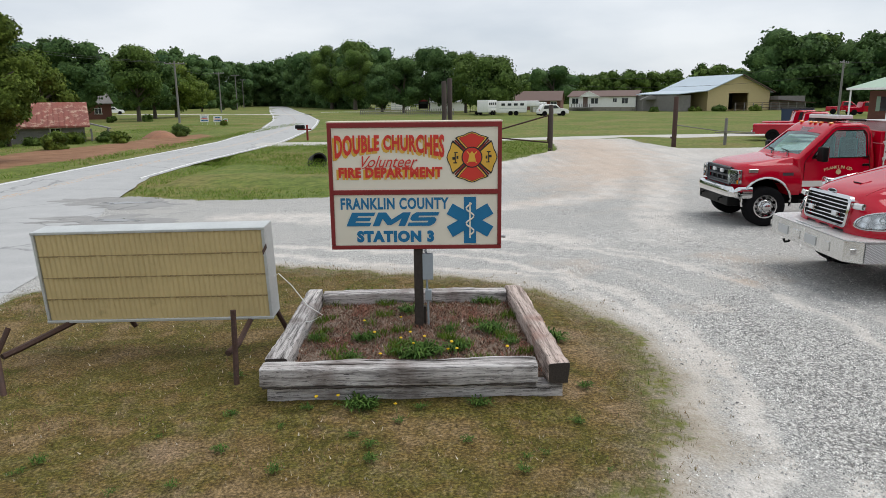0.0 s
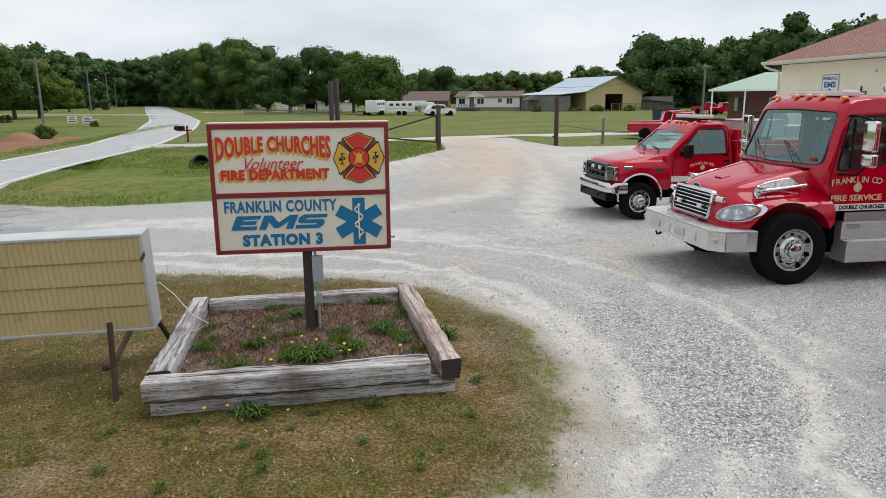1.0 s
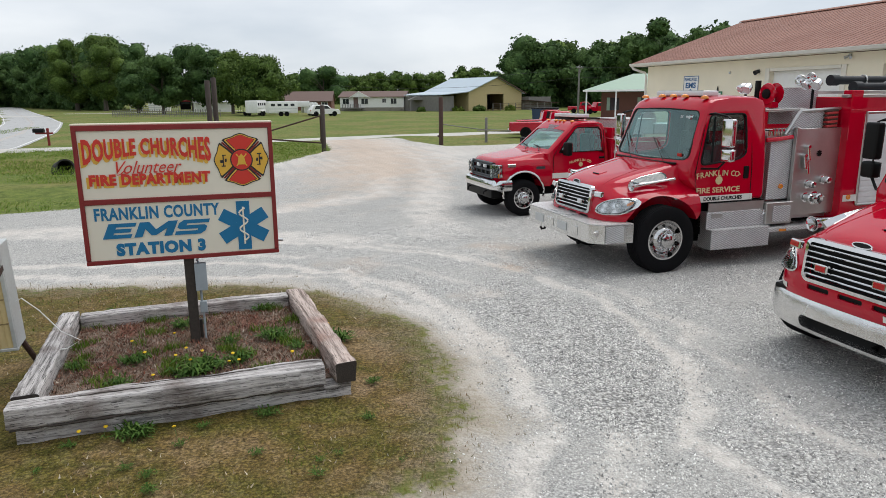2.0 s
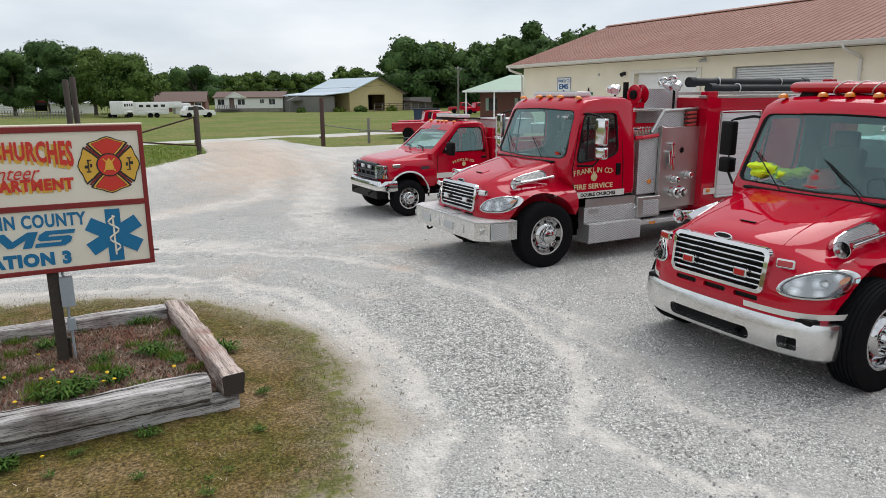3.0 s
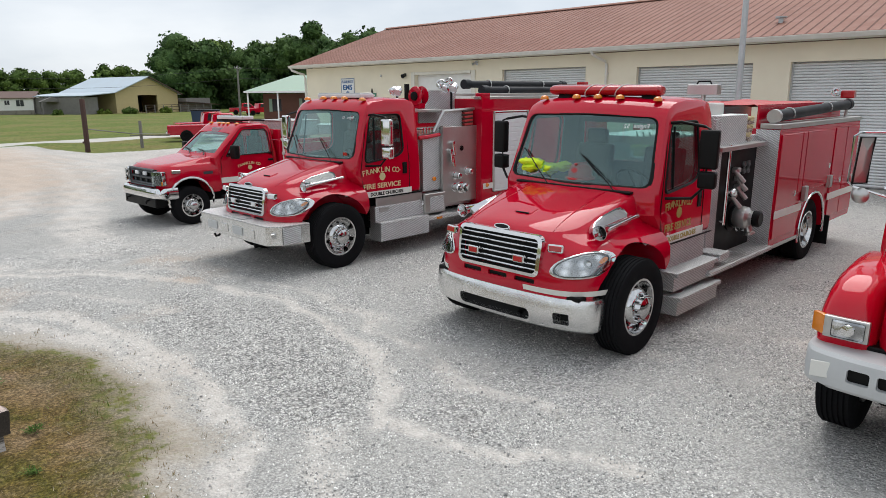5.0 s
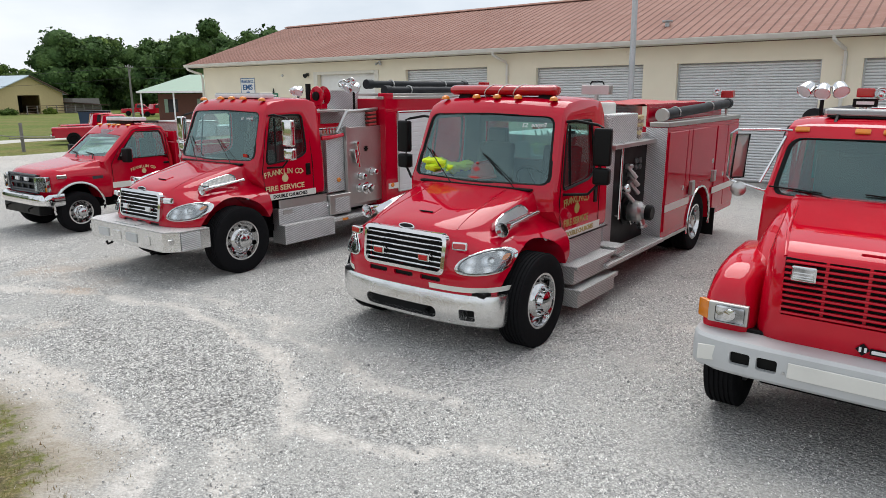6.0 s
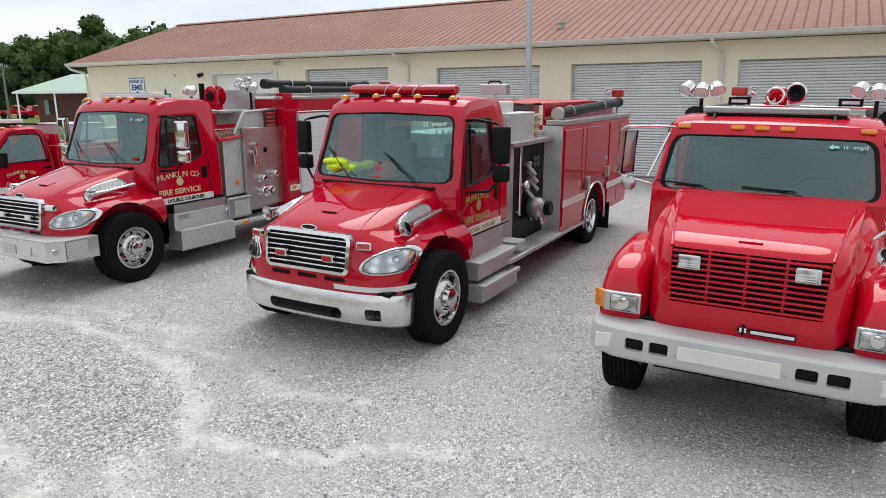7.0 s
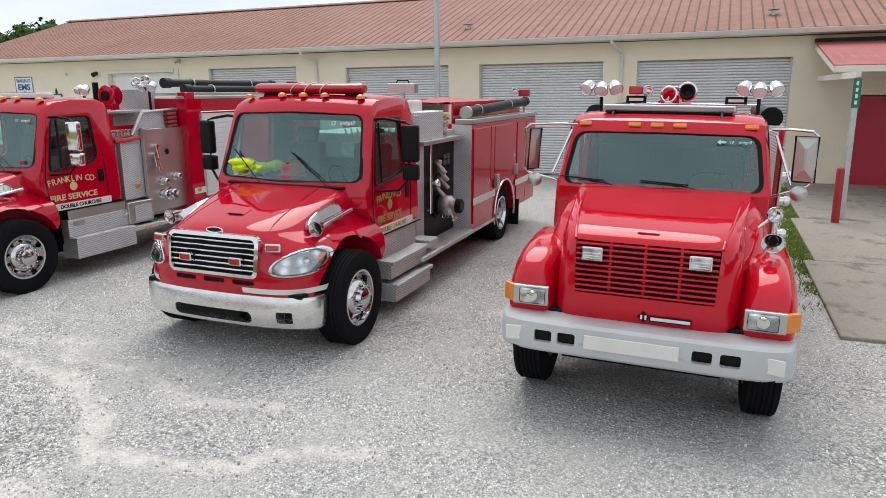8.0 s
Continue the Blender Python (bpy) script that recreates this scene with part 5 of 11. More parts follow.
VINYL = plain("grey_cab_vinyl", (0.075, 0.080, 0.080), 0.8, spec=0.1)
SEAT = plain("grey_seat_cloth", (0.06, 0.062, 0.066), 0.9, spec=0.1)
HOSE_BLACK = plain("black_suction_hose", (0.014, 0.016, 0.019), 0.55, vary=0.2, spec=0.25)
TARP = plain("red_vinyl_cover", (0.46, 0.04, 0.04), 0.55, vary=0.15, scale=4, bump=0.004)
POLY = plain("white_poly_tank", (0.70, 0.70, 0.66), 0.45)
GREY_PAINT = plain("grey_bumper_paint", (0.50, 0.51, 0.51), 0.4, vary=0.05, dirt=(0.40, 0.39, 0.37), dirt_at=0.68)
HIVIS = plain("high_visibility_yellow_cloth", (0.62, 0.80, 0.02), 0.8, vary=0.15, scale=12)


def carve(bm, cutters):
    """Cuts solids out of a solid."""
    def ob_of(b):
        me = bpy.data.meshes.new("work")
        bmesh.ops.recalc_face_normals(b, faces=b.faces)
        b.to_mesh(me)
        b.free()
        return new("work", me)
    body = ob_of(bm)
    tools = [ob_of(c) for c in cutters]
    for t in tools:
        md = body.modifiers.new("cut", 'BOOLEAN')
        md.operation, md.solver, md.object = 'DIFFERENCE', 'EXACT', t
    bpy.context.view_layer.update()
    me = bpy.data.meshes.new_from_object(body.evaluated_get(bpy.context.evaluated_depsgraph_get()))
    out = bmesh.new()
    out.from_mesh(me)
    for o in [body] + tools:
        d = o.data
        bpy.data.objects.remove(o)
        bpy.data.meshes.remove(d)
    bpy.data.meshes.remove(me)
    return out


class Hull:
    """A car body form given level by level: height, nose, tail, half width and squareness of the outline."""
    def __init__(self, rows):
        self.rows = np.array(rows, float)

    def at(self, z, th):
        xf, xr, wy, e = (float(np.interp(z, self.rows[:, 0], self.rows[:, k])) for k in (1, 2, 3, 4))
        c, s = max(0.0, math.cos(th)), math.sin(th)
        return Vector((xr + (xf - xr) * c ** (2 / e), wy * math.copysign(abs(s) ** (2 / e), s), z))

    def solid(self, n=44):
        zs = []
        for a, b in zip(self.rows[:, 0], self.rows[1:, 0]):
            zs += [a, (a + b) / 2]
        zs.append(self.rows[-1, 0])
        half = math.pi / 2
        return loft(B(), [[self.at(z, -half + math.pi * i / n) for i in range(n + 1)] for z in zs])

    def th_of(self, z, y):
        e, wy = (float(np.interp(z, self.rows[:, 0], self.rows[:, k])) for k in (4, 3))
        return math.asin(math.copysign(min(1.0, abs(y) / wy) ** (e / 2), y))

    def lifted(self, z, th, off):
        d = 0.01
        a, b = self.at(z, th + d) - self.at(z, th - d), self.at(z + d, th) - self.at(z - d, th)
        nn = a.cross(b)
        p = self.at(z, th)
        if nn.length < 1e-9:
            return p
        nn.normalize()
        return p + nn * off

    def patch(self, outline, off, thick=0.012, rings=5):
        """A raised patch with a given outline in (y, z), following the form."""
        cy = sum(p[0] for p in outline) / len(outline)
        cz = sum(p[1] for p in outline) / len(outline)
        bm = B()
        vr = []
        for k, o in [(1.0, off - thick), (1.0, off * 0.7), (0.94, off)] + [(1 - 0.94 * (i + 1) / rings, off) for i in range(rings - 1)]:
            ring = []
            for y, z in outline:
                yy, zz = cy + (y - cy) * k, cz + (z - cz) * k
                ring.append(bm.verts.new(self.lifted(zz, self.th_of(zz, yy), o)))
            vr.append(ring)
        skin(bm, vr, caps=False)
        bm.faces.new(vr[-1])
        bmesh.ops.recalc_face_normals(bm, faces=bm.faces)
        return bm

    def band(self, y0, y1, z0, z1, off=0.006, n=24, rake=0.0):
        """A stripe laid on the form."""
        bm, prev = B(), None
        for i in range(n + 1):
            u = i / n
            y = y0 + (y1 - y0) * u
            row = [bm.verts.new(self.lifted(z + rake * u, self.th_of(z + rake * u, y), o)) for z, o in ((z0, 0.0), (z0, off), (z1, off), (z1, 0.0))]
            if prev:
                for k in range(3):
                    bm.faces.new((prev[k], prev[k + 1], row[k + 1], row[k]))
            prev = row
        bmesh.ops.recalc_face_normals(bm, faces=bm.faces)
        return bm


def wheel(parent, x, y, r, w, chrome=True, nuts=10, dish=0.05, rim_r=0.30, dual=False, label="chrome steel wheel with a black tyre", drop=0.0):
    """A wheel whose outer side faces away from the vehicle's middle line."""
    side = 1 if y > 0 else -1
    m = Matrix.Translation((x, y, r - drop)) @ Matrix.Rotation(radians(-90 * side), 4, 'X')
    if (r, w, chrome, rim_r, dish, side) not in wheel_meshes:
        h = w / 2
        prof = [(rim_r - 0.02, -h * 0.8), (rim_r + 0.02, -h), (r - 0.07, -h * 1.02), (r - 0.015, -h * 0.92)]
        k = 6
        for i in range(k):
            z0 = -h * 0.86 + 2 * h * 0.86 * i / k
            z1 = -h * 0.86 + 2 * h * 0.86 * (i + 1) / k
            prof += [(r, z0 + 0.005), (r, z1 - 0.012), (r - 0.012, z1 - 0.009), (r - 0.012, z1)]
        prof += [(r - 0.015, h * 0.92), (r - 0.05, h * 1.0), (r - 0.09, h * 1.04), (rim_r + 0.06, h * 0.99), (rim_r + 0.015, h * 0.90), (rim_r - 0.01, h * 0.80)]
        ty = lathe(B(), prof, None, 40, caps=False)
        me_t = bpy.data.meshes.new("tyre")
        ty.to_mesh(me_t)
        ty.free()
        me_t.materials.append(TYRE)
        me_t.polygons.foreach_set("use_smooth", [True] * len(me_t.polygons))
        me_t.set_sharp_from_angle(angle=radians(35))
        f = h * 0.80
        bowl = [(rim_r - 0.022, f - 0.03), (rim_r - 0.04, f - 0.07), (rim_r * 0.84, f - 0.085), (rim_r * 0.78, f - 0.075), (rim_r * 0.68, f - 0.025), (rim_r * 0.60, f + 0.010), (rim_r * 0.55, f + 0.02), (rim_r * 0.42, f + 0.02), (rim_r * 0.40, f + 0.035), (rim_r * 0.37, f + 0.075), (rim_r * 0.22, f + 0.10), (0.0, f + 0.105)]
        if dish < 0:
            bowl = [(rim_r - 0.022, f - 0.03), (rim_r - 0.035, f - 0.08), (rim_r * 0.88, f - 0.17), (rim_r * 0.80, f - 0.19), (rim_r * 0.60, f - 0.21), (rim_r * 0.50, f - 0.21), (rim_r * 0.45, f - 0.16), (rim_r * 0.40, f - 0.05), (rim_r * 0.36, f - 0.01), (rim_r * 0.20, f + 0.01), (0.0, f + 0.01)]
        rim = lathe(B(), [(0.0, f - 0.24), (rim_r - 0.015, f - 0.24), (rim_r - 0.010, f - 0.02), (rim_r + 0.012, f + 0.004), (rim_r + 0.012, f + 0.012), (rim_r - 0.012, f + 0.012), *bowl], None, 36)
        me_r = bpy.data.meshes.new("rim")
        rim.to_mesh(me_r)
        rim.free()
        # deep rear bowls get the darkened steel, their recess shade put into the colour
        me_r.materials.append(RIM_CHROME if chrome else RIM_STEEL)
        me_r.polygons.foreach_set("use_smooth", [True] * len(me_r.polygons))
        me_r.set_sharp_from_angle(angle=radians(30))
        nut = lathe(B(), [(0.018, 0), (0.018, 0.02), (0.012, 0.055), (0.004, 0.06)], None, 8)
        me_n = bpy.data.meshes.new("lug_nut")
        nut.to_mesh(me_n)
        nut.free()
        me_n.materials.append(CHROME)
        hole = lathe(B(), [(0.024, 0), (0.022, 0.005), (0.002, 0.004)], None, 12)
        me_h = bpy.data.meshes.new("hand_hole")
        hole.to_mesh(me_h)
        hole.free()
        me_h.materials.append(TRIM_BLACK)
        wheel_meshes[(r, w, chrome, rim_r, dish, side)] = (me_t, me_r, me_n, me_h, f)
    me_t, me_r, me_n, me_h, f = wheel_meshes[(r, w, chrome, rim_r, dish, side)]
    t = new("wheel", me_r)
    t.parent = parent
    t.matrix_basis = m
    tagged(t, label)
    q = new("tyre", me_t)
    q.parent = t
    if dual:
        q2 = new("tyre", me_t)
        q2.parent = t
        q2.location = (0, 0, -w - 0.06)
    for i in range(nuts if dish > 0 else 0):
        a = 2 * math.pi * i / nuts
        o = new("lug_nut", me_n)
        o.parent = t
        o.location = (rim_r * 0.49 * math.cos(a), rim_r * 0.49 * math.sin(a), f + 0.018)
    for i in range(10 if dish > 0 else 0):
        a = 2 * math.pi * (i + 0.5) / 10
        o = new("hand_hole", me_h)
        o.parent = t
        o.matrix_basis = Matrix.Rotation(a, 4, 'Z') @ Matrix.Translation((rim_r * 0.735 + 0.004, 0, f - 0.048)) @ Matrix.Rotation(radians(59), 4, 'Y')
    for i in range(10 if dish < 0 else 0):
        a = 2 * math.pi * i / 10
        o = new("hand_hole", me_h)
        o.parent = t
        o.matrix_basis = Matrix.Rotation(a, 4, 'Z') @ Matrix.Translation((rim_r * 0.70, 0, f - 0.199))
        o = new("lug_nut", me_n)
        o.parent = t
        o.location = (rim_r * 0.54 * math.cos(a + 0.3), rim_r * 0.54 * math.sin(a + 0.3), f - 0.212)
    if dish < 0:
        part("rim_ring", lathe(B(), [(rim_r + 0.014, f + 0.008), (rim_r + 0.010, f + 0.018), (rim_r - 0.016, f + 0.018), (rim_r - 0.026, f - 0.02), (rim_r - 0.036, f - 0.06)], None, 36, caps=False), RIM_CHROME, t, "bright outer rim edge", smooth=True)
        part("hub", lathe(B(), [(rim_r * 0.41, f - 0.06), (rim_r * 0.37, f - 0.002), (rim_r * 0.21, f + 0.018), (0.0, f + 0.02)], None, 20), RIM_CHROME, t, "bright hub cover", smooth=True)
    return t


wheel_meshes = {}


def cab_solid(profile, half, tumble, bulge, inset=0.0, belt=1.6, top=2.68, edge=0.07):
    """A cab: a side profile (x, z) carried across the width, leaning in above the belt, its front bowed, its sides rounded."""
    cx = sum(p[0] for p in profile) / len(profile)
    cz = sum(p[1] for p in profile) / len(profile)
    rings = []
    w = half - inset
    for u, k in ((-1.0, edge), (-0.975, edge * 0.35), (-0.93, 0.008), (-0.8, 0), (-0.5, 0), (0, 0), (0.5, 0), (0.8, 0), (0.93, 0.008), (0.975, edge * 0.35), (1.0, edge)):
        ring = []
        for x, z in profile:
            d = Vector((x - cx, z - cz))
            n = d.length
            s = (n - inset - k) / n
            xx, zz = cx + d.x * s, cz + d.y * s
            t = 1 - tumble * min(1, max(0, (zz - belt) / (top - belt)))
            f = min(1, max(0, (xx - cx) / (max(p[0] for p in profile) - cx)))
            crown = 0.035 * (1 - u * u) * min(1, max(0, (zz - 2.3) / 0.3)) if inset == 0 else 0.035 * (1 - u * u) * min(1, max(0, (zz - 2.3) / 0.3))
            ring.append((xx + bulge * f * (1 - u * u) - bulge * f, u * w * t, zz + crown))
        rings.append(ring)
    return loft(B(), rings)


def pane(bm, pts, thick=0.008):
    """A bowed glass pane through rows of points."""
    vs = [[bm.verts.new(p) for p in row] for row in pts]
    for a, b in zip(vs, vs[1:]):
        for i in range(len(a) - 1):
            bm.faces.new((a[i], a[i + 1], b[i + 1], b[i]))
    return bm


def rounded(pts, r, n=5):
    """A polygon with its corners rounded off."""
    out = []
    for i, p in enumerate(pts):
        p, a, b = Vector(p), Vector(pts[i - 1]), Vector(pts[(i + 1) % len(pts)])
        d = min(r, (a - p).length * 0.49, (b - p).length * 0.49)
        p0, p1 = p + (a - p).normalized() * d, p + (b - p).normalized() * d
        out += [tuple(p0.lerp(p, u).lerp(p.lerp(p1, u), u)) for u in [k / n for k in range(n + 1)]]
    return out


def shield(parent, surface, outline, label, border=0.035, lift=0.005):
    """A bowed windshield of a rounded outline (y, z) laid on a surface, with its black border and rubber seal."""
    cy, cz = sum(p[0] for p in outline) / len(outline), sum(p[1] for p in outline) / len(outline)

    def ring(k, dx):
        return [tuple(Vector(surface(cy + (y - cy) * k, cz + (z - cz) * k)) + Vector((dx, 0, 0))) for y, z in outline]
    bm = B()
    loft(bm, [ring(k, 0.0) for k in (1.0, 0.85, 0.68, 0.5, 0.32, 0.14)], caps=False)
    bm.faces.new([v for v in bm.verts][-len(outline):])
    g = part("windshield", bm, GLASS, parent, label, smooth=60)
    g.visible_shadow = False
    half = max(abs(p[0] - cy) for p in outline)
    bm = B()
    loft(bm, [ring(1.0 + 0.012 / half, -0.02), ring(1.0 + 0.012 / half, lift + 0.012), ring(1.0 - 0.010 / half, lift + 0.012), ring(1.0 - border / half, lift), ring(1.0 - border / half, lift - 0.003)], caps=False)
    part("windshield_seal", bm, TRIM_BLACK, parent, "black windshield border", smooth=35)
    return g


def marker(parent, x, y, z):
    bm = lathe(B(), [(0.055, 0), (0.055, 0.012), (0.046, 0.035), (0.02, 0.05), (0.0, 0.052)], Matrix.Translation((x, y, z)) @ Matrix.Diagonal((1.25, 0.85, 1, 1)), 14)
    part("marker_lamp", bm, AMBER, parent, "amber roof marker lamp", smooth=True)


def trumpet(parent, tail, mouth, r=0.075):
    m, n = frame_of(tail, mouth)
    prof = [(0.022, 0), (0.03, 0.02), (0.022, 0.05), (0.02, n * 0.45), (0.026, n * 0.65), (0.040, n * 0.82), (r * 0.75, n * 0.94), (r, n), (r * 0.94, n), (r * 0.6, n * 0.93), (0.02, n * 0.80)]
    horn = part("air_horn", lathe(B(), prof, m, 18), CHROME, parent, "chrome trumpet horn", smooth=True)
    part("horn_throat", lathe(B(), [(r * 0.43, n * 0.888), (r * 0.2, n * 0.875), (0.0, n * 0.87)], m, 18), TRIM_BLACK, horn)


def spot(bm, c, d, r):
    """A round lamp head at c, facing d."""
    q = Vector(d).to_track_quat('Z', 'Y').to_matrix().to_4x4()
    lathe(bm, [(0.02, -r * 1.1), (r * 0.6, -r * 0.95), (r * 0.95, -r * 0.3), (r, 0), (r * 0.93, 0.010), (r * 0.86, 0.0), (r * 0.6, -r * 0.35), (r * 0.22, -r * 0.5), (r * 0.2, -r * 0.25), (0.0, -r * 0.2)], Matrix.Translation(c) @ q, 16)


def lamp_mast(parent, x, y, z0, z1, spread, n=3, label="bright drum-shaped scene lamp"):
    """A black mast carrying a row of drum lamps that look down at the ground."""
    mast = part("lamp_mast", cyl(B(), (x, y, z0), (x, y, z1 + 0.06), 0.022, seg=10), TRIM_BLACK, parent)
    for i in range(n):
        u = i - (n - 1) / 2
        d = Vector((0.75, u * 0.40, -0.62)).normalized()
        q = Matrix.Translation((x + 0.05, y + u * spread, z1 + 0.12 - 0.02 * (u == 0))) @ d.to_track_quat('Z', 'Y').to_matrix().to_4x4()
        lamp = part("scene_lamp", lathe(B(), [(0.02, -0.105), (0.055, -0.10), (0.072, -0.07), (0.080, -0.01), (0.086, 0.03), (0.080, 0.036), (0.074, 0.025)], q, 18), CHROME, mast, label, smooth=True)
        part("lens", lathe(B(), [(0.077, 0.027), (0.04, 0.036), (0.0, 0.038)], q, 18), WHITE_LENS, lamp, smooth=True)
    part("cross_bar", tube(B(), [(x - 0.03, y - spread * (n - 1) / 2, z1 + 0.16), (x - 0.03, y + spread * (n - 1) / 2, z1 + 0.16)], 0.012, 8), STEEL, mast)
    return mast


def mirror_head(parent, c, w, h, d, turn, shell, label):
    """A boxed mirror whose glass looks backwards."""
    m = Matrix.Translation(c) @ Matrix.Rotation(radians(turn), 4, 'Z')
    hd = part("mirror", box(B(), (0, 0, 0), (d, w, h), m, bevel=min(d, w) * 0.3, seg=3), shell, parent, label, smooth=True)
    part("mirror_glass", box(B(), (-d / 2 - 0.001, 0, 0), (0.006, w * 0.86, h * 0.9), m), CHROME, hd)
    return hd


def gauge(bm, x, y, z, r, side=1):
    lathe(bm, [(r * 1.15, 0), (r * 1.15, 0.02), (r, 0.03), (r * 0.9, 0.02), (0, 0.02)], Matrix.Translation((x, y, z)) @ Matrix.Rotation(radians(-90 * side), 4, 'X'), 16)


def outlet(parent, x, y, z, r, cap=True):
    """A capped hose outlet standing out from a panel."""
    m = Matrix.Translation((x, y, z)) @ Matrix.Rotation(radians(-90), 4, 'X')
    bm = lathe(B(), [(r * 1.5, 0), (r * 1.5, 0.015), (r * 1.1, 0.02), (r * 1.0, 0.07), (r * 1.2, 0.075), (r * 1.2, 0.12), (r * 0.9, 0.14), (0, 0.142)], m, 18)
    for a in (0, 180):
        box(bm, (0, 0, 0), (r * 0.5, r * 0.3, 0.035), m @ Matrix.Rotation(radians(a + 20), 4, 'Z') @ Matrix.Translation((r * 1.35, 0, 0.10)))
    part("hose_outlet", bm, CHROME, parent, "chrome capped hose outlet", smooth=True)


def crest(parent, m, k, mat=None):
    part("door_crest", prism(B(), cross_outline(k), 0.003, m), mat or GOLD, parent, "gold fire service cross")


def arch_text(parent, text, m, r, tall, a_mid, spread, mat):
    """Letters along an upward bow."""
    wide = [0.45 if ch in "I." else 0.7 if ch == " " else 1.0 for ch in text]
    at = [sum(wide[:i]) + wide[i] / 2 for i in range(len(text))]
    for i, ch in enumerate(text):
        if ch == " ":
            continue
        a = a_mid + spread * (0.5 - (at[i] - at[0]) / (at[-1] - at[0]))
        q = m @ Matrix.Rotation(radians(a - 90), 4, 'Z') @ Matrix.Translation((0, r, 0))
        letters("door_letter", ch, tall, q, mat, parent, depth=0.003, bold=0.0015)

# ---- the two conventional-cab engines ----
def lamp_material():
    """A faceted bright reflector; part of its bright and dark glints is painted into the colour."""
    m, n, l, p = nodes_of("faceted_lamp_reflector")
    co = n.new("ShaderNodeTexCoord").outputs["Object"]
    v = n.new("ShaderNodeTexVoronoi")
    v.inputs["Scale"].default_value = 9
    l.new(co, v.inputs["Vector"])
    l.new(ramp_node(n, l, v.outputs["Distance"], [(0.0, (0.92, 0.93, 0.94)), (0.6, (0.30, 0.305, 0.31))]).outputs[0], p.inputs["Base Color"])
    p.inputs["Metallic"].default_value = 1.0
    p.inputs["Roughness"].default_value = 0.14
    bump_node(n, l, v.outputs["Distance"], 0.35, 0.03, p)
    return m


LAMP_GREY = lamp_material()
LINING = plain("grey_cab_lining", (0.13, 0.135, 0.135), 0.85, spec=0.1)


def conventional_front(truck, chrome_mirrors, stripe_front):
    """Hood, fenders, grille, lamps, cab and glass of a conventional medium truck. x ahead, y to its left, from the front axle."""
    hood = Hull([(0.60, 0.84, -0.84, 1.08, 5.0), (0.66, 0.90, -0.84, 1.13, 5.0), (0.80, 0.93, -0.84, 1.17, 4.7), (0.95, 0.925, -0.84, 1.19, 4.4), (1.06, 0.91, -0.84, 1.18, 4.0), (1.15, 0.89, -0.84, 1.14, 3.8),
                 (1.21, 0.875, -0.84, 1.07, 3.7), (1.27, 0.85, -0.84, 0.97, 3.7), (1.32, 0.81, -0.84, 0.89, 3.7), (1.36, 0.75, -0.84, 0.87, 3.7), (1.40, 0.65, -0.84, 0.86, 3.7), (1.44, 0.52, -0.84, 0.85, 3.8),
                 (1.50, 0.28, -0.84, 0.84, 4.2), (1.56, 0.02, -0.84, 0.83, 4.6), (1.61, -0.20, -0.84, 0.82, 5.0), (1.655, -0.42, -0.84, 0.80, 5.0)])
    arches = []
    for s in (1, -1):
        arches.append(cyl(B(), (0.0, s * 0.66, 0.53), (0.0, s * 1.5, 0.53), 0.665, seg=48))
        arches.append(box(B(), (0.04, s * 1.08, 0.25), (1.29, 0.84, 0.56)))
        arches.append(box(B(), (-0.83, s * 1.12, 1.00), (0.35, 0.50, 0.66)))
        arches.append(prism(B(), [(-0.55, 0.3), (-0.60, 0.80), (-0.70, 0.96), (-1.0, 1.06), (-1.0, 0.3)], 0.9, Matrix.Translation((0, s * 1.08 + 0.42, 0)) @ FACE_RIGHT))
    recess = prism(B(), round_rect(1.05, 0.37, 0.06, 4, 0, 1.105), 0.3, Matrix.Translation((0.84, 0, 0)) @ FACE_FRONT)
    slots = [prism(B(), round_rect(0.26, 0.05, 0.015, 2, yy, 0.835), 0.2, Matrix.Translation((0.90, 0, 0)) @ FACE_FRONT) for yy in (-0.36, 0, 0.36)]
    under = box(B(), (0.0, 0, 0.40), (1.5, 1.30, 0.9))
    bm = carve(hood.solid(), arches + [recess, under] + slots)
    hd = part("hood", bm, PAINT, truck, "red sloping hood with swelling fenders", smooth=40)
    part("wheel_well", box(B(), (0.0, 0, 0.78), (1.36, 1.28, 0.64)), CHASSIS, truck)
    for yy in (-0.36, 0, 0.36):
        part("lower_vent", box(B(), (0.9035, yy, 0.835), (0.004, 0.25, 0.044)), TRIM_BLACK, hd, "narrow dark air slot")
    # grille
    bm = B()
    prism(bm, round_rect(1.05, 0.37, 0.06, 4, 0, 1.105), 0.01, Matrix.Translation((0.843, 0, 0)) @ FACE_FRONT)
    gr = part("grille", bm, TRIM_BLACK, truck, "black grille with chrome bars")
    outer, inner = round_rect(1.13, 0.43, 0.075, 5, 0, 1.105), round_rect(1.05, 0.355, 0.05, 5, 0, 1.105)
    bm = B()
    rings = []
    for o, x in ((outer, 0.89), (outer, 0.945), (inner, 0.955), (inner, 0.88)):
        rings.append([(x - 0.14 * max(0, z - 1.0), y * (1 - 0.06 * (1.3 - z)), z) for y, z in o])
    loft(bm, rings + [rings[0]], caps=False)
    part("grille_surround", bm, CHROME, gr, "chrome grille surround", smooth=True)
    for i in range(6):
        z = 0.965 + i * 0.055
        bm = tube(B(), [(0.925 - 0.14 * max(0, z - 1.0), y, z) for y in (-0.52, -0.25, 0, 0.25, 0.52)], 0.0095, 6)
        part("grille_bar", bm, CHROME, gr)
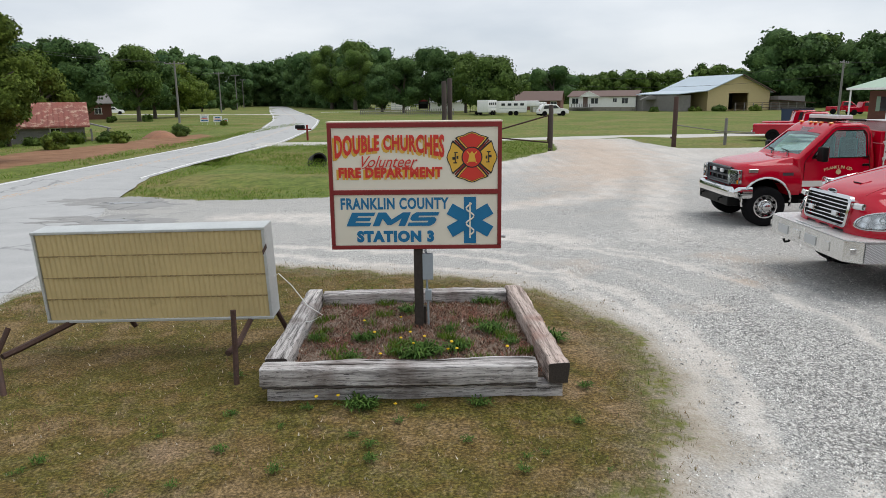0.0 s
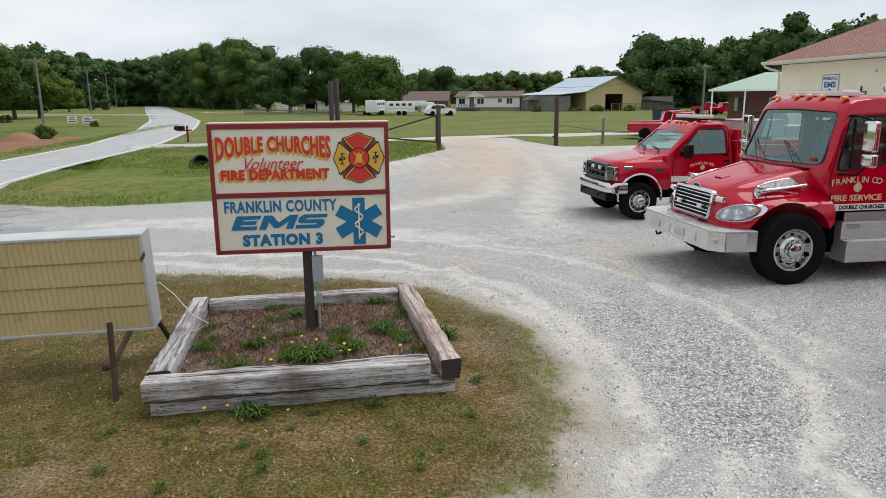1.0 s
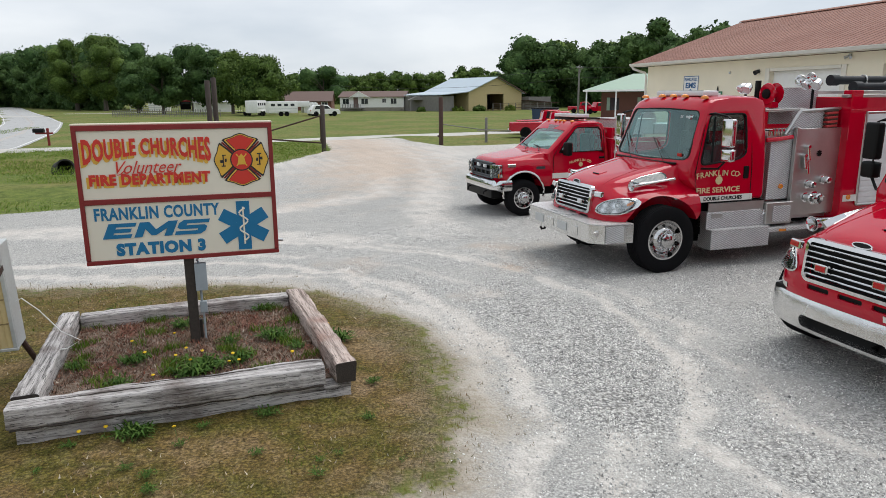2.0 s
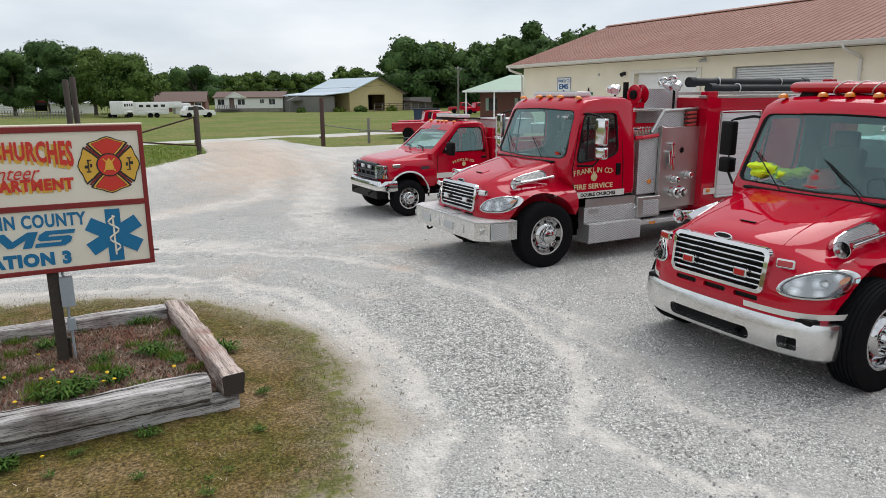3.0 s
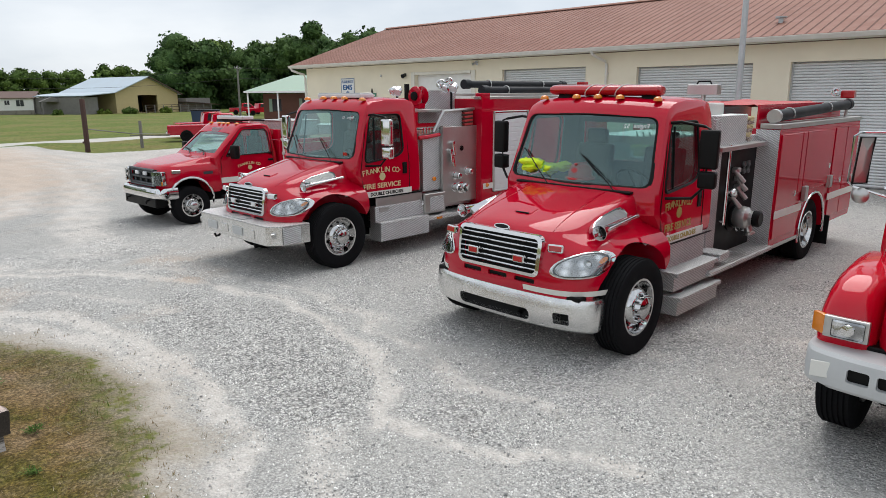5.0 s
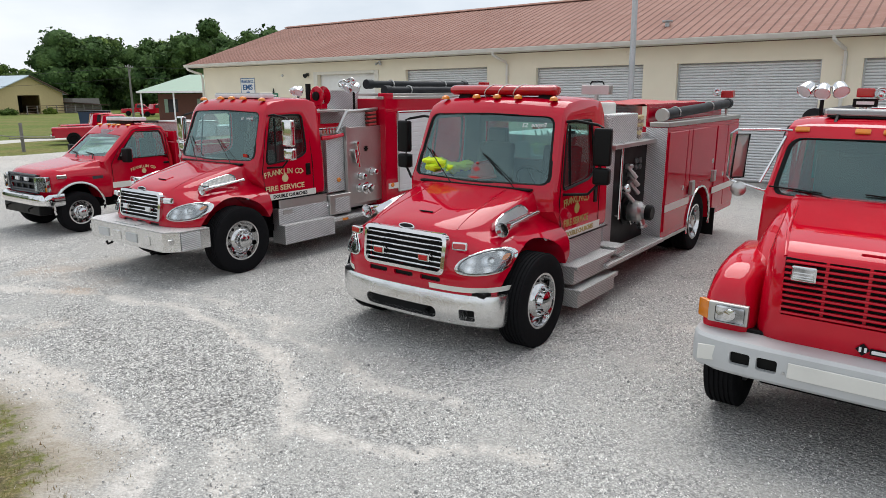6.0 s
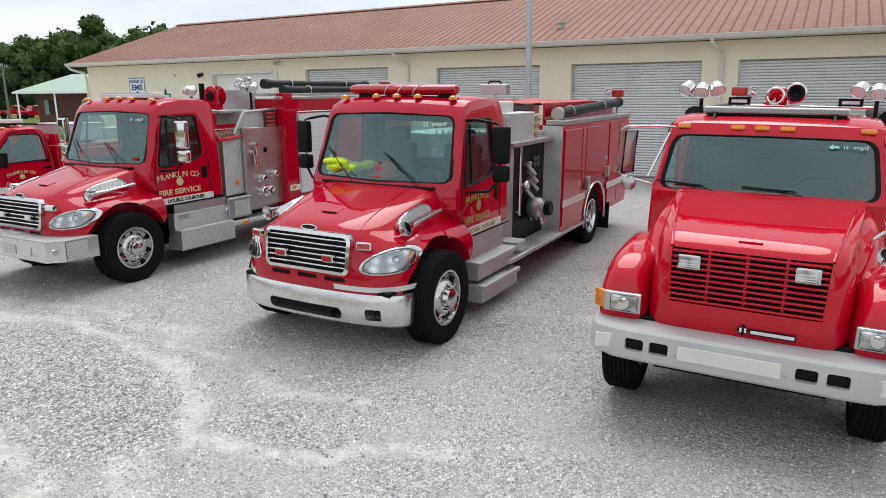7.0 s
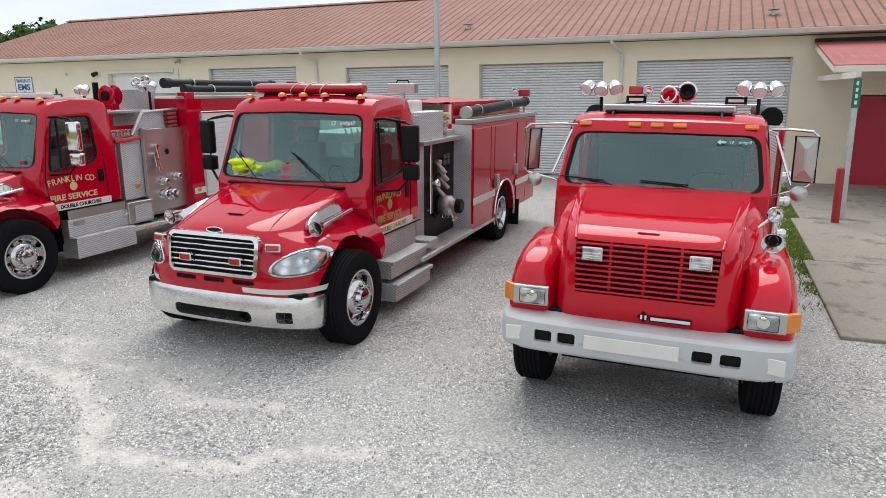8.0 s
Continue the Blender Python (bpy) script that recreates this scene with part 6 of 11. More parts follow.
    bm = prism(B(), [(math.cos(a / 24 * 6.2832) * 0.105, math.sin(a / 24 * 6.2832) * 0.034) for a in range(24)], 0.02, Matrix.Translation((0.85, 0, 1.335)) @ Matrix.Rotation(radians(-35), 4, 'Y') @ FACE_FRONT)
    bd = part("badge", bm, CHROME, hd, "small oval chrome badge")
    bm = prism(B(), [(math.cos(a / 24 * 6.2832) * 0.090, math.sin(a / 24 * 6.2832) * 0.022) for a in range(24)], 0.024, Matrix.Translation((0.85, 0, 1.335)) @ Matrix.Rotation(radians(-35), 4, 'Y') @ FACE_FRONT)
    part("badge_field", bm, TRIM_BLACK, bd)
    # headlamps
    for s in (1, -1):
        base = [(0.655, 0.975), (0.695, 0.932), (0.80, 0.915), (0.95, 0.922), (1.05, 0.95), (1.09, 1.02), (1.09, 1.085), (1.055, 1.145), (0.98, 1.172), (0.88, 1.158), (0.77, 1.112), (0.685, 1.045)]
        fine_ = []
        for i in range(12):
            p = [Vector(base[(i + j) % 12]) for j in (-1, 0, 1, 2)]
            for u in (0.0, 0.5):
                q = 0.5 * (2 * p[1] + (p[2] - p[0]) * u + (2 * p[0] - 5 * p[1] + 4 * p[2] - p[3]) * u * u + (3 * p[1] - p[0] - 3 * p[2] + p[3]) * u ** 3)
                fine_.append((s * q.x, q.y))

        def shape(k):
            return [(s * 0.91 + (y - s * 0.91) * k, 1.04 + (z - 1.04) * k) for y, z in fine_]
        lamp = part("headlamp", hood.patch(shape(1.0), 0.016), CHROME, truck, "chrome-framed headlamp", smooth=True)
        part("lamp_gap", hood.patch(shape(0.90), 0.0185), TRIM_BLACK, lamp, smooth=True)
        part("reflector", hood.patch(shape(0.82), 0.021), LAMP_GREY, lamp, smooth=True)
        for yy, zz, r in ((0.955, 1.055, 0.045),):
            bm = B()
            p0 = hood.lifted(zz, hood.th_of(zz, s * yy), 0.018)
            p1 = hood.lifted(zz, hood.th_of(zz, s * yy), 0.05)
            m, _ = frame_of(p0, p1)
            lathe(bm, [(r, -0.01), (r, 0.014), (r * 0.9, 0.016), (r * 0.6, 0.007), (r * 0.3, 0.004), (r * 0.26, 0.016), (0.0, 0.018)], m, 16)
            part("bulb_bowl", bm, CHROME, lamp, smooth=True)
        part("lens", hood.patch(shape(0.91), 0.040, 0.018), GLASS_CLEAR, lamp, "clear headlamp lens", smooth=True).visible_shadow = False
        part("turn_lens", hood.patch([(s * (1.035 + 0.018 * math.cos(a)), 1.085 + 0.03 * math.sin(a)) for a in [0.3927 * i for i in range(16)]], 0.026), AMBER, lamp)
        # hood-side louvre and trumpet horn
        ax = Vector((0.66, -0.03 * s, -0.075)).normalized()
        nr = Vector((0.10, s * 0.74, 0.66))
        nr = (nr - ax * nr.dot(ax)).normalized()
        up = nr.cross(ax) * (1 if s < 0 else -1)
        m = Matrix(((ax.x, up.x, nr.x, 0.10), (ax.y, up.y, nr.y, s * 0.825), (ax.z, up.z, nr.z, 1.425), (0, 0, 0, 1)))
        o = [(-0.33, -0.035), (-0.325, 0.03), (-0.28, 0.068), (-0.20, 0.078), (0.10, 0.055), (0.26, 0.02), (0.33, -0.025), (0.335, -0.055), (0.30, -0.07), (-0.28, -0.072)]
        ho = lambda k, d: [m @ Vector((-0.02 + (x + 0.02) * k, y * (k - 0.12 * (k < 1)), d)) for x, y in o]
        lv = part("hood_vent", loft(B(), [ho(1.0, -0.05), ho(1.0, 0.020), ho(0.92, 0.026), ho(0.90, 0.008)]), CHROME, hd, "chrome louvred hood vent")
        part("vent_slot", loft(B(), [ho(0.905, 0.006), ho(0.905, 0.011)]), GREY_PAINT, lv)
        for i in range(7):
            z = -0.046 + i * 0.0155
            x0, x1 = -0.29 + 0.012 * max(0, i - 4), 0.27 - 0.075 * max(0, i - 1.5)
            part("louvre", box(B(), ((x0 + x1) / 2, z, 0.016), (x1 - x0, 0.006, 0.012), m), STEEL, lv)
        trumpet(truck, (-0.34, s * 0.93, 1.425), (0.46, s * 0.945, 1.345), 0.082)
        bm = cyl(B(), (-0.30, s * 0.82, 1.40), (-0.30, s * 0.94, 1.42), 0.015, seg=8)
        cyl(bm, (0.24, s * 0.83, 1.36), (0.24, s * 0.94, 1.365), 0.012, seg=8)
        part("horn_bracket", bm, CHROME, truck)
        bm = lathe(B(), [(0.04, 0), (0.036, 0.016), (0.0, 0.018)], Matrix.Translation((-0.28, s * 1.06, 1.155)) @ Matrix.Rotation(radians(-60 * s), 4, 'X'), 14)
        part("fender_marker", bm, WHITE_LENS if s > 0 else AMBER, truck)
    # side warning lamps by the grille
    for s in (1, -1):
        m = Matrix.Translation((0.872, s * 0.71, 1.215)) @ Matrix.Rotation(radians(s * 14), 4, 'Z') @ Matrix.Rotation(radians(-8), 4, 'Y')
        wlp = part("warning_lamp", box(B(), (0, 0, 0), (0.06, 0.165, 0.085), m, bevel=0.012), CHROME, truck, "chrome-framed warning lamp")
        part("lens", box(B(), (0.028, 0, 0), (0.02, 0.135, 0.055), m, bevel=0.006), RED_LENS if stripe_front else WHITE_LENS, wlp)
        wg = part("grille_lamp", box(B(), (0.955, s * 0.31, 1.06), (0.05, 0.15, 0.085), bevel=0.01), CHROME, gr, "small warning lamp on the grille")
        part("lens", box(B(), (0.982, s * 0.31, 1.06), (0.012, 0.11, 0.055), bevel=0.004), RED_LENS if stripe_front else WHITE_LENS, wg)
    sc = part("hood_scoop", box(B(), (0, 0, 0), (0.15, 0.24, 0.03), Matrix.Translation((0.44, 0.0, 1.456)) @ Matrix.Rotation(radians(14), 4, 'Y'), bevel=0.012), PAINT, hd)
    part("scoop_slot", box(B(), (0, 0, 0), (0.012, 0.17, 0.016), Matrix.Translation((0.510, 0.0, 1.449)) @ Matrix.Rotation(radians(14), 4, 'Y')), TRIM_BLACK, sc)
    if stripe_front:
        for a, b in ((1.125, 0.35), (-0.78, -1.125)):
            part("stripe", hood.band(a, b, 0.735, 0.79), STRIPE, hd, "white reflective stripe")
    # hood crease lines
    for s in (1, -1):
        bm = tube(B(), [hood.lifted(z, hood.th_of(z, s * (0.50 + (1.655 - z) * 0.15)), 0.0015) for z in (1.34, 1.38, 1.42, 1.46, 1.52, 1.58, 1.635)], 0.006, 6)
        part("hood_crease", bm, PAINT, hd)
    # cab
    prof = [(-0.76, 1.03), (-0.60, 1.20), (-0.40, 1.40), (-0.38, 1.64), (-0.46, 1.80), (-0.60, 2.18), (-0.72, 2.47), (-0.80, 2.57), (-0.95, 2.63), (-1.30, 2.67), (-1.75, 2.66), (-1.90, 2.62), (-1.96, 2.50), (-1.98, 1.60), (-1.98, 1.10), (-1.95, 1.04), (-1.40, 1.025)]
    half, tum, bul = 1.06, 0.10, 0.10
    shell = cab_solid(prof, half, tum, bul)
    hollow = cab_solid(prof, half, tum, bul, inset=0.065)
    ww = lambda z: half * (1 - tum * min(1, max(0, (z - 1.6) / 1.08)))
    shield_line = rounded([(-0.975, 1.700), (0, 1.685), (0.975, 1.700), (0.885, 2.462), (0, 2.485), (-0.885, 2.462)], 0.11)
    side_line = rounded([(-0.70, 1.63), (-0.88, 2.40), (-1.56, 2.41), (-1.58, 1.78), (-1.42, 1.70)], 0.09)
    shield_cut = lambda: prism(B(), shield_line, 1.6, Matrix.Translation((-1.1, 0, 0)) @ FACE_FRONT)
    side_cut = lambda: prism(B(), side_line, 3.0, Matrix.Translation((0, 1.5, 0)) @ FACE_RIGHT)
    rear_cut = lambda: box(B(), (-1.95, 0, 2.08), (0.4, 1.62, 0.50))
    bm = carve(shell, [hollow, shield_cut(), side_cut(), rear_cut()])
    cab = part("cab", bm, PAINT, truck, "red steel cab", smooth=32)
    shield2, side2, rear2 = shield_cut(), side_cut(), rear_cut()
    part("lining", carve(cab_solid(prof, half, tum, bul, inset=0.068), [cab_solid(prof, half, tum, bul, inset=0.085), shield2, side2, rear2]), LINING, cab, "grey cab lining", smooth=32)
    # door outlines as fine dark joints on both sides
    for s in (1, -1):
        pts = []
        for x, z in ((-0.70, 1.06), (-0.64, 1.24), (-0.60, 1.50), (-0.74, 2.10), (-0.83, 2.42), (-0.95, 2.47), (-1.55, 2.48), (-1.66, 2.40), (-1.68, 1.60), (-1.69, 1.06)):
            pts.append((x, s * (ww(z) + 0.0 + (0.0 if z < 2.3 else -0.012)), z))
        part("door_joint", tube(B(), pts, 0.007, 5), TRIM_BLACK, cab)
        hdl = part("door_handle", box(B(), (-1.575, s * (ww(1.5) - 0.002), 1.49), (0.10, 0.02, 0.20), bevel=0.02, seg=2), TRIM_BLACK, cab, "black recessed door handle")
        rg = [(x, s * (ww(z) - 0.012), z) for x, z in side_line + side_line[:1]]
        part("window_seal", tube(B(), rg, 0.016, 6), TRIM_BLACK, cab)
        g = part("side_window", pane(B(), [[(x, s * (ww(z) - 0.030), z) for x, z in row] for row in (((-0.70, 1.62), (-1.0, 1.63), (-1.3, 1.64), (-1.59, 1.65)), ((-0.78, 1.95), (-1.0, 1.95), (-1.25, 1.95), (-1.59, 1.95)), ((-0.88, 2.41), (-1.1, 2.41), (-1.3, 2.41), (-1.58, 2.41)))]), GLASS, cab, "tinted side window")
        g.visible_shadow = False
        part("vent_bar", tube(B(), [(-0.92, s * (ww(1.68) - 0.02), 1.64), (-0.98, s * (ww(2.36) - 0.02), 2.36)], 0.012, 6), TRIM_BLACK, cab)
    # windshield, its seal and wipers
    def ws(y, z):
        t = (z - 1.66) / (2.50 - 1.66)
        f = 1 - 0.10 * t
        return (-0.405 - 0.32 * t - 0.105 * (y / 0.98) ** 2 * 0.95, y, z)
    shield(cab, ws, shield_line, "broad tinted windshield")
    for y0, y1, z1 in ((0.62, 0.10, 2.00), (-0.28, -0.80, 2.02)):
        bm = tube(B(), [(-0.33, y0, 1.66), (-0.36, y0 - 0.1, 1.74), tuple(Vector(ws(y1, z1)) + Vector((0.03, 0, 0)))], 0.007, 6)
        tube(bm, [tuple(Vector(ws(y1 + 0.26 * (1 if y0 > 0 else 1), z1 - 0.20)) + Vector((0.035, 0, 0))), tuple(Vector(ws(y1 - 0.04, z1 + 0.02)) + Vector((0.03, 0, 0)))], 0.0065, 6)
        part("wiper", bm, TRIM_BLACK, cab)
    part("cowl", box(B(), (-0.43, 0, 1.645), (0.11, 1.6, 0.03), bevel=0.01), TRIM_BLACK, cab)
    # inside
    part("dashboard", box(B(), (-0.74, 0, 1.50), (0.42, 1.78, 0.30), bevel=0.06, seg=3), VINYL, cab)
    for s in (1, -1):
        st = part("seat", box(B(), (-1.45, s * 0.50, 1.30), (0.50, 0.52, 0.16), bevel=0.05, seg=2), SEAT, cab, "grey cab seat")
        part("seat_back", box(B(), (0, 0, 0), (0.14, 0.52, 0.72), Matrix.Translation((-1.70, s * 0.50, 1.70)) @ Matrix.Rotation(radians(-8), 4, 'Y'), bevel=0.05, seg=2), SEAT, st)
        part("headrest", box(B(), (-1.77, s * 0.50, 2.15), (0.10, 0.30, 0.20), bevel=0.04, seg=2), SEAT, st)
    swm = Matrix.Translation((-0.98, 0.50, 1.68)) @ Matrix.Rotation(radians(-50), 4, 'Y')
    bm = tube(B(), [swm @ Vector((0.22 * math.cos(a / 20 * 6.2832), 0.22 * math.sin(a / 20 * 6.2832), 0)) for a in range(21)], 0.014, 6)
    tube(bm, [swm @ Vector((-0.2, 0, 0)), swm @ Vector((0.2, 0, 0))], 0.012, 6)
    part("steering_wheel", bm, TRIM_BLACK, cab)
    part("cab_floor", box(B(), (-1.32, 0, 1.12), (1.10, 1.85, 0.06)), VINYL, cab)
    part("under_cab", box(B(), (-1.40, 0, 0.76), (1.08, 1.88, 0.50)), CHASSIS, cab)
    part("rear_glass", box(B(), (-1.945, 0, 2.08), (0.006, 1.64, 0.52)), GLASS, cab).visible_shadow = False
    # roof markers
    for y in (-0.78, -0.30, 0, 0.30, 0.78):
        marker(cab, -0.90, y, 2.625 + 0.035 * (1 - y * y))
    # mirrors on tubular arms
    for s in (1, -1):
        shell_m = CHROME if chrome_mirrors else TRIM_BLACK
        ym = s * 1.42
        bm = tube(B(), [(-0.86, s * 0.94, 2.40), (-0.86, s * 1.10, 2.42), (-0.88, s * 1.36, 2.38), (-0.86, ym, 2.36), (-0.86, ym, 1.74), (-0.82, s * 1.3, 1.60), (-0.72, s * 1.04, 1.58)], 0.017, 8)
        part("mirror_arm", bm, TRIM_BLACK, truck, "black tubular mirror arm")
        mirror_head(truck, (-0.85, ym + s * 0.02, 2.14), 0.20, 0.42, 0.10, s * 8, shell_m, "tall mirror")
        mirror_head(truck, (-0.86, ym + s * 0.02, 1.81), 0.19, 0.19, 0.12, s * 8, shell_m, "small convex mirror")
    return hood, hd, cab, ww


def door_lettering(cab, ww, k, ink):
    """An arched line, a crest and a straight line in gold, over a lettered white stripe."""
    m = Matrix.Translation((-1.06, ww(1.3) + 0.001, 1.385)) @ FACE_LEFT
    arch_text(cab, "FRANKLIN CO.", m @ Matrix.Translation((0, 0.115 - 2.2, 0)), 2.2, 0.125, 90, 21 * k, ink)
    crest(cab, m, 0.068, ink)
    letters("door_letters", "FIRE SERVICE", 0.118, m @ Matrix.Translation((0, -0.150, 0)), ink, cab, depth=0.003, width=0.83 * k, bold=0.003)
    tape = part("stripe", box(B(), (-1.18, ww(1.1) + 0.003, 1.098), (1.10, 0.006, 0.10)), STRIPE, cab, "white reflective door stripe")
    letters("door_letters", "DOUBLE CHURCHES", 0.078, Matrix.Translation((-1.16, ww(1.1) + 0.007, 1.098)) @ FACE_LEFT, DULL_GOLD if k < 1 else TRIM_BLACK, tape, depth=0.003, width=0.74, bold=0.003)
    for s in (1, -1):
        pl = part("kick_panel", box(B(), (-1.44, s * (1.058 if k == 1 else 0.98), 0.815), (1.08, 0.03, 0.42), bevel=0.006), STEEL if k == 1 else PLATE, cab, "bright panel below the door")
        part("panel_gap", box(B(), (-1.44, s * 1.066, 1.034), (1.08, 0.02, 0.012)), TRIM_BLACK, pl)


def steps(truck, x0, x1, tiers, y_out):
    for z, y0, y1 in tiers:
        st = part("step", box(B(), ((x0 + x1) / 2, (y0 + y1) / 2, z - 0.02), (x0 - x1, y1 - y0, 0.05), bevel=0.006), PLATE, truck, "tread-plate cab step")
        part("step_riser", box(B(), ((x0 + x1) / 2, (y0 + y1) / 2 - 0.02, z - 0.13), (x0 - x1 - 0.02, y1 - y0 - 0.05, 0.18)), PLATE, st)


def chassis(truck, x0, x1):
    bm = B()
    for s in (1, -1):
        box(bm, ((x0 + x1) / 2, s * 0.42, 0.72), (x0 - x1, 0.09, 0.26))
    for i in range(6):
        box(bm, (x0 + (x1 - x0) * (i + 0.5) / 6, 0, 0.70), (0.10, 0.8, 0.14))
    cyl(bm, (0, -0.95, 0.50), (0, 0.95, 0.50), 0.07)
    box(bm, (0.0, 0, 0.80), (0.8, 0.75, 0.5))
    # rough engine and tank blocks, added to cut the light under the truck
    box(bm, (0.10, 0, 0.62), (1.0, 1.36, 0.34), bevel=0.05)
    box(bm, (-1.45, 0, 0.66), (1.30, 1.56, 0.62), bevel=0.05)
    box(bm, (-3.10, 0, 0.66), (1.70, 1.40, 0.56), bevel=0.05)
    box(bm, (-4.30, 0, 0.70), (0.60, 1.80, 0.56), bevel=0.05)
    cyl(bm, (-5.5, -0.95, 0.51), (-5.5, 0.95, 0.51), 0.16)
    box(bm, (x1 + 0.55, 0, 0.74), (1.1, 1.90, 0.50), bevel=0.04)
    part("chassis", bm, CHASSIS, truck, "dark chassis and axles with added engine and tank blocks")

# ---- engine with the red tube light bar ----
engine = thing("fire_engine", pose(6.42, 4.56, 0, -0.8, 0, 180.0), "red fire engine with a chrome bumper and red tube light bar", "fire engine", "fire engines")
hood, hd, cab, ww = conventional_front(engine, False, True)
door_lettering(cab, ww, 0.80, DULL_GOLD)
chassis(engine, 0.7, -7.6)
for y in (1.09, -1.09):
    wheel(engine, 0.04, y, 0.525, 0.30)
for y in (0.98, -0.98):
    wheel(engine, -5.72, y, 0.51, 0.28, dual=True, dish=-0.13, chrome=False)
# bright bumper with a slot and a square hole
bump = Hull([(0.355, 0.88, 0.58, 1.08, 2.6), (0.38, 0.925, 0.58, 1.10, 2.6), (0.52, 0.955, 0.58, 1.12, 2.6), (0.66, 0.945, 0.58, 1.12, 2.6), (0.705, 0.925, 0.58, 1.11, 2.6)])
cut = [prism(B(), round_rect(0.98, 0.125, 0.05, 3, -0.05, 0.475), 0.5, Matrix.Translation((0.80, 0, 0)) @ FACE_FRONT), prism(B(), round_rect(0.165, 0.12, 0.015, 2, 0.80, 0.495), 0.6, Matrix.Translation((0.74, 0, 0)) @ FACE_FRONT)]
bp = part("bumper", carve(bump.solid(50), cut), SATIN, engine, "wide pitted bright aluminium bumper", smooth=35)
bm = box(B(), (0.815, -0.05, 0.475), (0.02, 1.0, 0.14))
box(bm, (0.746, 0.80, 0.495), (0.008, 0.155, 0.11))
part("bumper_backing", bm, TRIM_BLACK, bp)
bm = tube(B(), [(0.83, 0.26, 0.43), (0.90, 0.28, 0.465), (0.83, 0.30, 0.50)], 0.018, 8)
part("tow_hook", bm, TRIM_BLACK, bp)
part("valance", box(B(), (0.68, 0, 0.715), (0.30, 1.96, 0.05), bevel=0.01), TRIM_BLACK, engine)
steps(engine, -0.86, -1.98, ((0.70, 0.84, 1.20), (0.42, 0.98, 1.26)), 1.2)
# red tube light bar with straps
lb = part("light_bar", loft(B(), [[(-1.12 + 0.13 * math.cos(a) * k, y, 2.755 + 0.066 * math.sin(a) * k) for a in [0.3927 * i for i in range(16)]] for y, k in ((-0.80, 0.6), (-0.78, 0.9), (-0.74, 1), (0.66, 1), (0.70, 0.9), (0.72, 0.6))]), RED_LENS, cab, "long red tube light bar", smooth=True)
for y in (-0.22, -0.02, 0.20):
    part("strap", tube(B(), [(-1.12 + 0.135 * math.cos(a), y + 0.06 * math.sin(a), 2.755 + 0.071 * math.sin(a)) for a in [0.3927 * i for i in range(17)]], 0.007, 5), POLY, lb)
for y in (-0.58, 0.58):
    bm = B()
    prism(bm, [(-0.12, 0), (0.12, 0), (0.05, 0.10), (-0.05, 0.10)], 0.16, Matrix.Translation((-1.12, y + 0.08, 2.63)) @ FACE_RIGHT)
    part("bar_foot", bm, TRIM_BLACK, lb)
# on the dashboard
bm = B()
for i in range(15):
    a, b = random.uniform(-0.16, 0.18), random.uniform(-0.14, 0.02)
    bmesh.ops.create_icosphere(bm, subdivisions=2, radius=0.08, matrix=Matrix.Translation((-0.60 + a * 0.4, -0.42 - a * 2.3, 1.79 + random.uniform(-0.03, 0.10))) @ Matrix.Rotation(random.uniform(0, 3), 4, 'Z') @ Matrix.Diagonal((1.2, random.uniform(0.9, 1.8), random.uniform(0.35, 0.8), 1)))
for v in bm.verts:
    v.co += Vector((0, 0, 0.03 * noise.noise(v.co * 14)))
tagged(part("safety_jacket", bm, HIVIS, None, smooth=True), "crumpled high-visibility yellow jacket on the engine's dashboard", "jacket").matrix_basis = pose(6.42, 4.56, 0, -0.8, 0, 180.0)
bm = lathe(B(), [(0.18, 0.0), (0.18, 0.02), (0.145, 0.03), (0.14, 0.11), (0.10, 0.17), (0.0, 0.19)], Matrix.Translation((-0.60, 0.0, 1.72)), 20)
box(bm, (-0.60, 0.0, 1.90), (0.26, 0.03, 0.03), bevel=0.01)
tagged(part("helmet", bm, TARP, None, smooth=True), "red helmet lying on the engine's dashboard", "helmet").matrix_basis = pose(6.42, 4.56, 0, -0.8, 0, 180.0)
# bars for the hand-drawn marks on the glass
bm = B()
for i in range(9):
    box(bm, (0, 0, 0), (0.004, 0.020, 0.105), Matrix.Translation((-1.953, 0.74 - i * 0.095, 2.17)) @ Matrix.Rotation(radians(18), 4, 'X'))
part("window_marks", bm, WHITE_LENS, cab)
for word, y in (("Engine", 0.71), ("52", 0.53)):
    letters("window_note", word, 0.075, Matrix.Translation((-0.690, y, 2.36)) @ Matrix.Rotation(radians(-22), 4, 'Y') @ FACE_FRONT @ Matrix.Diagonal((-1, 1, 1, 1)), WHITE_LENS, cab, depth=0.002)

# pump house
pump = part("pump_house", box(B(), (-3.02, 0, 1.35), (1.68, 1.70, 1.58), bevel=0.006), PLATE, engine, "tread-plate pump compartment")
pp = part("pump_panel", box(B(), (-3.16, 0.862, 1.28), (1.26, 0.024, 1.42), bevel=0.004), TRIM_BLACK, pump, "black pump panel")
part("panel_edge", box(B(), (-2.40, 0.87, 1.45), (0.26, 0.05, 1.90), bevel=0.005), PLATE, pump)
part("panel_top_shelf", box(B(), (-3.05, 0.93, 2.02), (1.56, 0.16, 0.06), bevel=0.006), STEEL, pump)
part("gauge_box", box(B(), (-2.80, 0.78, 2.24), (0.90, 0.26, 0.40), bevel=0.01), PLATE, pump)
bm = cyl(B(), (-2.62, 0.96, 1.00), (-2.62, 0.96, 2.06), 0.022, seg=10)
for z in (1.04, 1.98):
    cyl(bm, (-2.62, 0.86, z), (-2.62, 0.97, z), 0.018, seg=8)
part("grab_rail", bm, CHROME, pump, "upright chrome grab rail")
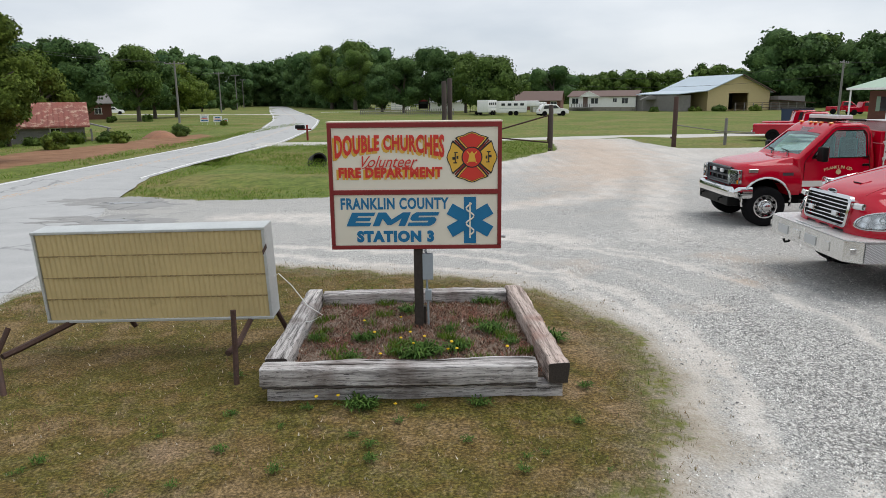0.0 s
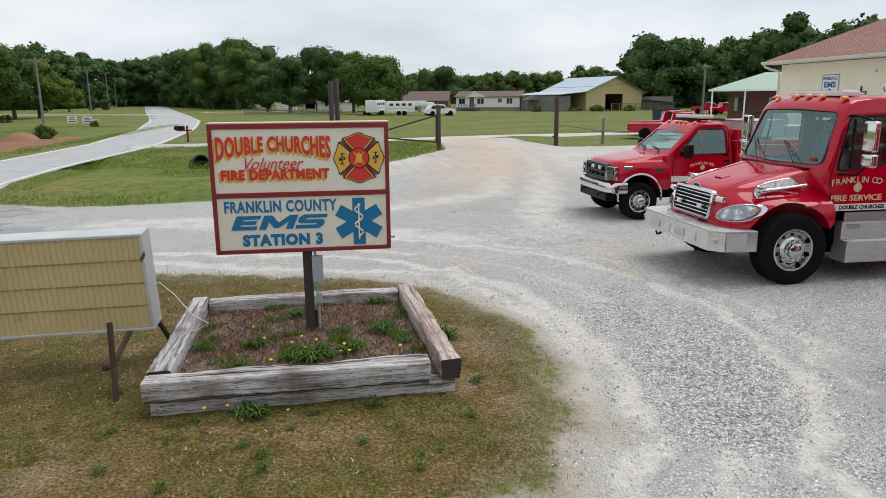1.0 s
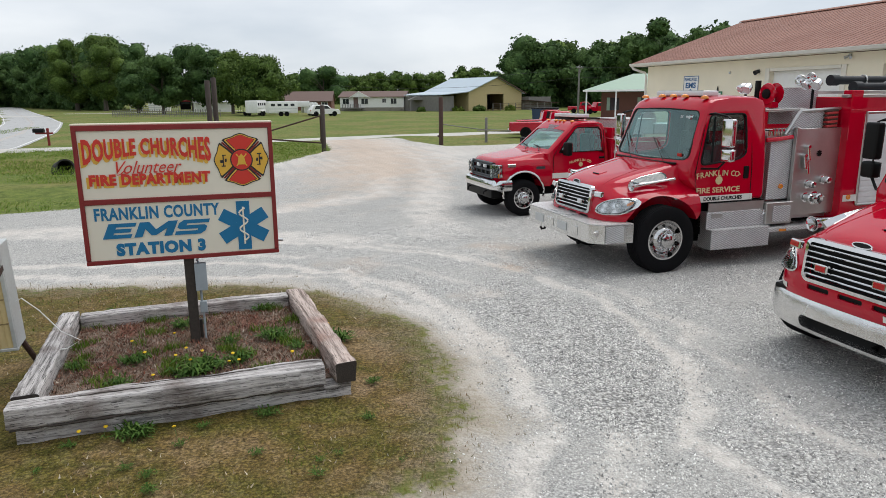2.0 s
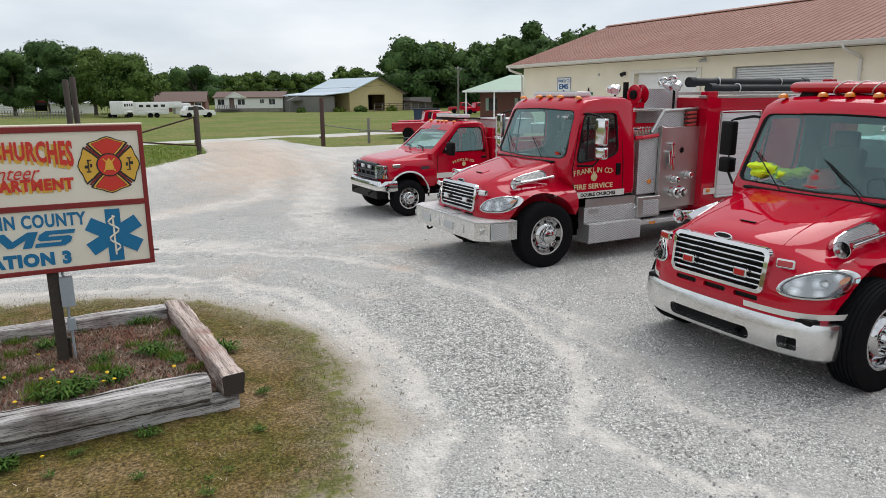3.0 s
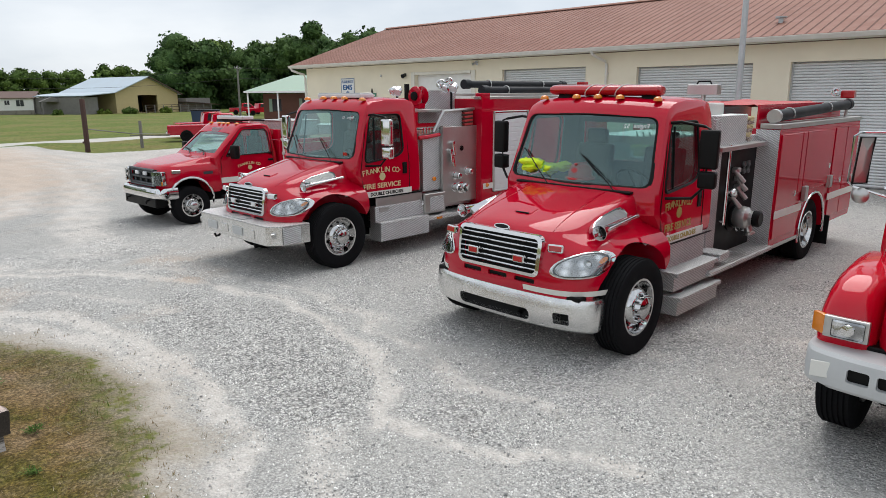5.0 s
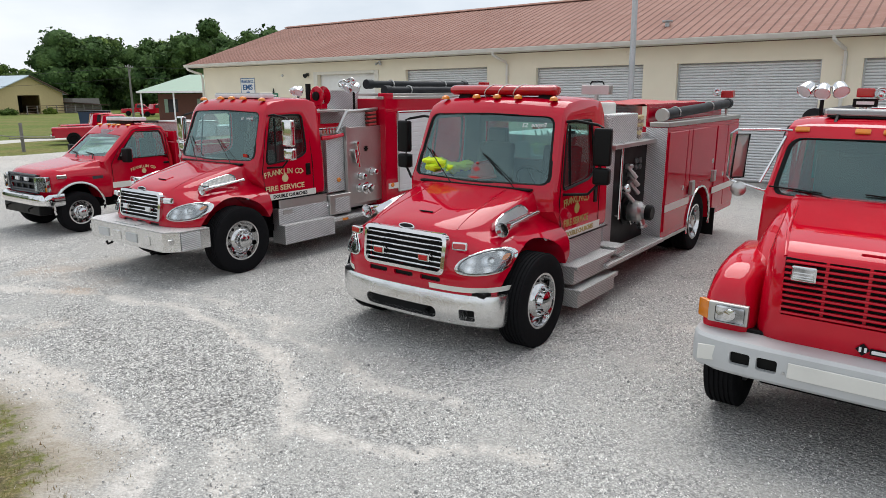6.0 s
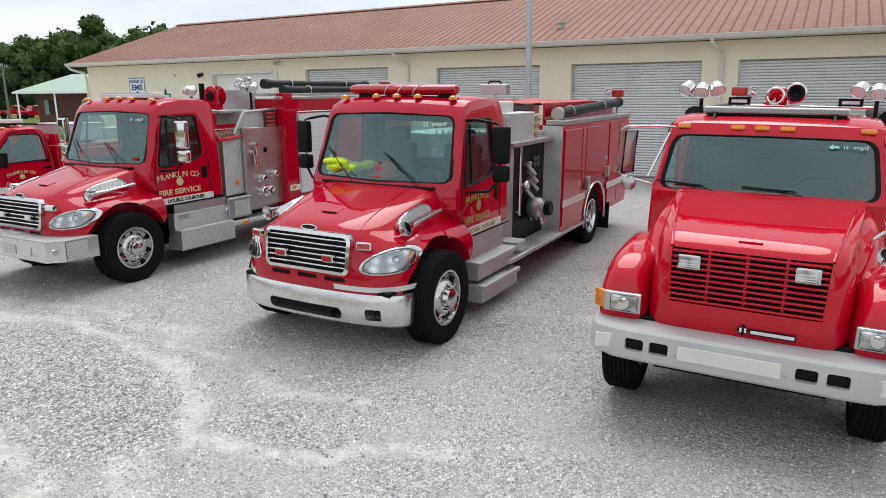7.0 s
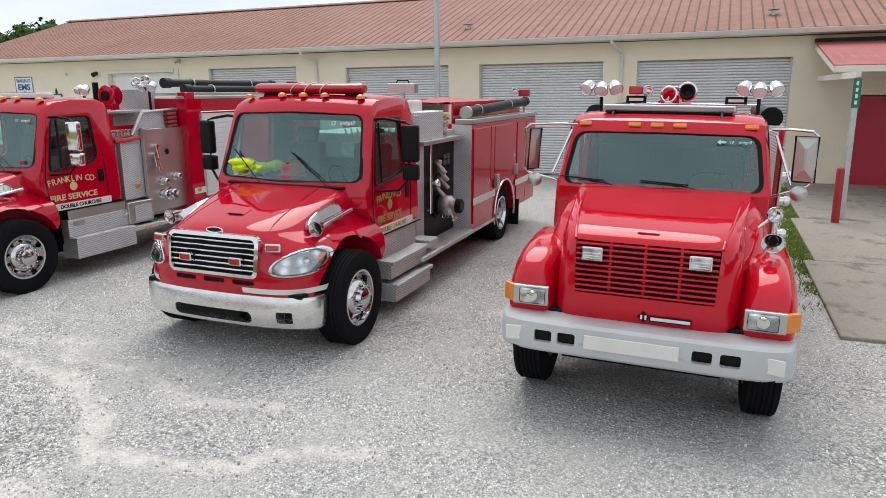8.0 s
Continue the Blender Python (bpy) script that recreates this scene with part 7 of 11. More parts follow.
# big capped intake with its valve, levers above
m = Matrix.Translation((-3.05, 0.87, 1.06)) @ Matrix.Rotation(radians(-90), 4, 'X')
part("intake_flange", lathe(B(), [(0.21, 0), (0.21, 0.03), (0.16, 0.04), (0.16, 0.08)], m, 24), TRIM_BLACK, pp, smooth=True)
bm = lathe(B(), [(0.13, 0.06), (0.14, 0.10), (0.155, 0.17), (0.145, 0.24), (0.10, 0.28), (0.10, 0.33), (0.0, 0.335)], m, 22)
lathe(bm, [(0.055, 0), (0.055, 0.16), (0.075, 0.17), (0.075, 0.20), (0, 0.21)], Matrix.Translation((-3.14, 1.06, 1.0)) @ Matrix.Rotation(radians(200), 4, 'X'), 14)
part("intake_valve", bm, STEEL, pp, "grey cast intake valve", smooth=True)
part("valve_cap", lathe(B(), [(0.11, 0.33), (0.11, 0.40), (0.09, 0.42), (0, 0.42)], m, 20), TRIM_BLACK, pp, smooth=True)
for x, z in ((-3.0, 1.70), (-3.1, 1.58), (-3.12, 1.46), (-2.95, 1.36)):
    bm = B()
    box(bm, (x, 0.92, z), (0.11, 0.10, 0.07), bevel=0.015)
    cyl(bm, (x + 0.05, 0.92, z), (x - 0.04, 1.02, z - 0.16), 0.025, 0.035)
    part("discharge_valve", bm, STEEL, pp, "cast discharge valve")
outlet(pp, -2.80, 0.88, 1.42, 0.05)
outlet(pp, -3.30, 0.88, 0.88, 0.05)
for z in (1.75, 1.66):
    for x in (-3.35, -3.5):
        bm = B()
        gauge(bm, x, 0.875, z, 0.040)
        part("gauge", bm, RIM_STEEL, pp, smooth=True)
# coiled booster hose in its basket
for i in range(6):
    part("hose_coil", tube(B(), [(-3.42 + 0.03 * math.sin(a * 1.3 + i), 0.86 + 0.05 * math.cos(a), 2.10 + i * 0.055 + 0.02 * math.sin(a * 2)) for a in [0.45 * k for k in range(14)]], 0.022, 6), GOLD if i % 2 else MAT_TIE_TAN, pump)
# running board
rb = part("running_board", box(B(), (-2.78, 1.02, 0.53), (2.10, 0.40, 0.06), bevel=0.008), PLATE, engine, "long tread-plate running board")
for i in range(9):
    part("tread_rib", box(B(), (-2.78, 0.86 + i * 0.04, 0.563), (2.04, 0.012, 0.012)), STEEL, rb)
part("side_step", box(B(), (-2.20, 1.02, 0.68), (0.30, 0.34, 0.10), bevel=0.01), PLATE, engine)
# hose body: compartments with red doors
BX0, BX1, BTOP = -3.86, -7.95, 2.22
bm = box(B(), ((BX0 + BX1) / 2, 0, 1.36), (BX0 - BX1, 2.30, 1.72), bevel=0.01)
arch = [cyl(B(), (-5.72, s * 0.6, 0.51), (-5.72, s * 1.4, 0.51), 0.62, seg=40) for s in (1, -1)] + [box(B(), ((BX0 + BX1) / 2, 0, 0.9), (BX0 - BX1 - 1.0, 1.1, 1.0))]
body = part("hose_body", carve(bm, arch), PAINT, engine, "red hose body", smooth=30)
part("body_front_plate", box(B(), (BX0 + 0.006, 0.98, 1.36), (0.012, 0.33, 1.70)), PLATE, body)
for x0, x1, z0, z1 in ((-3.92, -4.80, 0.62, 2.14), (-4.83, -5.02, 1.22, 2.14), (-5.05, -6.42, 1.22, 2.14), (-6.50, -7.15, 0.62, 2.14), (-7.18, -7.90, 0.62, 2.14)):
    d = part("compartment_door", box(B(), ((x0 + x1) / 2, 1.158, (z0 + z1) / 2), (x0 - x1, 0.022, z1 - z0), bevel=0.006), PAINT, body, "red compartment door")
    if x0 - x1 > 0.6:
        bm = lathe(B(), [(0.045, 0), (0.045, 0.012), (0.03, 0.018), (0.0, 0.016)], Matrix.Translation((x1 + 0.12, 1.168, (z0 + z1) / 2 - 0.15)) @ Matrix.Rotation(radians(-90), 4, 'X'), 14)
        part("latch", bm, CHROME, d, "chrome ring latch")
for x0, x1 in ((-3.90, -5.06), (-6.40, -7.92)):
    part("stripe", box(B(), ((x0 + x1) / 2, 1.173, 0.985), (x0 - x1, 0.006, 0.115)), STRIPE, body, "white reflective stripe")
part("arch_trim", tube(B(), [(-5.72 + 0.63 * math.cos(radians(a)), 1.165, 0.51 + 0.63 * math.sin(radians(a))) for a in range(-10, 191, 10)], 0.022, 8), CHROME, body, "bright wheel arch trim")
part("arch_box", box(B(), (-5.12, 1.19, 1.18), (0.16, 0.06, 0.24), bevel=0.01), STEEL, body)
part("arch_box", box(B(), (-6.36, 1.19, 1.26), (0.16, 0.06, 0.20), bevel=0.01), STEEL, body)
part("sill", box(B(), (-4.48, 1.14, 0.50), (1.24, 0.06, 0.05), bevel=0.005), STEEL, body)
part("mud_flap", box(B(), (-6.42, 1.0, 0.42), (0.015, 0.5, 0.5)), TRIM_BLACK, body)
part("top_rail", box(B(), ((BX0 + BX1) / 2, 1.02, BTOP + 0.035), (BX0 - BX1 + 0.04, 0.30, 0.07), bevel=0.006), STEEL, body, "bright body top rail")
part("top_rail", box(B(), ((BX0 + BX1) / 2, -1.02, BTOP + 0.035), (BX0 - BX1 + 0.04, 0.30, 0.07), bevel=0.006), STEEL, body)
part("hose_bed_wall", box(B(), ((BX0 + BX1) / 2, 0.80, BTOP + 0.16), (BX0 - BX1 - 0.1, 0.03, 0.34)), PAINT, body)
part("hose_bed_wall", box(B(), ((BX0 + BX1) / 2, -0.80, BTOP + 0.16), (BX0 - BX1 - 0.1, 0.03, 0.34)), PAINT, body)
# the crumpled red bed cover
bm = B()
g = [[bm.verts.new((BX0 - 0.1 - 3.85 * i / 40, -0.82 + 1.64 * j / 16, 2.54 + 0.055 * noise.noise(Vector((i * 0.22, j * 0.35, 7))) + 0.05 * noise.noise(Vector((i * 0.09, j * 0.12, 3))) - 0.06 * (j in (0, 16)))) for i in range(41)] for j in range(17)]
for j in range(16):
    for i in range(40):
        bm.faces.new((g[j][i], g[j][i + 1], g[j + 1][i + 1], g[j + 1][i]))
part("bed_cover", bm, TARP, body, "crumpled red vinyl hose-bed cover", smooth=60)
# suction hose in its trough
bm = lathe(B(), [(0.0, 0.05), (0.070, 0.05), (0.085, 0.0), (0.095, 0.01), (0.095, 0.12), (0.082, 0.13), (0.080, 3.55), (0.092, 3.56), (0.092, 3.70), (0, 3.7)], Matrix.Translation((-4.0, 0.99, 2.39)) @ Matrix.Rotation(radians(-88.2), 4, 'Y'), 22)
sh = part("suction_hose", bm, HOSE_BLACK, engine, "long black hard suction hose", smooth=True)
part("hose_coupling", lathe(B(), [(0.070, -0.012), (0.098, -0.012), (0.100, 0.06), (0.084, 0.065)], Matrix.Translation((-4.0, 0.99, 2.39)) @ Matrix.Rotation(radians(-88.2), 4, 'Y'), 22), STEEL, sh, smooth=True)
for x in (-4.6, -6.4):
    part("hose_clamp", tube(B(), [(x, 0.99 + 0.09 * math.cos(radians(a)), 2.39 - (x + 4.0) * 0.0314 + 0.09 * math.sin(radians(a))) for a in range(-30, 211, 20)], 0.012, 6), STEEL, sh)
# tank tower and lamps behind the cab
part("foam_tank", box(B(), (-2.55, 0.25, 2.42), (0.8, 0.9, 0.34), bevel=0.03, seg=2), POLY, engine, "white plastic foam tank")
part("tank_cap", lathe(B(), [(0.10, 0), (0.10, 0.05), (0.05, 0.07), (0, 0.07)], Matrix.Translation((-2.42, 0.1, 2.59)), 16), TRIM_BLACK, engine)
fl = part("flood_light", box(B(), (-2.66, 0.52, 2.76), (0.12, 0.42, 0.14), bevel=0.01), STEEL, engine, "flat flood light with a carrying handle")
part("flood_post", cyl(B(), (-2.66, 0.52, 2.55), (-2.66, 0.52, 2.72), 0.03), STEEL, fl)
part("flood_handle", tube(B(), [(-2.66, 0.42, 2.83), (-2.66, 0.44, 2.87), (-2.66, 0.60, 2.87), (-2.66, 0.62, 2.83)], 0.012, 6), TRIM_BLACK, fl)
wl_ = part("rear_beacon", box(B(), (-7.75, 0.95, 2.68), (0.16, 0.22, 0.14), bevel=0.02, seg=2), RED_LENS, engine, "red rear warning beacon")
bm = cyl(B(), (-7.75, 0.95, 2.28), (-7.75, 0.95, 2.62), 0.025)
part("beacon_post", bm, STEEL, wl_)
bm = B()
spot(bm, (-7.55, 0.80, 2.72), (1, 0.2, 0.2), 0.08)
part("rear_lamp", bm, CHROME, engine, smooth=True)

# ---- engine with the stainless pump panel and plate bumper ----
pumper = thing("fire_engine", pose(6.50, 9.87, 0, -0.4, 0, 180.0), "red fire engine with a tread-plate bumper and stainless pump panel", "fire engine", "fire engines")
hood, hd, cab, ww = conventional_front(pumper, True, False)
door_lettering(cab, ww, 1.0, GOLD)
chassis(pumper, 0.7, -7.6)
for y in (1.07, -1.07):
    wheel(pumper, -0.03, y, 0.525, 0.30)
for y in (0.98, -0.98):
    wheel(pumper, -5.4, y, 0.51, 0.28, dual=True, dish=-0.13, chrome=False)
plan = [(0.55, -1.20), (0.55, 1.20), (1.02, 1.16), (1.20, 1.0), (1.20, -1.0), (1.02, -1.16)]
bp = part("bumper", prism(B(), plan, 0.28, Matrix.Translation((0, 0, 0.53))), SATIN, pumper, "deep bright extended bumper")
part("bumper_deck", prism(B(), plan, 0.012, Matrix.Translation((0, 0, 0.812))), PLATE, bp, "tread-plate bumper deck")
part("deck_hatch", box(B(), (0.98, -0.1, 0.83), (0.30, 0.62, 0.014), bevel=0.004), PLATE, bp)
for s in (1, -1):
    part("bumper_side", box(B(), (0.785, s * 1.183, 0.67), (0.46, 0.008, 0.25), Matrix.Translation((0, 0, 0))), PLATE, bp)
    part("bumper_lamp", box(B(), (1.125, s * 1.095, 0.68), (0.10, 0.02, 0.08), bevel=0.006), SATIN, bp)
    part("tow_hook", tube(B(), [(1.05, s * 0.62, 0.54), (1.10, s * 0.62, 0.46), (1.16, s * 0.62, 0.45), (1.18, s * 0.62, 0.50)], 0.02, 8), TRIM_BLACK, bp)
for y, w, mt in ((-0.62, 0.30, GREY_PAINT), (-0.22, 0.20, SATIN), (0.18, 0.30, GREY_PAINT), (0.62, 0.12, SATIN)):
    part("bumper_plate", box(B(), (1.206, y, 0.66), (0.012, w, 0.13), bevel=0.004), mt, bp)
# flat light bar
lb = part("light_bar", box(B(), (-1.15, 0, 2.715), (0.30, 1.22, 0.075), bevel=0.02, seg=2), WHITE_LENS, cab, "flat clear light bar")
part("bar_top", box(B(), (-1.15, 0, 2.758), (0.26, 1.18, 0.014), bevel=0.004), STEEL, lb)
for y in (-0.45, 0.45):
    part("bar_foot", box(B(), (-1.15, y, 2.665), (0.20, 0.10, 0.09), bevel=0.01), TRIM_BLACK, lb)
# steps and battery box
part("step_box", box(B(), (-1.44, 1.06, 0.46), (1.14, 0.32, 0.32), bevel=0.008), PLATE, pumper, "tread-plate step box")
part("upper_step", box(B(), (-1.44, 0.98, 0.75), (1.16, 0.22, 0.26), bevel=0.006), PLATE, pumper)
part("fuel_door", box(B(), (-1.05, 1.094, 0.82), (0.20, 0.012, 0.07)), STEEL, pumper)
bm = B()
spot(bm, (-1.93, 1.10, 0.83), (0.4, 0.9, 0), 0.06)
part("step_lamp", bm, CHROME, pumper, smooth=True)
part("white_paper", box(B(), (-0.60, -0.15, 1.665), (0.30, 0.40, 0.01), pose(0, 0, 0, 0, -4, 0)), POLY, cab, "white papers on the dash")
part("red_sticker", box(B(), (-0.50, 0.78, 1.78), (0.01, 0.10, 0.05)), RED_LENS, cab)
for word, y in (("Engine", 0.71), ("53", 0.53)):
    letters("window_note", word, 0.065, Matrix.Translation((-0.690, y, 2.36)) @ Matrix.Rotation(radians(-22), 4, 'Y') @ FACE_FRONT @ Matrix.Diagonal((-1, 1, 1, 1)), WHITE_LENS, cab, depth=0.002)
# pump house
ph = part("pump_house", box(B(), (-2.80, 0, 1.32), (1.46, 1.80, 1.36), bevel=0.006), STEEL, pumper, "stainless pump compartment")
part("front_panel", box(B(), (-2.30, 0.95, 1.50), (0.44, 0.10, 0.98), bevel=0.005), PLATE, ph)
pp = part("pump_panel", box(B(), (-3.02, 1.03, 1.44), (0.98, 0.05, 1.42), bevel=0.006), STEEL, ph, "brushed stainless pump panel")
for c, s in (((-2.535, 1.045, 1.44), (0.05, 0.07, 1.46)), ((-3.515, 1.045, 1.44), (0.05, 0.07, 1.46))):
    part("panel_edge", box(B(), c, s, bevel=0.004), STEEL, ph)
part("locker", box(B(), (-2.26, 0.92, 0.80), (0.54, 0.42, 0.36), bevel=0.01), STEEL, ph, "bright step locker")
part("locker_door", box(B(), (-2.30, 1.135, 0.79), (0.36, 0.012, 0.26), bevel=0.004), PLATE, ph)
rb = part("running_board", box(B(), (-2.80, 1.03, 0.55), (1.66, 0.42, 0.06), bevel=0.006), PLATE, pumper, "tread-plate running board")
part("reflector", box(B(), (-2.25, 1.245, 0.54), (0.14, 0.008, 0.04)), AMBER, rb)
for x, z, r in ((-2.86, 1.24, 0.05), (-3.18, 1.30, 0.05), (-2.84, 1.02, 0.055), (-3.02, 1.0, 0.075)):
    outlet(pp, x, 1.055, z, r)
for i, (x, z) in enumerate(((-2.76, 1.86), (-2.70, 1.72), (-2.76, 1.64))):
    bm = B()
    cyl(bm, (x, 1.05, z), (x, 1.13, z), 0.028)
    cyl(bm, (x, 1.10, z), (x - 0.02, 1.12, z - 0.22), 0.022, 0.03)
    part("drain_valve", bm, CHROME, pp, "chrome drain lever")
bm = B()
for a in range(4):
    box(bm, (0, 0, 0), (0.10, 0.012, 0.02), Matrix.Translation((-3.04, 1.06, 1.74)) @ Matrix.Rotation(radians(45 * a), 4, 'Y'))
part("hydrant_mark", bm, TRIM_BLACK, pp)
for x, z in ((-2.35, 1.22), (-3.62, 1.00)):
    bm = lathe(B(), [(0.042, 0), (0.042, 0.02), (0.032, 0.032), (0.0, 0.03)], Matrix.Translation((x, 1.0 if x > -3 else 1.19, z)) @ Matrix.Rotation(radians(-90), 4, 'X'), 16)
    part("ground_lamp", bm, AMBER, ph, "round amber ground lamp", smooth=True)
# valve rail and crosslay deck
part("crosslay_deck", box(B(), (-2.62, 0, 2.02), (1.10, 1.84, 0.05), bevel=0.004), STEEL, ph)
for i in range(7):
    bm = B()
    cyl(bm, (-2.10 - i * 0.07, 0.92, 2.04), (-2.10 - i * 0.07, 0.92, 2.16), 0.018)
    cyl(bm, (-2.10 - i * 0.07, 0.84, 2.13), (-2.10 - i * 0.07, 1.0, 2.13), 0.022)
    part("valve_handle", bm, CHROME, ph)
part("slant_plate", prism(B(), [(-2.36, 2.04), (-2.62, 2.40), (-3.42, 2.44), (-3.42, 2.04)], 0.03, Matrix.Translation((0, 0.99, 0)) @ FACE_RIGHT), PLATE, ph, "slanted tread-plate side")
bm = tube(B(), [(-2.34, 1.0, 2.06), (-2.62, 1.0, 2.43), (-3.44, 1.0, 2.46)], 0.03, 6)
part("edge_rail", bm, STEEL, ph)
part("red_grip", tube(B(), [(-1.98, 1.0, 1.98), (-2.16, 1.05, 1.99), (-2.45, 1.05, 2.02)], 0.035, 8), PAINT, ph, "red padded grab bar")
for i in range(9):
    part("hose_fold", tube(B(), [(-3.12 - 0.03 * (i % 3), 0.70, 2.14 + i * 0.035), (-3.12 - 0.02 * (i % 2), 1.03 + 0.03 * (i % 2), 2.14 + i * 0.035), (-3.36, 1.03, 2.15 + i * 0.035), (-3.38, 0.7, 2.15 + i * 0.035)], 0.022, 6), TARP if i % 2 else MAT_RUST, ph, "folded hose")
part("dunnage_wall", box(B(), (-3.0, 0.45, 2.50), (1.0, 0.03, 0.60)), PLATE, ph)
part("top_shelf", box(B(), (-2.5, 0.25, 2.44), (0.95, 1.1, 0.04), bevel=0.004), STEEL, ph)
# deck gun / reel and lamps on top
rm = Matrix.Translation((-2.52, 0.44, 2.70)) @ Matrix.Rotation(radians(90), 4, 'Y')
reel = part("hose_reel", lathe(B(), [(0.0, -0.10), (0.17, -0.10), (0.18, -0.08), (0.07, -0.06), (0.07, 0.06), (0.18, 0.08), (0.17, 0.10), (0, 0.10)], rm, 20), PAINT, pumper, "red hose reel", smooth=True)
part("reel_stand", box(B(), (-2.52, 0.44, 2.52), (0.16, 0.20, 0.10), bevel=0.01), PAINT, reel)
part("reel_hub", lathe(B(), [(0.085, 0.10), (0.08, 0.13), (0.03, 0.14), (0.0, 0.135)], rm, 16), TRIM_BLACK, reel, smooth=True)
part("air_cleaner_pipe", cyl(B(), (-2.45, 0.20, 2.0), (-2.45, 0.20, 2.92), 0.05, seg=12), TRIM_BLACK, pumper)
lamp_mast(pumper, -2.25, 0.15, 2.4, 2.66, 0.12, 2)
lm = lamp_mast(pumper, -3.05, 0.78, 2.40, 2.72, 0.20, 2)
bm = B()
spot(bm, (-2.98, 0.78, 2.94), (1, 0.25, 0.1), 0.10)
spot(bm, (-3.0, 0.55, 2.92), (1, 0.6, 0.1), 0.09)
part("scene_lamp", bm, CHROME, lm, smooth=True)
# tank body
bm = box(B(), (-5.75, 0, 1.62), (4.55, 2.32, 2.05), bevel=0.012)
arch = [cyl(B(), (-5.4, s * 0.6, 0.51), (-5.4, s * 1.4, 0.51), 0.62, seg=32) for s in (1, -1)]
body = part("tank_body", carve(bm, arch), PAINT, pumper, "red tank body", smooth=30)
part("front_post", box(B(), (-3.58, 1.10, 1.70), (0.24, 0.18, 2.10), bevel=0.01), PAINT, body, "red body column")
part("roll_door", box(B(), (-4.35, 1.168, 1.62), (1.05, 0.02, 1.50), bevel=0.005), MAT_SHUTTER, body, "pale roll-up locker door")
for i in range(16):
    part("door_slat", box(B(), (-4.35, 1.182, 0.93 + i * 0.092), (1.0, 0.008, 0.07), bevel=0.002), MAT_SHUTTER, body)
part("door_frame", tube(B(), [(-3.84, 1.18, 0.86), (-3.84, 1.18, 2.40), (-4.90, 1.18, 2.40), (-4.90, 1.18, 0.86), (-3.84, 1.18, 0.86)], 0.022, 6), STEEL, body)
part("stripe", box(B(), (-3.66, 1.195, 0.98), (0.30, 0.006, 0.11)), STRIPE, body)
part("top_rail", box(B(), (-5.6, 1.10, 2.66), (4.4, 0.14, 0.05), bevel=0.005), STEEL, body)
for y, z in ((0.92, 2.80), (0.45, 2.92)):
    sh = part("suction_hose", lathe(B(), [(0, 0), (0.092, 0.0), (0.092, 0.16), (0.072, 0.17), (0.072, 3.3), (0.088, 3.31), (0.088, 3.45), (0, 3.45)], Matrix.Translation((-3.75, y, z)) @ Matrix.Rotation(radians(-90), 4, 'Y'), 20), HOSE_BLACK, pumper, "long black hard suction hose", smooth=True)
    for x in (-4.5, -6.3):
        part("hose_clamp", tube(B(), [(x, y + 0.088 * math.cos(radians(a)), z + 0.088 * math.sin(radians(a))) for a in range(-40, 221, 20)], 0.012, 6), STEEL, sh)
part("hose_trough", box(B(), (-5.6, 0.68, 2.72), (3.9, 0.80, 0.05), bevel=0.004), STEEL, pumper)
for y in (0.7, -0.7):
    bc = part("rear_beacon", box(B(), (-7.6, y, 2.92), (0.16, 0.22, 0.14), bevel=0.02, seg=2), RED_LENS, pumper, "red rear warning beacon")
    part("beacon_post", cyl(B(), (-7.6, y, 2.64), (-7.6, y, 2.86), 0.03), STEEL, bc)

# ---- the square-nosed engine with a grey bumper ----
tanker = thing("fire_engine", pose(6.10, 0.31, 0, -1.2, 0, 180.0), "bright red square-nosed fire engine with a grey steel bumper", "fire engine", "fire engines")
nose = Hull([(0.74, 0.60, -1.0, 0.76, 9), (0.95, 0.66, -1.0, 0.76, 9), (1.30, 0.655, -1.0, 0.75, 8), (1.48, 0.63, -1.0, 0.745, 7), (1.54, 0.59, -1.0, 0.745, 6), (1.58, 0.50, -1.0, 0.745, 6),
             (1.62, 0.30, -1.0, 0.75, 6), (1.66, 0.02, -1.0, 0.765, 6), (1.70, -0.32, -1.0, 0.78, 7), (1.735, -0.62, -1.0, 0.79, 8), (1.76, -0.90, -1.0, 0.79, 8)])
recess = prism(B(), [(-0.535, 1.07), (0.535, 1.07), (0.555, 1.50), (-0.555, 1.50)], 0.4, Matrix.Translation((0.58, 0, 0)) @ FACE_FRONT)
scoop = box(B(), (0.52, 0, 1.56), (0.03, 0.17, 0.10))
bm = carve(nose.solid(52), [recess, scoop] + [cyl(B(), (0, s * 0.60, 0.53), (0, s * 1.4, 0.53), 0.60, seg=40) for s in (1, -1)] + [box(B(), (-0.1, 0, 0.60), (1.2, 1.30, 0.60))])
hd = part("hood", bm, PAINT_B, tanker, "bright red boxy hood", smooth=38)
shoulder = Hull([(1.16, 0.30, -1.0, 0.97, 5), (1.30, 0.20, -1.0, 0.965, 5), (1.42, 0.06, -1.0, 0.95, 4.5), (1.50, -0.08, -1.0, 0.93, 4.5), (1.57, -0.26, -1.0, 0.90, 4.5), (1.63, -0.48, -1.0, 0.865, 5), (1.68, -0.70, -1.0, 0.83, 5), (1.71, -0.90, -1.0, 0.80, 5)])
part("hood_shoulder", shoulder.solid(48), PAINT_B, hd, "red hood side falling to the fenders", smooth=40)
for s in (1, -1):
    bm = tube(B(), [nose.lifted(z, nose.th_of(z, s * y), 0.003) for z, y in ((1.50, 0.56), (1.57, 0.58), (1.62, 0.62), (1.67, 0.66), (1.72, 0.70))], 0.014, 8)
    part("hood_ridge", bm, PAINT_B, hd, smooth=True)
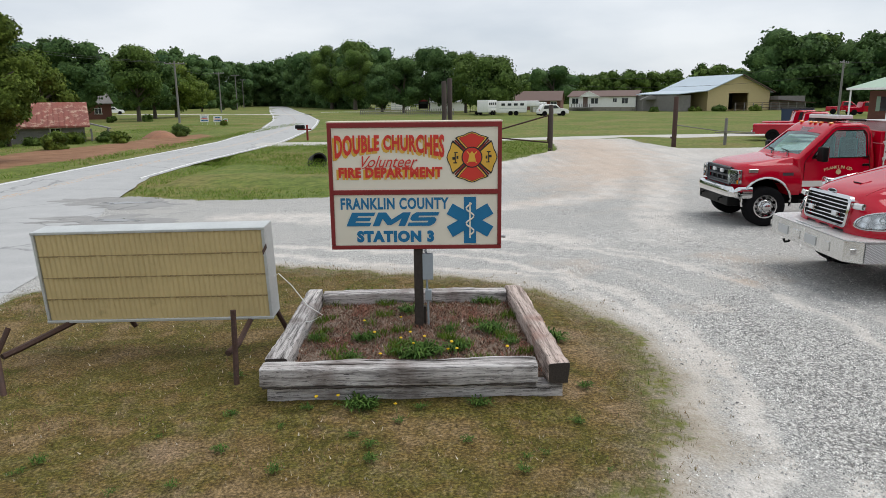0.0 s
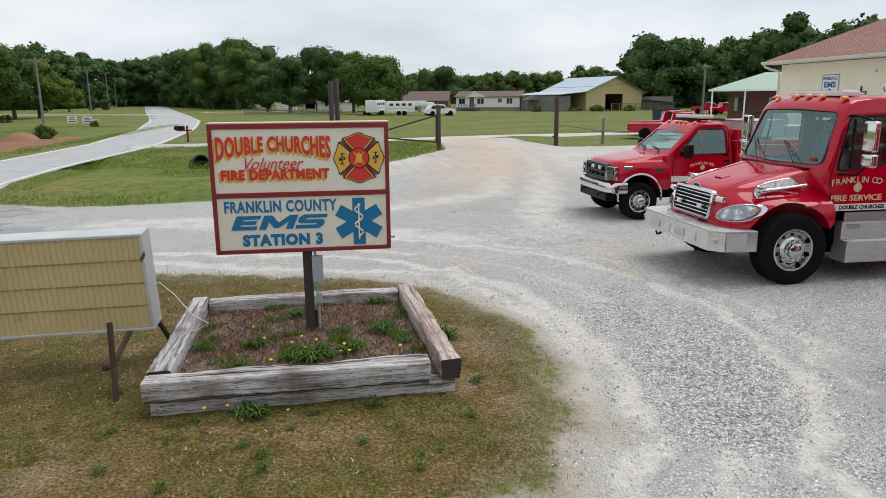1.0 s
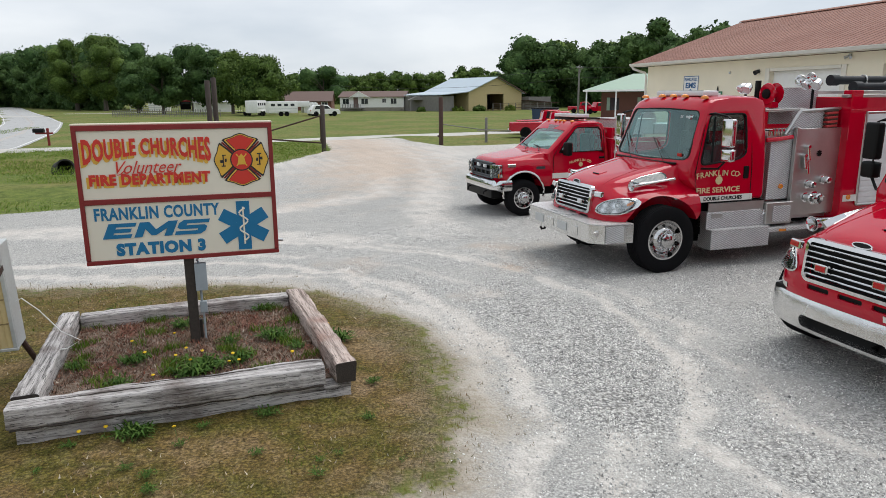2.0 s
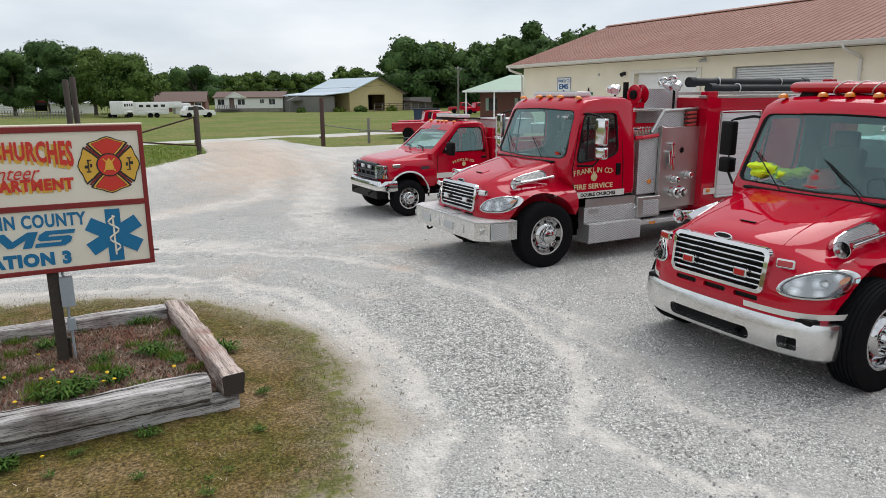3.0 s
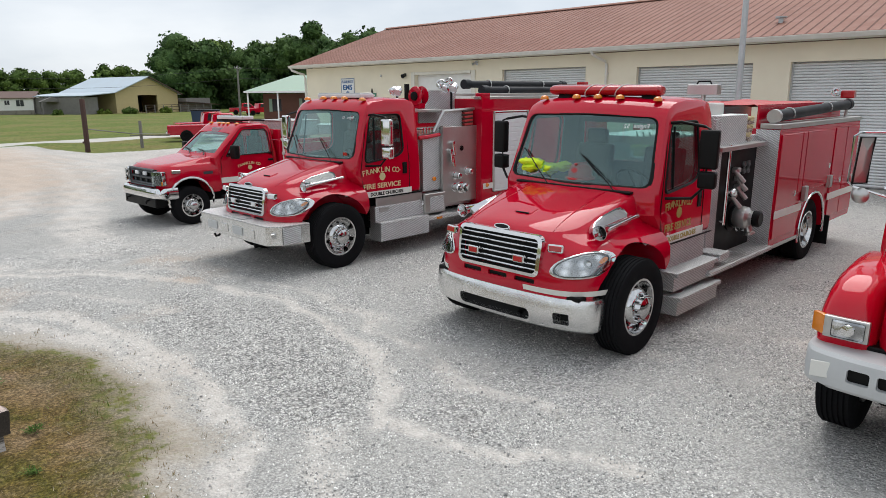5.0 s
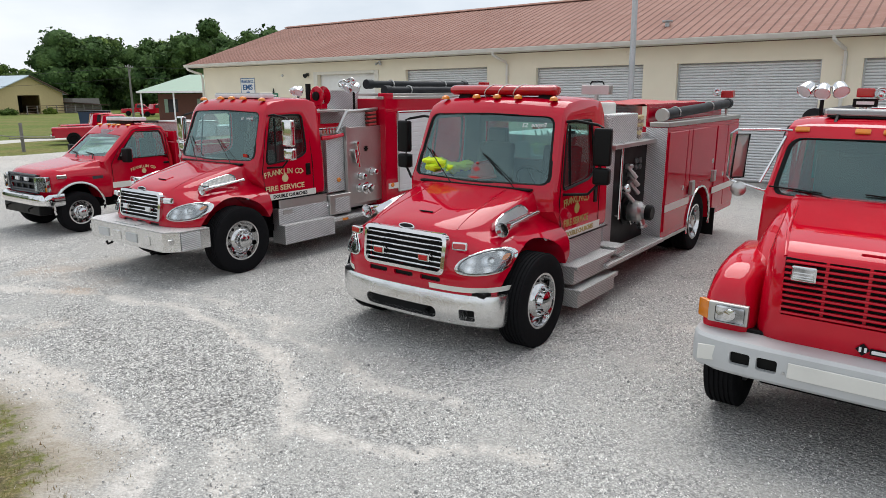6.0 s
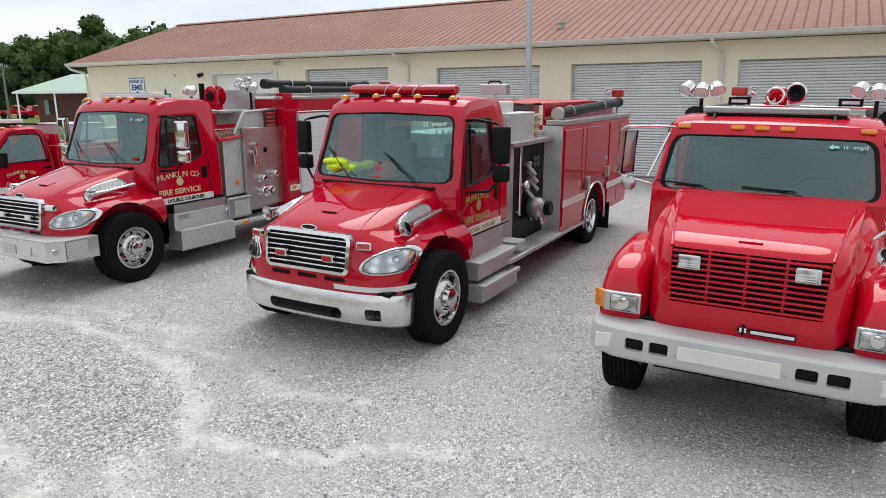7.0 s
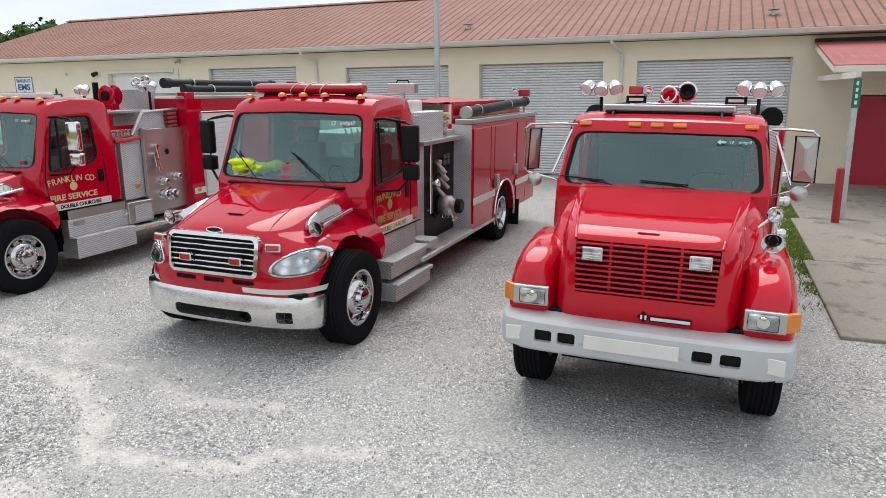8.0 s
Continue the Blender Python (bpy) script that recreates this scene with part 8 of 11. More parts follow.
gr = part("grille", prism(B(), [(-0.535, 1.07), (0.535, 1.07), (0.555, 1.50), (-0.555, 1.50)], 0.012, Matrix.Translation((0.583, 0, 0)) @ FACE_FRONT), TRIM_BLACK, tanker, "black opening with red grille bars")
for i in range(10):
    z = 1.09 + i * 0.043
    part("grille_bar", box(B(), (0.645 - 0.05 * (z - 1.07), 0, z), (0.035, 1.09, 0.017), bevel=0.004), PAINT_B, gr)
for y in (-0.27, 0.0, 0.27):
    part("grille_stay", box(B(), (0.62, y, 1.285), (0.02, 0.022, 0.43)), PAINT_B, gr)
for y in (-0.41, 0.41):
    wlp = part("warning_lamp", box(B(), (0.665, y, 1.405), (0.06, 0.165, 0.115), bevel=0.008), CHROME, gr, "rectangular clear warning lamp")
    part("lens", box(B(), (0.695, y, 1.405), (0.012, 0.145, 0.09), bevel=0.004), LAMP_GREY, wlp)
    for dz in (0.012, -0.012, -0.030):
        part("lens_rib", box(B(), (0.702, y, 1.405 + dz), (0.006, 0.13, 0.006)), WHITE_LENS, wlp)
# plain badge: a diamond and a bar
bm = prism(B(), [(-0.045, 0), (0, -0.045), (0.045, 0), (0, 0.045)], 0.012, Matrix.Translation((0.662, 0.02, 0.925)) @ FACE_FRONT)
part("badge", bm, TRIM_BLACK, hd, "plain dark diamond badge")
part("badge_bar", box(B(), (0.666, 0.225, 0.918), (0.010, 0.32, 0.048), bevel=0.003), TRIM_BLACK, hd, "dark backing of a name bar")
part("badge_bar", box(B(), (0.672, 0.225, 0.918), (0.008, 0.30, 0.026), bevel=0.003), WHITE_LENS, hd, "plain pale name bar")
for y in (0.005, 0.038):
    part("badge_bar", box(B(), (0.676, y, 0.925), (0.004, 0.016, 0.036), bevel=0.001), WHITE_LENS, hd, "pale stroke on the badge")
# fenders
for s in (1, -1):
    f = Hull([(0.72, 0.60, -0.80, 0.23, 6), (0.95, 0.64, -0.80, 0.235, 5.5), (1.10, 0.62, -0.80, 0.23, 4.5), (1.20, 0.57, -0.78, 0.22, 3.8), (1.28, 0.47, -0.74, 0.20, 3.3), (1.335, 0.30, -0.66, 0.165, 3.0), (1.36, 0.10, -0.55, 0.11, 3.0)])
    bm = f.solid(36)
    # a rounded tail as well
    bmesh.ops.translate(bm, verts=bm.verts, vec=(0, s * 0.93, 0))
    bm = carve(bm, [cyl(B(), (0, s * 0.4, 0.53), (0, s * 1.4, 0.53), 0.61, seg=44), box(B(), (-0.05, s * 0.9, 0.35), (1.20, 0.8, 0.8))])
    fd = part("fender", bm, PAINT_B, tanker, "rounded red front fender", smooth=40)
    hl = part("headlamp", box(B(), (0.655, s * 0.90, 1.0), (0.05, 0.30, 0.165), bevel=0.012, seg=2), STEEL, fd, "square headlamp in a bright frame")
    part("reflector", box(B(), (0.682, s * 0.885, 1.0), (0.02, 0.22, 0.135), bevel=0.02, seg=2), LAMP_GREY, hl)
    bm = lathe(B(), [(0.052, 0), (0.045, 0.012), (0.0, 0.02)], Matrix.Translation((0.688, s * 0.885, 1.0)) @ Matrix.Rotation(radians(90), 4, 'Y'), 16)
    part("bulb_bowl", bm, CHROME, hl, smooth=True)
    part("turn_lamp", box(B(), (0.0, 0.0, 0.0), (0.05, 0.13, 0.15), Matrix.Translation((0.612, s * 1.085, 1.0)) @ Matrix.Rotation(radians(s * 38), 4, 'Z'), bevel=0.015, seg=2), AMBER, hl, "amber turn lamp", smooth=True)
    trumpet(tanker, (-0.40, s * 0.98, 1.60), (0.16, s * 0.93, 1.50), 0.085) if s > 0 else None
bm = B()
spot(bm, (-0.30, 0.96, 1.66), (1, 0.2, 0.1), 0.07)
cyl(bm, (-0.30, 0.84, 1.54), (-0.32, 0.95, 1.64), 0.014)
part("siren_lamp", bm, CHROME, tanker, smooth=True)
wwell = part("wheel_well", box(B(), (-0.1, 0, 0.80), (1.3, 1.28, 0.56)), CHASSIS, tanker)
chassis(tanker, 0.5, -7.2)
for y in (0.96, -0.96):
    wheel(tanker, 0, y, 0.52, 0.27, chrome=False)
for y in (0.98, -0.98):
    wheel(tanker, -5.2, y, 0.51, 0.28, chrome=False, dual=True, dish=-0.13)
# grey channel bumper
bump = Hull([(0.585, 0.85, 0.40, 1.13, 6), (0.61, 0.875, 0.40, 1.14, 6), (0.70, 0.885, 0.40, 1.145, 6), (0.83, 0.875, 0.40, 1.14, 6), (0.855, 0.85, 0.40, 1.13, 6)])
cut = [prism(B(), round_rect(0.145, 0.10, 0.02, 3, y, 0.725), 0.5, Matrix.Translation((0.70, 0, 0)) @ FACE_FRONT) for y in (-0.74, -0.55, 0.48, 0.68)] + [box(B(), (0.47, 0, 0.65), (0.62, 2.0, 0.30))]
bp = part("bumper", carve(bump.solid(60), cut), GREY_PAINT, tanker, "grey painted steel bumper with oval slots", smooth=35)
part("bumper_backing", box(B(), (0.825, 0, 0.69), (0.01, 2.0, 0.2)), TRIM_BLACK, bp)
part("number_strip", box(B(), (0.889, -0.045, 0.73), (0.012, 0.72, 0.115), bevel=0.003), STRIPE, bp, "blank white strip")
for s in (1, -1):
    part("bolt", lathe(B(), [(0.012, 0), (0.01, 0.012), (0, 0.014)], Matrix.Translation((0.884, s * 0.385 - 0.045, 0.70)) @ Matrix.Rotation(radians(90), 4, 'Y'), 8), STEEL, bp)
for s in (1, -1):
    part("reflective_end", box(B(), (0, 0, 0), (0.012, 0.20, 0.12), Matrix.Translation((0.853, s * 0.952, 0.725)) @ Matrix.Rotation(radians(s * -15), 4, 'Z'), bevel=0.003), STRIPE, bp, "white reflective strip")
part("valance", box(B(), (0.48, 0, 0.84), (0.22, 1.96, 0.09), bevel=0.01), TRIM_BLACK, tanker)
# cab
prof = [(-1.02, 0.62), (-0.88, 1.30), (-0.86, 1.72), (-0.94, 1.82), (-1.14, 2.17), (-1.20, 2.27), (-1.27, 2.37), (-1.42, 2.425), (-1.85, 2.45), (-2.30, 2.44), (-2.48, 2.40), (-2.54, 2.29), (-2.56, 1.60), (-2.56, 0.70), (-2.50, 0.62)]
half, tum, bul = 1.03, 0.10, 0.05
wt = lambda z: half * (1 - tum * min(1, max(0, (z - 1.6) / 0.9)))
kw = dict(belt=1.6, top=2.5, edge=0.05)
shield_edge = rounded([(-0.945, 1.745), (0, 1.735), (0.945, 1.745), (0.875, 2.262), (0, 2.272), (-0.875, 2.262)], 0.12)
shield_d = lambda: prism(B(), shield_edge, 1.6, Matrix.Translation((-1.5, 0, 0)) @ FACE_FRONT)
side_d = lambda: prism(B(), [(-1.16, 1.66), (-1.30, 2.20), (-1.36, 2.27), (-2.12, 2.27), (-2.20, 2.20), (-2.20, 1.66)], 3.0, Matrix.Translation((0, 1.5, 0)) @ FACE_RIGHT)
bm = carve(cab_solid(prof, half, tum, bul, **kw), [cab_solid(prof, half, tum, bul, inset=0.06, **kw), shield_d(), side_d(), box(B(), (-2.5, 0, 2.0), (0.4, 1.3, 0.4))])
cab = part("cab", bm, PAINT_B, tanker, "bright red steel cab", smooth=32)
cab.location.y = -0.05
part("lining", carve(cab_solid(prof, half, tum, bul, inset=0.064, **kw), [cab_solid(prof, half, tum, bul, inset=0.08, **kw), shield_d(), side_d(), box(B(), (-2.5, 0, 2.0), (0.4, 1.3, 0.4))]), LINING, cab, "grey cab lining", smooth=32)


def tw(y, z):
    t = (z - 1.745) / 0.51
    return (-0.895 - 0.275 * t - 0.045 * (y / 0.9) ** 2, y, z)


shield(cab, tw, shield_edge, "wide tinted windshield", 0.03)
for y0, y1 in ((0.30, 0.02), (-0.48, -0.78)):
    bm = tube(B(), [(-0.84, y0 + 0.05, 1.765), tuple(Vector(tw(y1 + 0.12, 1.80)) + Vector((0.03, 0, 0)))], 0.006, 6)
    tube(bm, [tuple(Vector(tw(y1 + 0.26, 1.795)) + Vector((0.03, 0, 0))), tuple(Vector(tw(y1 - 0.20, 1.815)) + Vector((0.03, 0, 0)))], 0.008, 6)
    part("wiper", bm, TRIM_BLACK, cab)
for s in (1, -1):
    g = pane(B(), [[(x, s * (wt(z) - 0.03), z) for x in (-1.17, -1.5, -1.85, -2.19)] for z in (1.66, 1.95, 2.27)])
    part("side_window", g, GLASS, cab, "tinted side window").visible_shadow = False
    part("door_joint", tube(B(), [(x, s * wt(z), z) for x, z in ((-1.08, 0.72), (-1.06, 1.60), (-1.26, 2.30), (-1.36, 2.36), (-2.20, 2.36), (-2.30, 2.28), (-2.30, 0.72))], 0.007, 5), TRIM_BLACK, cab)
    part("door_handle", box(B(), (-2.18, s * (wt(1.4) + 0.01), 1.45), (0.16, 0.03, 0.05), bevel=0.01), CHROME, cab)
for y in (-0.80, -0.30, -0.08, 0.14, 0.80):
    part("marker_lamp", box(B(), (0, 0, 0), (0.03, 0.125, 0.05), Matrix.Translation((-1.235 - 0.03 * y * y, y, 2.342)) @ Matrix.Rotation(radians(-35), 4, 'Y'), bevel=0.008), AMBER, cab, "amber roof marker lamp")
part("dashboard", box(B(), (-1.15, 0, 1.58), (0.40, 1.76, 0.26), bevel=0.05, seg=2), VINYL, cab)
part("bench_seat", box(B(), (-2.1, 0, 1.36), (0.50, 1.6, 0.16), bevel=0.05, seg=2), SEAT, cab)
part("seat_back", box(B(), (-2.36, 0, 1.74), (0.14, 1.6, 0.66), bevel=0.05, seg=2), SEAT, cab)
part("rear_wall_panel", box(B(), (-2.49, 0, 2.0), (0.02, 1.7, 0.5)), VINYL, cab)
swm = Matrix.Translation((-1.45, 0.46, 1.74)) @ Matrix.Rotation(radians(-45), 4, 'Y')
part("steering_wheel", tube(B(), [swm @ Vector((0.22 * math.cos(a / 20 * 6.2832), 0.22 * math.sin(a / 20 * 6.2832), 0)) for a in range(21)], 0.014, 6), TRIM_BLACK, cab)
NOTE = plain("pale_green_glass_paint", (0.35, 0.70, 0.58), 0.7)
for word, y in (("Engine", 0.75), ("51", 0.635)):
    letters("window_note", word, 0.046, Matrix.Translation((-1.125, y, 2.20)) @ Matrix.Rotation(radians(-28), 4, 'Y') @ FACE_FRONT @ Matrix.Diagonal((-1, 1, 1, 1)), NOTE, cab, depth=0.002)
bm = prism(B(), [(-0.09, 0), (-0.04, 0.04), (-0.04, 0.014), (0.03, 0.014), (0.03, -0.014), (-0.04, -0.014), (-0.04, -0.04)], 0.002, Matrix.Translation((-1.122, 0.56, 2.20)) @ Matrix.Rotation(radians(-28), 4, 'Y') @ FACE_FRONT @ Matrix.Scale(0.7, 4))
part("window_arrow", bm, NOTE, cab)
BAR_GREY = plain("grey_bar_lens", (0.30, 0.32, 0.33), 0.2, coat=0.5)
# long clear light bar
lb = part("light_bar", box(B(), (-1.62, -0.01, 2.50), (0.26, 1.32, 0.065), bevel=0.02, seg=2), STEEL, cab, "long clear light bar")
part("bar_lens", box(B(), (-1.484, -0.01, 2.50), (0.012, 1.27, 0.042), bevel=0.004), BAR_GREY, lb)
part("bar_base", box(B(), (-1.60, -0.01, 2.462), (0.22, 1.26, 0.02)), TRIM_BLACK, lb)
for y in (-0.55, 0.52):
    part("bar_foot", tube(B(), [(-1.38, y, 2.40), (-1.50, y, 2.475)], 0.02, 6), TRIM_BLACK, lb)
# west-coast mirrors on bright loops, each turned its own way
for s, yo, ym, turn, w in ((1, 1.30, 1.215, -14, 0.19), (-1, -1.42, -1.33, 55, 0.15)):
    bm = tube(B(), [(-1.20, s * 0.93, 2.33), (-1.06, s * 1.08, 2.34), (-0.98, yo - s * 0.05, 2.33), (-0.97, yo, 2.29), (-0.97, yo, 1.88), (-1.0, yo - s * 0.04, 1.83), (-1.05, s * 1.10, 1.76), (-1.10, s * 0.97, 1.70)], 0.012, 8)
    tube(bm, [(-1.10, s * 0.96, 2.28), (-0.98, s * 1.12, 1.84)], 0.012, 6)
    ar = part("mirror_arm", bm, CHROME, tanker, "bright tubular mirror bracket", smooth=True)
    m = Matrix.Translation((-0.99, ym, 2.08)) @ Matrix.Rotation(radians(turn), 4, 'Z') @ Matrix.Rotation(radians(4), 4, 'Y')
    bm = box(B(), (0, 0, 0), (0.022, w, 0.42), m, bevel=0.008, seg=2)
    loft(bm, [[m @ Vector((0.011, y * w * 0.44, z * 0.19)) for y, z in ((-1, -1), (1, -1), (1, 1), (-1, 1))], [m @ Vector((0.026, y * w * 0.06, z * 0.10)) for y, z in ((-1, -1), (1, -1), (1, 1), (-1, 1))]])
    mh = part("mirror", bm, STEEL, tanker, "tall flat mirror with a faceted steel back")
    part("mirror_rim", tube(B(), [m @ Vector((0.012, y * w / 2, z)) for y, z in ((-1, -0.21), (1, -0.21), (1, 0.21), (-1, 0.21), (-1, -0.21))], 0.010, 6), TRIM_BLACK, mh)
    bm = lathe(B(), [(0.07, -0.02), (0.075, 0.0), (0.06, 0.022), (0.03, 0.034), (0.0, 0.038)], Matrix.Translation((-0.99, ym - s * 0.02, 1.76)) @ Matrix.Rotation(radians(90), 4, 'Y'), 18)
    part("round_mirror", bm, STEEL, tanker, "round convex mirror", smooth=True)
# body behind the cab
bm = box(B(), (-5.1, 0, 1.40), (4.7, 2.34, 1.70), bevel=0.012)
body = part("tank_body", carve(bm, [cyl(B(), (-5.2, s * 0.6, 0.51), (-5.2, s * 1.4, 0.51), 0.62, seg=32) for s in (1, -1)]), PAINT_B, tanker, "red tank body", smooth=30)
part("top_rail", box(B(), (-5.1, 1.05, 2.27), (4.7, 0.22, 0.05), bevel=0.005), STEEL, body)
part("top_rail", box(B(), (-5.1, -1.05, 2.27), (4.7, 0.22, 0.05), bevel=0.005), STEEL, body)
part("pump_front", box(B(), (-2.72, 0, 1.45), (0.16, 2.2, 1.60), bevel=0.006), PLATE, body)
pb = part("pump_panel", box(B(), (-3.1, 1.178, 1.40), (0.9, 0.02, 1.3)), STEEL, body)
for z in (1.0, 1.4, 1.7):
    outlet(pb, -2.98, 1.19, z, 0.05)
for y in (-1.02, 1.02):
    part("suction_hose", lathe(B(), [(0, 0), (0.12, 0.0), (0.12, 0.16), (0.10, 0.17), (0.10, 3.2), (0, 3.2)], Matrix.Translation((-2.9, y, 2.38)) @ Matrix.Rotation(radians(-90), 4, 'Y'), 20), HOSE_BLACK, tanker, "black hard suction hose", smooth=True)
part("hose_cap", lathe(B(), [(0.125, 0), (0.125, 0.03), (0.10, 0.04), (0, 0.035)], Matrix.Translation((-2.89, 1.02, 2.38)) @ Matrix.Rotation(radians(90), 4, 'Y'), 20), TRIM_BLACK, tanker)
for y in (-0.93, 0.86):
    lamp_mast(tanker, -2.75, y, 2.25, 2.58, 0.175, 3)
part("cross_tube", tube(B(), [(-2.80, -0.45, 2.52), (-2.80, 0.86, 2.52)], 0.012, 8), CHROME, tanker, "thin bright cross tube")
# grey number box shapes, beacons, deck gun
for y in (-0.52, 0.62):
    bx = part("name_block", box(B(), (-2.85, y, 2.57), (0.03, 0.24, 0.09), bevel=0.006), TRIM_BLACK, tanker, "small dark maker's block")
    part("plain_bar", box(B(), (-2.833, y, 2.57), (0.004, 0.17, 0.035)), WHITE_LENS, bx)
    part("block_post", cyl(B(), (-2.87, y, 2.25), (-2.87, y, 2.60), 0.02), STEEL, bx)
bc = part("beacon", box(B(), (-2.88, -0.53, 2.68), (0.12, 0.17, 0.10), bevel=0.015, seg=2), RED_LENS, tanker, "red warning beacon")
bm = B()
spot(bm, (-2.82, -0.38, 2.67), (1, 0.2, 0.1), 0.07)
part("small_lamp", bm, CHROME, tanker, smooth=True)
gun = part("deck_gun", lathe(B(), [(0.10, 0), (0.10, 0.08), (0.06, 0.12), (0.06, 0.3), (0.09, 0.34), (0.0, 0.4)], Matrix.Translation((-2.95, -0.08, 2.30)), 18), PAINT_B, tanker, "red deck gun with chrome rings", smooth=True)
bm = tube(B(), [(-2.93, -0.08 + 0.14 * math.cos(a), 2.55 + 0.14 * math.sin(a)) for a in [0.35 * i for i in range(12)]], 0.045, 8)
part("gun_elbow", bm, PAINT_B, gun, smooth=True)
for y, z, r in ((-0.14, 2.63, 0.088), (0.07, 2.67, 0.095)):
    bm = tube(B(), [(-2.83, y + r * math.cos(a / 16 * 6.2832), z + r * math.sin(a / 16 * 6.2832)) for a in range(17)], 0.020, 8)
    part("gun_ring", bm, CHROME, gun, smooth=True)
bm = lathe(B(), [(0.04, 0), (0.05, 0.2), (0.085, 0.30), (0.075, 0.30), (0.03, 0.2)], Matrix.Translation((-3.08, 0.07, 2.60)) @ Matrix.Rotation(radians(75), 4, 'Y'), 16)
part("gun_nozzle", bm, HOSE_BLACK, gun, smooth=True)

# ---- the pickup brush unit ----
brush = thing("brush_truck", pose(6.74, 15.15, 0.09, 0, 0, 180.0), "red crew pickup brush truck with a chrome bumper and hose skid", "fire truck", "fire engines")
fhood = Hull([(0.56, 0.56, -0.70, 0.92, 7), (0.70, 0.62, -0.70, 0.96, 6.5), (0.95, 0.63, -0.70, 0.97, 6), (1.06, 0.61, -0.70, 0.96, 5.5), (1.14, 0.58, -0.70, 0.93, 5), (1.19, 0.52, -0.70, 0.89, 5), (1.225, 0.36, -0.70, 0.86, 5), (1.26, 0.08, -0.70, 0.84, 5), (1.30, -0.25, -0.70, 0.82, 6), (1.335, -0.58, -0.70, 0.80, 6)])
arch = [cyl(B(), (0, s * 0.55, 0.42), (0, s * 1.3, 0.42), 0.50, seg=40) for s in (1, -1)] + [box(B(), (0, s * 1.0, 0.3), (1.0, 0.9, 0.4)) for s in (1, -1)]
bm = carve(fhood.solid(44), arch + [box(B(), (0.62, 0, 0.93), (0.16, 1.26, 0.36)), box(B(), (0, 0, 0.55), (1.06, 1.06, 0.6))])
hd = part("hood", bm, PAINT, brush, "red pickup hood and fenders", smooth=38)
gr = part("grille", box(B(), (0.56, 0, 0.93), (0.02, 1.24, 0.35)), TRIM_BLACK, brush, "black barred grille")
GRILLE_GREY = plain("dark_grey_grille", (0.045, 0.05, 0.058), 0.4)
for z in (0.80, 0.93, 1.06):
    part("grille_bar", box(B(), (0.60, 0, z), (0.06, 1.22, 0.045), bevel=0.012), GRILLE_GREY, gr)
for y in (-0.42, -0.14, 0.14, 0.42):
    part("grille_bar", box(B(), (0.59, y, 0.93), (0.04, 0.04, 0.33), bevel=0.01), GRILLE_GREY, gr)
part("grille_rim", tube(B(), [(0.625, y, z) for y, z in ((-0.62, 0.76), (0.62, 0.76), (0.62, 1.11), (-0.62, 1.11), (-0.62, 0.76))], 0.022, 6), GRILLE_GREY, gr)
for y in (-0.2, 0.2):
    wg = part("grille_lamp", box(B(), (0.645, y, 1.02), (0.05, 0.14, 0.08), bevel=0.01), WHITE_LENS, gr, "clear warning lamp")
for s in (1, -1):
    m = Matrix.Translation((0.585, s * 0.775, 0.94)) @ Matrix.Rotation(radians(s * 17), 4, 'Z')
    hl = part("headlamp", box(B(), (0, 0, 0), (0.10, 0.29, 0.30), m, bevel=0.02, seg=2), LAMP_GREY, brush, "tall square headlamp")
    for z in (0.065, -0.055):
        part("reflector", lathe(B(), [(0.115, 0.02), (0.11, 0.024), (0.07, 0.004), (0.025, 0.0), (0.02, 0.016), (0, 0.018)], m @ Matrix.Translation((0.052, -0.015 * s, z)) @ Matrix.Rotation(radians(90), 4, 'Y') @ Matrix.Diagonal((0.5, 1.05, 1, 1)), 18, caps=False), CHROME, hl, smooth=True)
    part("turn_lens", box(B(), (0.055, s * 0.105, -0.10), (0.03, 0.075, 0.085), m, bevel=0.008), AMBER, hl, "amber turn lens")
    part("lens", box(B(), (0.085, 0, 0), (0.012, 0.275, 0.285), m, bevel=0.005), GLASS_CLEAR, hl, "clear headlamp lens").visible_shadow = False
    part("arch_trim", tube(B(), [(0.51 * math.cos(radians(a)), s * 0.965, 0.42 + 0.51 * math.sin(radians(a))) for a in range(-10, 191, 10)], 0.028, 8), CHROME, brush, "bright wheel arch trim", smooth=True)
    wlp = part("warning_lamp", box(B(), (0.30, s * 0.955, 1.07), (0.20, 0.04, 0.08), bevel=0.01), CHROME, brush)
bump = Hull([(0.50, 0.70, 0.30, 0.98, 6), (0.53, 0.76, 0.30, 1.0, 6), (0.62, 0.78, 0.30, 1.0, 6), (0.70, 0.76, 0.30, 0.99, 6), (0.74, 0.70, 0.30, 0.97, 6)])
bp = part("bumper", carve(bump.solid(44), [box(B(), (0.42, 0, 0.62), (0.5, 1.9, 0.4))]), CHROME, brush, "chrome bumper", smooth=35)
part("valance", box(B(), (0.60, 0, 0.42), (0.26, 1.6, 0.20), bevel=0.03, seg=2), TRIM_BLACK, bp, "black lower valance")
for s in (1, -1):
    part("tow_hook", tube(B(), [(0.70, s * 0.5, 0.48), (0.80, s * 0.5, 0.46), (0.80, s * 0.5, 0.40)], 0.02, 6), TRIM_BLACK, bp)
part("wheel_well", box(B(), (-0.05, 0, 0.72), (1.1, 1.1, 0.5)), CHASSIS, brush)
bm = box(B(), (-2.0, 0, 0.60), (4.4, 1.0, 0.22))
# underbody block added to darken the ground below the pickup
box(bm, (-1.6, 0, 0.52), (2.2, 1.5, 0.34), bevel=0.05)
cyl(bm, (0, -0.8, 0.42), (0, 0.8, 0.42), 0.06)
part("chassis", bm, CHASSIS, brush)
